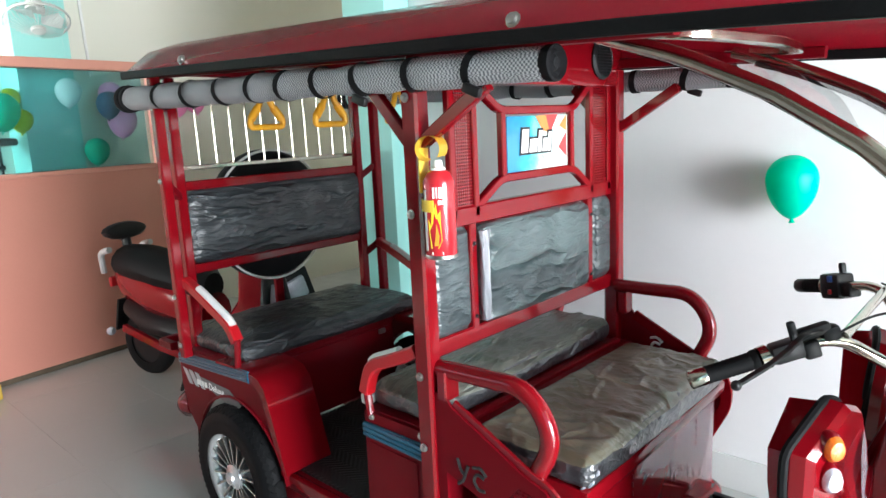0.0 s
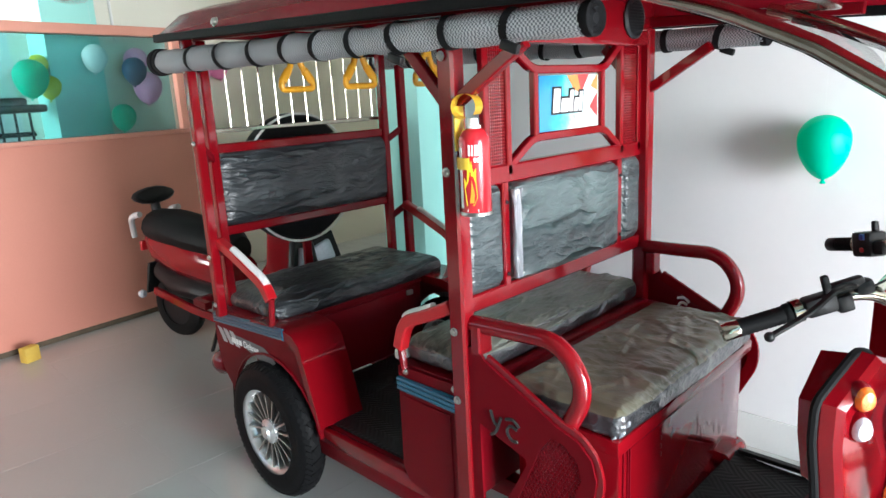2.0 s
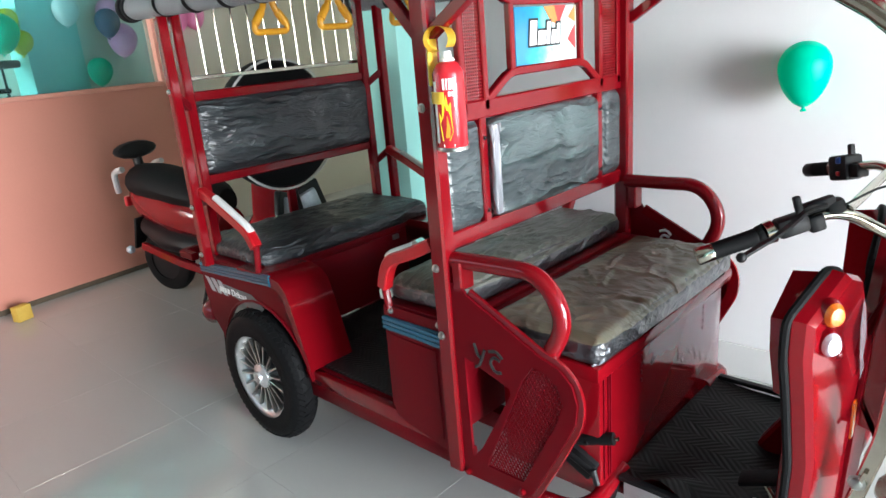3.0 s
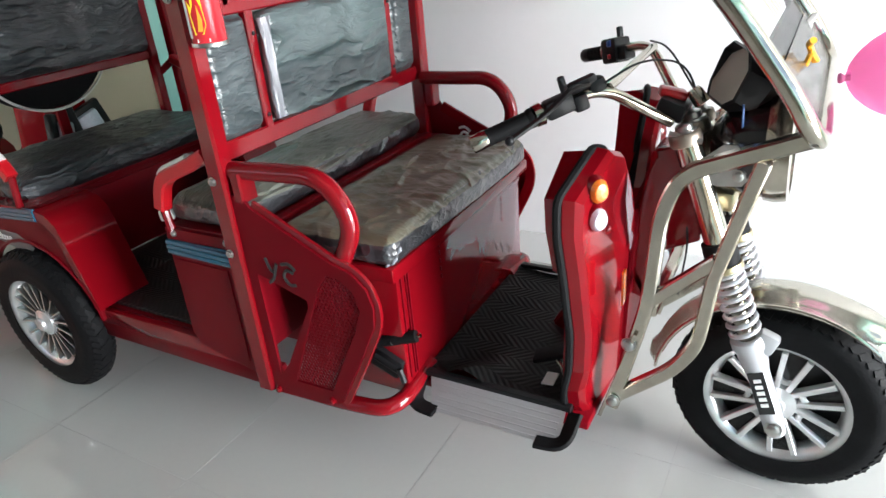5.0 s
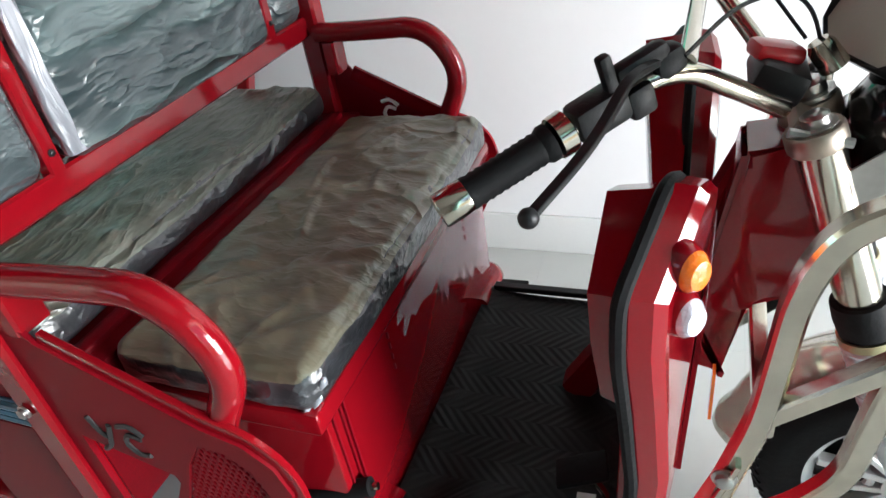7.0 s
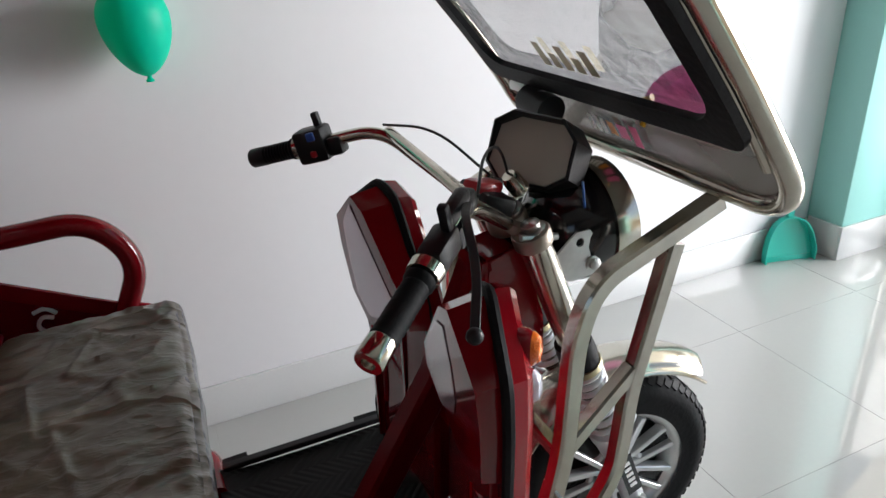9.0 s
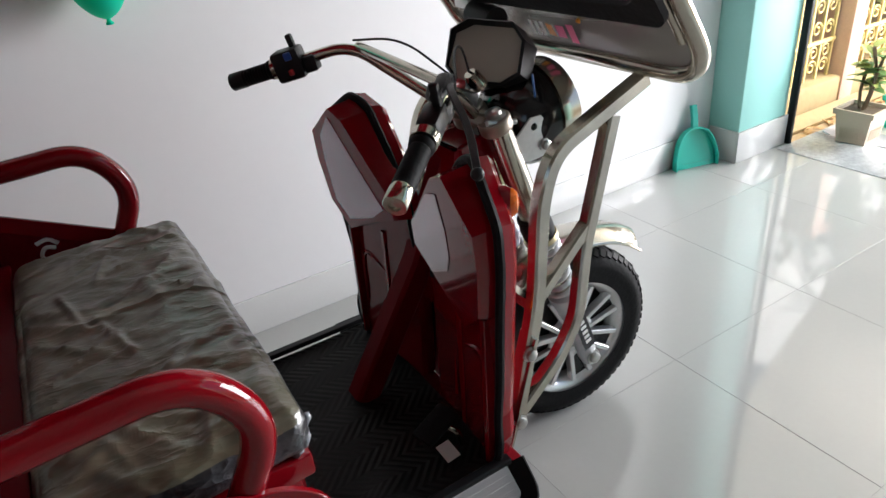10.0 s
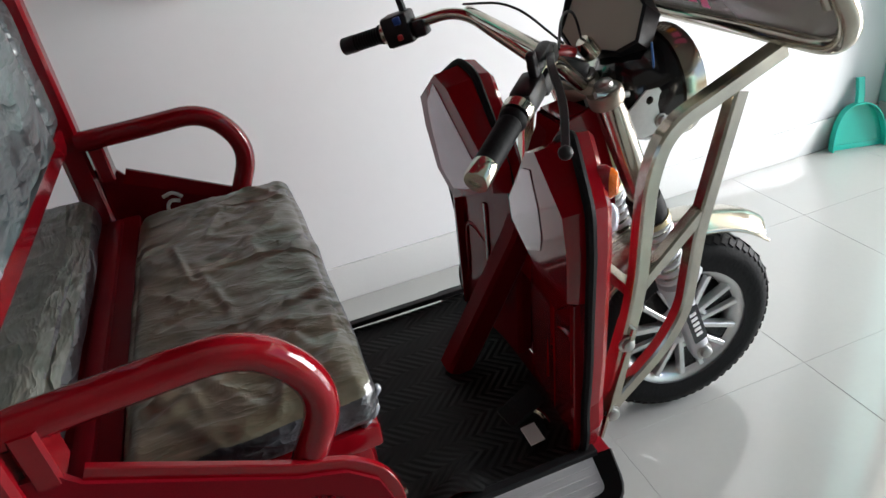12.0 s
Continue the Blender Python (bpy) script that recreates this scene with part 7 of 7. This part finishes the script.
loft(bm, [oval(0.90, 0.94, 1.06, 0.06), oval(0.98, 0.88, 1.06, 0.12), oval(1.05, 0.90, 1.0, 0.07)])
spart("headlamp_cowl", bm, RED)
bm = bmesh.new()
rows = []
for i in range(13):
    a = radians(150 - i * 10)
    rows.append([bm.verts.new((1.15 + 0.245 * math.cos(a), y, 0.215 + 0.245 * math.sin(a))) for y in (-0.06, 0, 0.06)])
for a, b in zip(rows, rows[1:]):
    for j in range(2):
        bm.faces.new((a[j], a[j + 1], b[j + 1], b[j]))
bmesh.ops.solidify(bm, geom=bm.faces[:], thickness=0.006)
spart("front_mudguard", bm, RED)
for y in SIDES:
    bm = bmesh.new()
    tube(bm, [(0.35, y * 0.1, 0.22), (0.30, y * 0.16, 0.0)], 0.012, 8)
    spart("stand_leg", bm, PLASTIC)

# ---- dustpan leaning on the wall by the pillar ----
pan = thing("dustpan", (2.303, 0.827, FL), "turquoise plastic dustpan leaning against the wall", "dustpan")
DP = pose(2.303, 0.827, FL, 0, 0, -16) @ pose(0, 0, 0, -12, 0, 0) @ Matrix.Scale(0.86, 4)
shape = [(-0.125, 0.0), (0.125, 0.0), (0.128, 0.05), (0.11, 0.13), (0.075, 0.19), (0.03, 0.215), (-0.03, 0.215), (-0.075, 0.19), (-0.11, 0.13), (-0.128, 0.05)]
bm = bmesh.new()
plate(bm, shape, lambda u, v, w: DP @ Vector((u, -w, v)), 0.004)
base = part("tray", bm, GREEN_PL, pan)
bm = bmesh.new()
tube(bm, rounded([DP @ Vector((u, -0.012 - 0.01 * (v > 0.02), v)) for u, v in shape[1:] + shape[:1]], 0.03, 3), 0.006, flat=(0.006, 0.034), up=DP.to_3x3() @ Vector((0, 1, 0)))
part("tray_rim", bm, GREEN_PL, pan)
bm = bmesh.new()
cube(bm, DP @ Vector((0, -0.006, 0.012)), (0.25, 0.006, 0.026), DP.to_3x3().to_4x4(), 0.002)
part("tray_lip", bm, GREEN_PL, pan)
bm = bmesh.new()
tube(bm, [DP @ Vector((0, -0.015, 0.205)), DP @ Vector((0, -0.02, 0.26)), DP @ Vector((0, -0.014, 0.335))], 0.012, flat=(0.03, 0.02), up=DP.to_3x3() @ Vector((0, 1, 0)))
part("handle", bm, GREEN_PL, pan)

# ---- outside: threshold, yard, wall with grille, pots ----
bm = bmesh.new()
bm.faces.new([bm.verts.new(p) for p in ((-300, -300, -0.21), (300, -300, -0.21), (300, 300, -0.21), (-300, 300, -0.21))])
tagged(part("ground", bm, YARD, None), "dry bare earth of the yard, reaching to the horizon", "ground", "", "structure")
room_box("threshold", (0.84, 1.16), (-4.3, -0.19), (-0.15, FL + 0.003), material("speckled_granite", (0.48, 0.49, 0.51), 0.2, vary=0.3, scale=16, fine=0.35, fine_scale=60), label="grey speckled granite threshold", category="threshold", bevel=0.003)
pave = room_box("patio", (1.16, 3.6), (-4.6, -0.175), (-0.2, FL - 0.012), GROUT, label="pale patio of hexagonal grey and white tiles", category="patio", bevel=0)
HEXA = [material("hex_white", (0.66, 0.64, 0.61), 0.35, vary=0.06, scale=8, fine=0.05), material("hex_grey", (0.42, 0.42, 0.45), 0.35, vary=0.08, scale=8, fine=0.05), material("hex_dark", (0.28, 0.29, 0.32), 0.35, vary=0.08, scale=8, fine=0.05)]
hexes = []
for mt in HEXA:
    bm = bmesh.new()
    lathe(bm, [(0, 0.0), (0.097, 0.0), (0.097, 0.007), (0.095, 0.009), (0, 0.009)], (0, 0, 0), (0, 0, 1), 6)
    me = bpy.data.meshes.new("hex_tile")
    bm.to_mesh(me)
    bm.free()
    me.materials.append(mt)
    hexes.append(me)
count = 0
for i in range(12):
    for j in range(16):
        u, v = 1.26 + i * 0.148, -0.28 - j * 0.171 - (i % 2) * 0.0855
        if u < 3.5 and v > -2.6 and count < 290:
            ob = new("hex_tile", hexes[random.choice((0, 0, 0, 1, 1, 2))])
            ob.parent = pave
            ob.matrix_basis = ROOM @ pose(u, v, FL - 0.012, 0, 0, 0)
            count += 1

yard_wall = thing("yard_wall", (4.6, 1.25, -0.21), "low ochre plastered yard wall with yellow iron grille", "wall")
W = pose(2.86, 1.15, 0)
bm = bmesh.new()
cube(bm, (3.4, 0.10, -0.093), (6.8, 0.20, 0.234), None, 0.02)
cube(bm, (3.4, -0.02, -0.19), (6.8, 0.10, 0.10), pose(0, 0, 0, 35, 0, 0), 0.02)
bm.transform(W)
part("wall_base", bm, YARD_WALL, yard_wall, "stained ochre plaster base")
for x in (1.24, 3.2, 5.2):
    bm = bmesh.new()
    cube(bm, (x, 0.10, 0.453), (0.14, 0.226, 1.32), None, 0.012)
    cube(bm, (x, 0.10, 1.13), (0.24, 0.28, 0.05), None, 0.01)
    bm.transform(W)
    part("pier", bm, BRICK_PIER, yard_wall, "faded terracotta pier")
for x0, n in ((0.06, 10), (1.4, 15), (3.36, 15)):
    for z in (0.245, 0.56):
        bm = bmesh.new()
        tube(bm, [(x0 - 0.06, 0.08, z), (x0 + (n - 1) * 0.12 + 0.02, 0.08, z)], 0.008, flat=(0.022, 0.022))
        bm.transform(W)
        part("grille_rail", bm, YELLOW_IRON, yard_wall)
    for k in range(n):
        x = x0 + k * 0.12
        bm = bmesh.new()
        tube(bm, [(x, 0.08, 0.02), (x, 0.08, 0.64 + 0.07 * (k % 2))], 0.006, flat=(0.018, 0.018))
        bm.transform(W)
        part("grille_bar", bm, YELLOW_IRON, yard_wall)
        if k < n - 1:
            bm = bmesh.new()
            for cz, turn in ((0.10, 1), (0.185, -1), (0.325, 1), (0.45, -1)):
                pts = [(x + 0.06 + (0.045 - a * 0.0014) * math.cos(a * 0.36) * turn, 0.08, cz + (0.045 - a * 0.0014) * math.sin(a * 0.36)) for a in range(24)]
                tube(bm, pts, 0.0065, 6)
            bm.transform(W)
            part("scroll", bm, YELLOW_IRON, yard_wall)


def leaf(bm, base, d, up, length, width):
    """One leaf blade, folded along its midrib and drooping."""
    d, up = Vector(d).normalized(), Vector(up)
    side = d.cross(up).normalized()
    up = side.cross(d).normalized()
    mid, l, r = [], [], []
    for k in range(5):
        t = k / 4
        w = width * math.sin(math.pi * min(0.97, t * 0.9 + 0.06)) ** 0.8
        c = base + d * (length * t) - up * (length * 0.22 * t * t)
        mid.append(bm.verts.new(c))
        l.append(bm.verts.new(c + side * w + up * w * 0.35))
        r.append(bm.verts.new(c - side * w + up * w * 0.35))
    for k in range(4):
        bm.faces.new((mid[k], mid[k + 1], l[k + 1], l[k]))
        bm.faces.new((mid[k + 1], mid[k], r[k], r[k + 1]))


def potted_plant(at, size, pot_mat, label, leaves, height, seed):
    rnd = random.Random(seed)
    x, y, z = at
    t = thing("potted_plant", at, label, "plant", "potted plants")
    a, b = size * 0.38, size * 0.5
    bm = bmesh.new()
    loft(bm, [[Vector((x + sx * k, y + sy * k, z + h)) for sx, sy in ((-1, -1), (1, -1), (1, 1), (-1, 1))] for k, h in
              ((a, 0.0), (b * 0.94, size * 0.82), (b * 1.06, size * 0.83), (b * 1.08, size * 0.98), (b * 0.95, size * 0.98), (b * 0.9, size * 0.85))])
    bm.transform(Matrix.Translation(at) @ pose(0, 0, 0, 0, 0, 3) @ Matrix.Translation(-Vector(at)))
    pot = part("pot", bm, pot_mat, t, "square tapered plastic pot")
    bm = bmesh.new()
    for k in range(-5, 6):
        for sx in (-1, 1):
            cube(bm, (x + k * size * 0.06, y + sx * a * 1.14, z + size * 0.42), (size * 0.02, size * 0.01, size * 0.5))
            cube(bm, (x + sx * a * 1.14, y + k * size * 0.06, z + size * 0.42), (size * 0.01, size * 0.02, size * 0.5))
    bm.transform(Matrix.Translation(at) @ pose(0, 0, 0, 0, 0, 3) @ Matrix.Translation(-Vector(at)))
    part("pot_ribs", bm, pot_mat, pot)
    bm = bmesh.new()
    cube(bm, (x, y, z + size * 0.84), (b * 1.75, b * 1.75, 0.02), pose(0, 0, 0, 0, 0, 3))
    part("soil", bm, SOIL, pot)
    stems = []
    for k in range(3):
        bm = bmesh.new()
        tip = Vector((x + rnd.uniform(-0.05, 0.05), y + rnd.uniform(-0.07, 0.05), z + size + height * (0.62, 0.95, 0.78)[k]))
        root = Vector((x + rnd.uniform(-0.03, 0.03), y + rnd.uniform(-0.03, 0.03), z + size * 0.84))
        line = [root, root.lerp(tip, 0.5) + Vector((rnd.uniform(-0.03, 0.03), rnd.uniform(-0.03, 0.03), 0)), tip]
        tube(bm, rounded(line, 0.1), 0.0085, 6)
        part("stem", bm, BARK, t)
        stems.append((root, tip))
    for k in range(leaves):
        root, tip = stems[k % 3]
        f = rnd.uniform(0.42, 1.02)
        an = rnd.uniform(0, 2 * math.pi)
        bm = bmesh.new()
        leaf(bm, root.lerp(tip, f), (math.cos(an), math.sin(an), rnd.uniform(-0.1, 0.9)), (0, 0, 1), rnd.uniform(0.07, 0.115), rnd.uniform(0.018, 0.027))
        part("leaf", bm, LEAF_L if rnd.random() < 0.45 else LEAF, t)


potted_plant((3.08, 0.515, FL - 0.003), 0.172, PLANT_POT, "green leafy shrub in a square beige plastic pot", 38, 0.30, 5)
potted_plant((3.40, 0.46, FL - 0.003), 0.17, GREEN_PL, "green leafy shrub in a turquoise pot", 44, 0.28, 9)
bm = bmesh.new()
rnd = random.Random(4)
for k in range(500):
    u, v = rnd.uniform(0.0, 4.2), rnd.uniform(-0.42, -0.03)
    base = W @ Vector((u, v, -0.195))
    leaf(bm, base, (rnd.uniform(-1, 1), rnd.uniform(-1, 1), 0.15), (0, 0, 1), 0.07, 0.016)
tagged(part("fallen_leaves", bm, material("dry_leaf", (0.42, 0.27, 0.12), 0.8, vary=0.4, scale=12), None), "dry fallen leaves along the yard wall", "leaves", "", "stuff")
# pale boundary wall across the lane
lane = thing("lane_wall", (8.5, 3.6, -0.21), "pale plastered boundary wall across the lane", "wall")
bm = bmesh.new()
cube(bm, (8.5, 3.6, 0.72), (13.0, 0.22, 1.86), None, 0.02)
part("wall", bm, PALE_HOUSE, lane)
bm = bmesh.new()
cube(bm, (8.5, 3.6, 1.68), (13.1, 0.32, 0.08), None, 0.015)
part("coping", bm, PALE_HOUSE, lane)
for k in range(7):
    bm = bmesh.new()
    cube(bm, (2.6 + k * 2.0, 3.47, 0.70), (0.3, 0.08, 1.80), None, 0.012)
    part("buttress", bm, PALE_HOUSE, lane)

# unseen slab added over the patio; the floor mirrors its askew side edge
bm = bmesh.new()
plate(bm, [(2.848, -0.5), (8.4, -0.5), (8.4, 2.55), (2.848, 1.03)], lambda u, v, w: Vector((u, v, 2.66 + w)), 0.12)
tagged(part("reflection_slab", bm, PALE_HOUSE, None), "unseen pale slab added over the patio for the floor's reflection", "porch roof", "", "structure")

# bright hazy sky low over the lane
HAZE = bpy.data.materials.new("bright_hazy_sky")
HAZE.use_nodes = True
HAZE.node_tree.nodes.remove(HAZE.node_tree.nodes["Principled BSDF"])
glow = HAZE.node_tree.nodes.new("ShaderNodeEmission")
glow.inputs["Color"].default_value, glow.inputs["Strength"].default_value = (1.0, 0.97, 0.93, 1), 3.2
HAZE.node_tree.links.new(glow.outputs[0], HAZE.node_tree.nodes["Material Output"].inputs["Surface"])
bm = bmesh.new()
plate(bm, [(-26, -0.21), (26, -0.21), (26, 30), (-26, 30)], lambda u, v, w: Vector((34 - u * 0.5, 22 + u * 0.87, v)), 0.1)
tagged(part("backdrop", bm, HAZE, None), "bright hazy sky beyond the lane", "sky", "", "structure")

# tree beyond the yard wall
tree = thing("tree", (8.2, 2.9, -0.21), "leafy tree beyond the yard wall", "tree")
bm = bmesh.new()
tube(bm, [(8.2, 2.9, -0.21), (8.15, 2.95, 1.2), (8.3, 2.9, 2.4), (8.25, 2.95, 3.6)], 0.07, 10)
part("trunk", bm, BARK, tree)
trnd = random.Random(12)
crown = bmesh.new()
for k in range(14):
    a = k * 2.4
    foot, tip = Vector((8.2, 2.92, 1.3 + k * 0.15)), Vector((8.2 + 1.5 * math.cos(a) * trnd.uniform(0.5, 1), 2.9 + 0.95 * math.sin(a) * trnd.uniform(0.4, 1), 2.0 + k * 0.16 + trnd.uniform(0, 0.6)))
    bm = bmesh.new()
    tube(bm, [foot, foot.lerp(tip, 0.5) + Vector((0, 0, 0.1)), tip], 0.018, 6)
    part("limb", bm, BARK, tree)
    for q in range(70):
        base = foot.lerp(tip, trnd.uniform(0.45, 1.05)) + Vector((trnd.gauss(0, 0.2), trnd.gauss(0, 0.2), trnd.gauss(0, 0.16)))
        b2 = trnd.uniform(0, 6.28)
        leaf(crown, base, (math.cos(b2), math.sin(b2), trnd.uniform(-0.6, 0.5)), (0, 0, 1), 0.15, 0.035)
tagged(part("crown", crown, LEAF, tree), kind="stuff")

# shrub behind the grille
bush = thing("shrub", (5.3, 1.85, -0.21), "leafy shrub behind the yard wall", "shrub")
bm = bmesh.new()
for k in range(7):
    a = k * 0.9
    tube(bm, [(5.3, 1.85, -0.21), (5.3 + 0.35 * math.cos(a), 1.85 + 0.3 * math.sin(a), 0.9 + 0.1 * (k % 3))], 0.012, 6)
part("branches", bm, BARK, bush)
bm = bmesh.new()
for k in range(700):
    a, f = rnd.uniform(0, 6.28), rnd.uniform(0.25, 1.1)
    b0 = Vector((5.3 + 0.5 * f * math.cos(a) * rnd.uniform(0.4, 1), 1.85 + 0.4 * f * math.sin(a), -0.1 + 1.1 * f + rnd.uniform(-0.15, 0.15)))
    leaf(bm, b0, (math.cos(a), math.sin(a), rnd.uniform(-0.3, 0.8)), (0, 0, 1), 0.09, 0.025)
tagged(part("foliage", bm, LEAF_L, bush), kind="stuff")

# ---- floor tiles, each a slab of its own on the bed ----
TILE = 0.58
bm = bmesh.new()
cube(bm, (0, 0, -0.004), (TILE - 0.0012, TILE - 0.0012, 0.008), None, 0.0004)
tile_me = bpy.data.meshes.new("tile")
bm.to_mesh(tile_me)
bm.free()
tile_me.materials.append(FLOOR)
o = ROOM.inverted() @ Vector((1.146, -0.066, 0))
iu0, iv0 = math.floor((-6.5 - o.x) / TILE), math.floor((-5.3 - o.y) / TILE)
for i in range(iu0, iu0 + 15):
    for j in range(iv0, iv0 + 12):
        u, v = o.x + (i + 0.5) * TILE, o.y + (j + 0.5) * TILE
        if -6.45 < u < 1.05 and -5.2 < v < 0.30:
            su = min(u + TILE / 2, 0.838) - (u - TILE / 2)
            sv = min(v + TILE / 2, 0.0) - (v - TILE / 2)
            if su > 0.05 and sv > 0.05:
                ob = new("tile", tile_me)
                ob.parent = floor
                ob.matrix_basis = ROOM @ Matrix.Translation((u - TILE / 2 + su / 2, v - TILE / 2 + sv / 2, FL + random.uniform(-0.0002, 0.0002))) @ Matrix.Diagonal((su / TILE, sv / TILE, 1, 1))
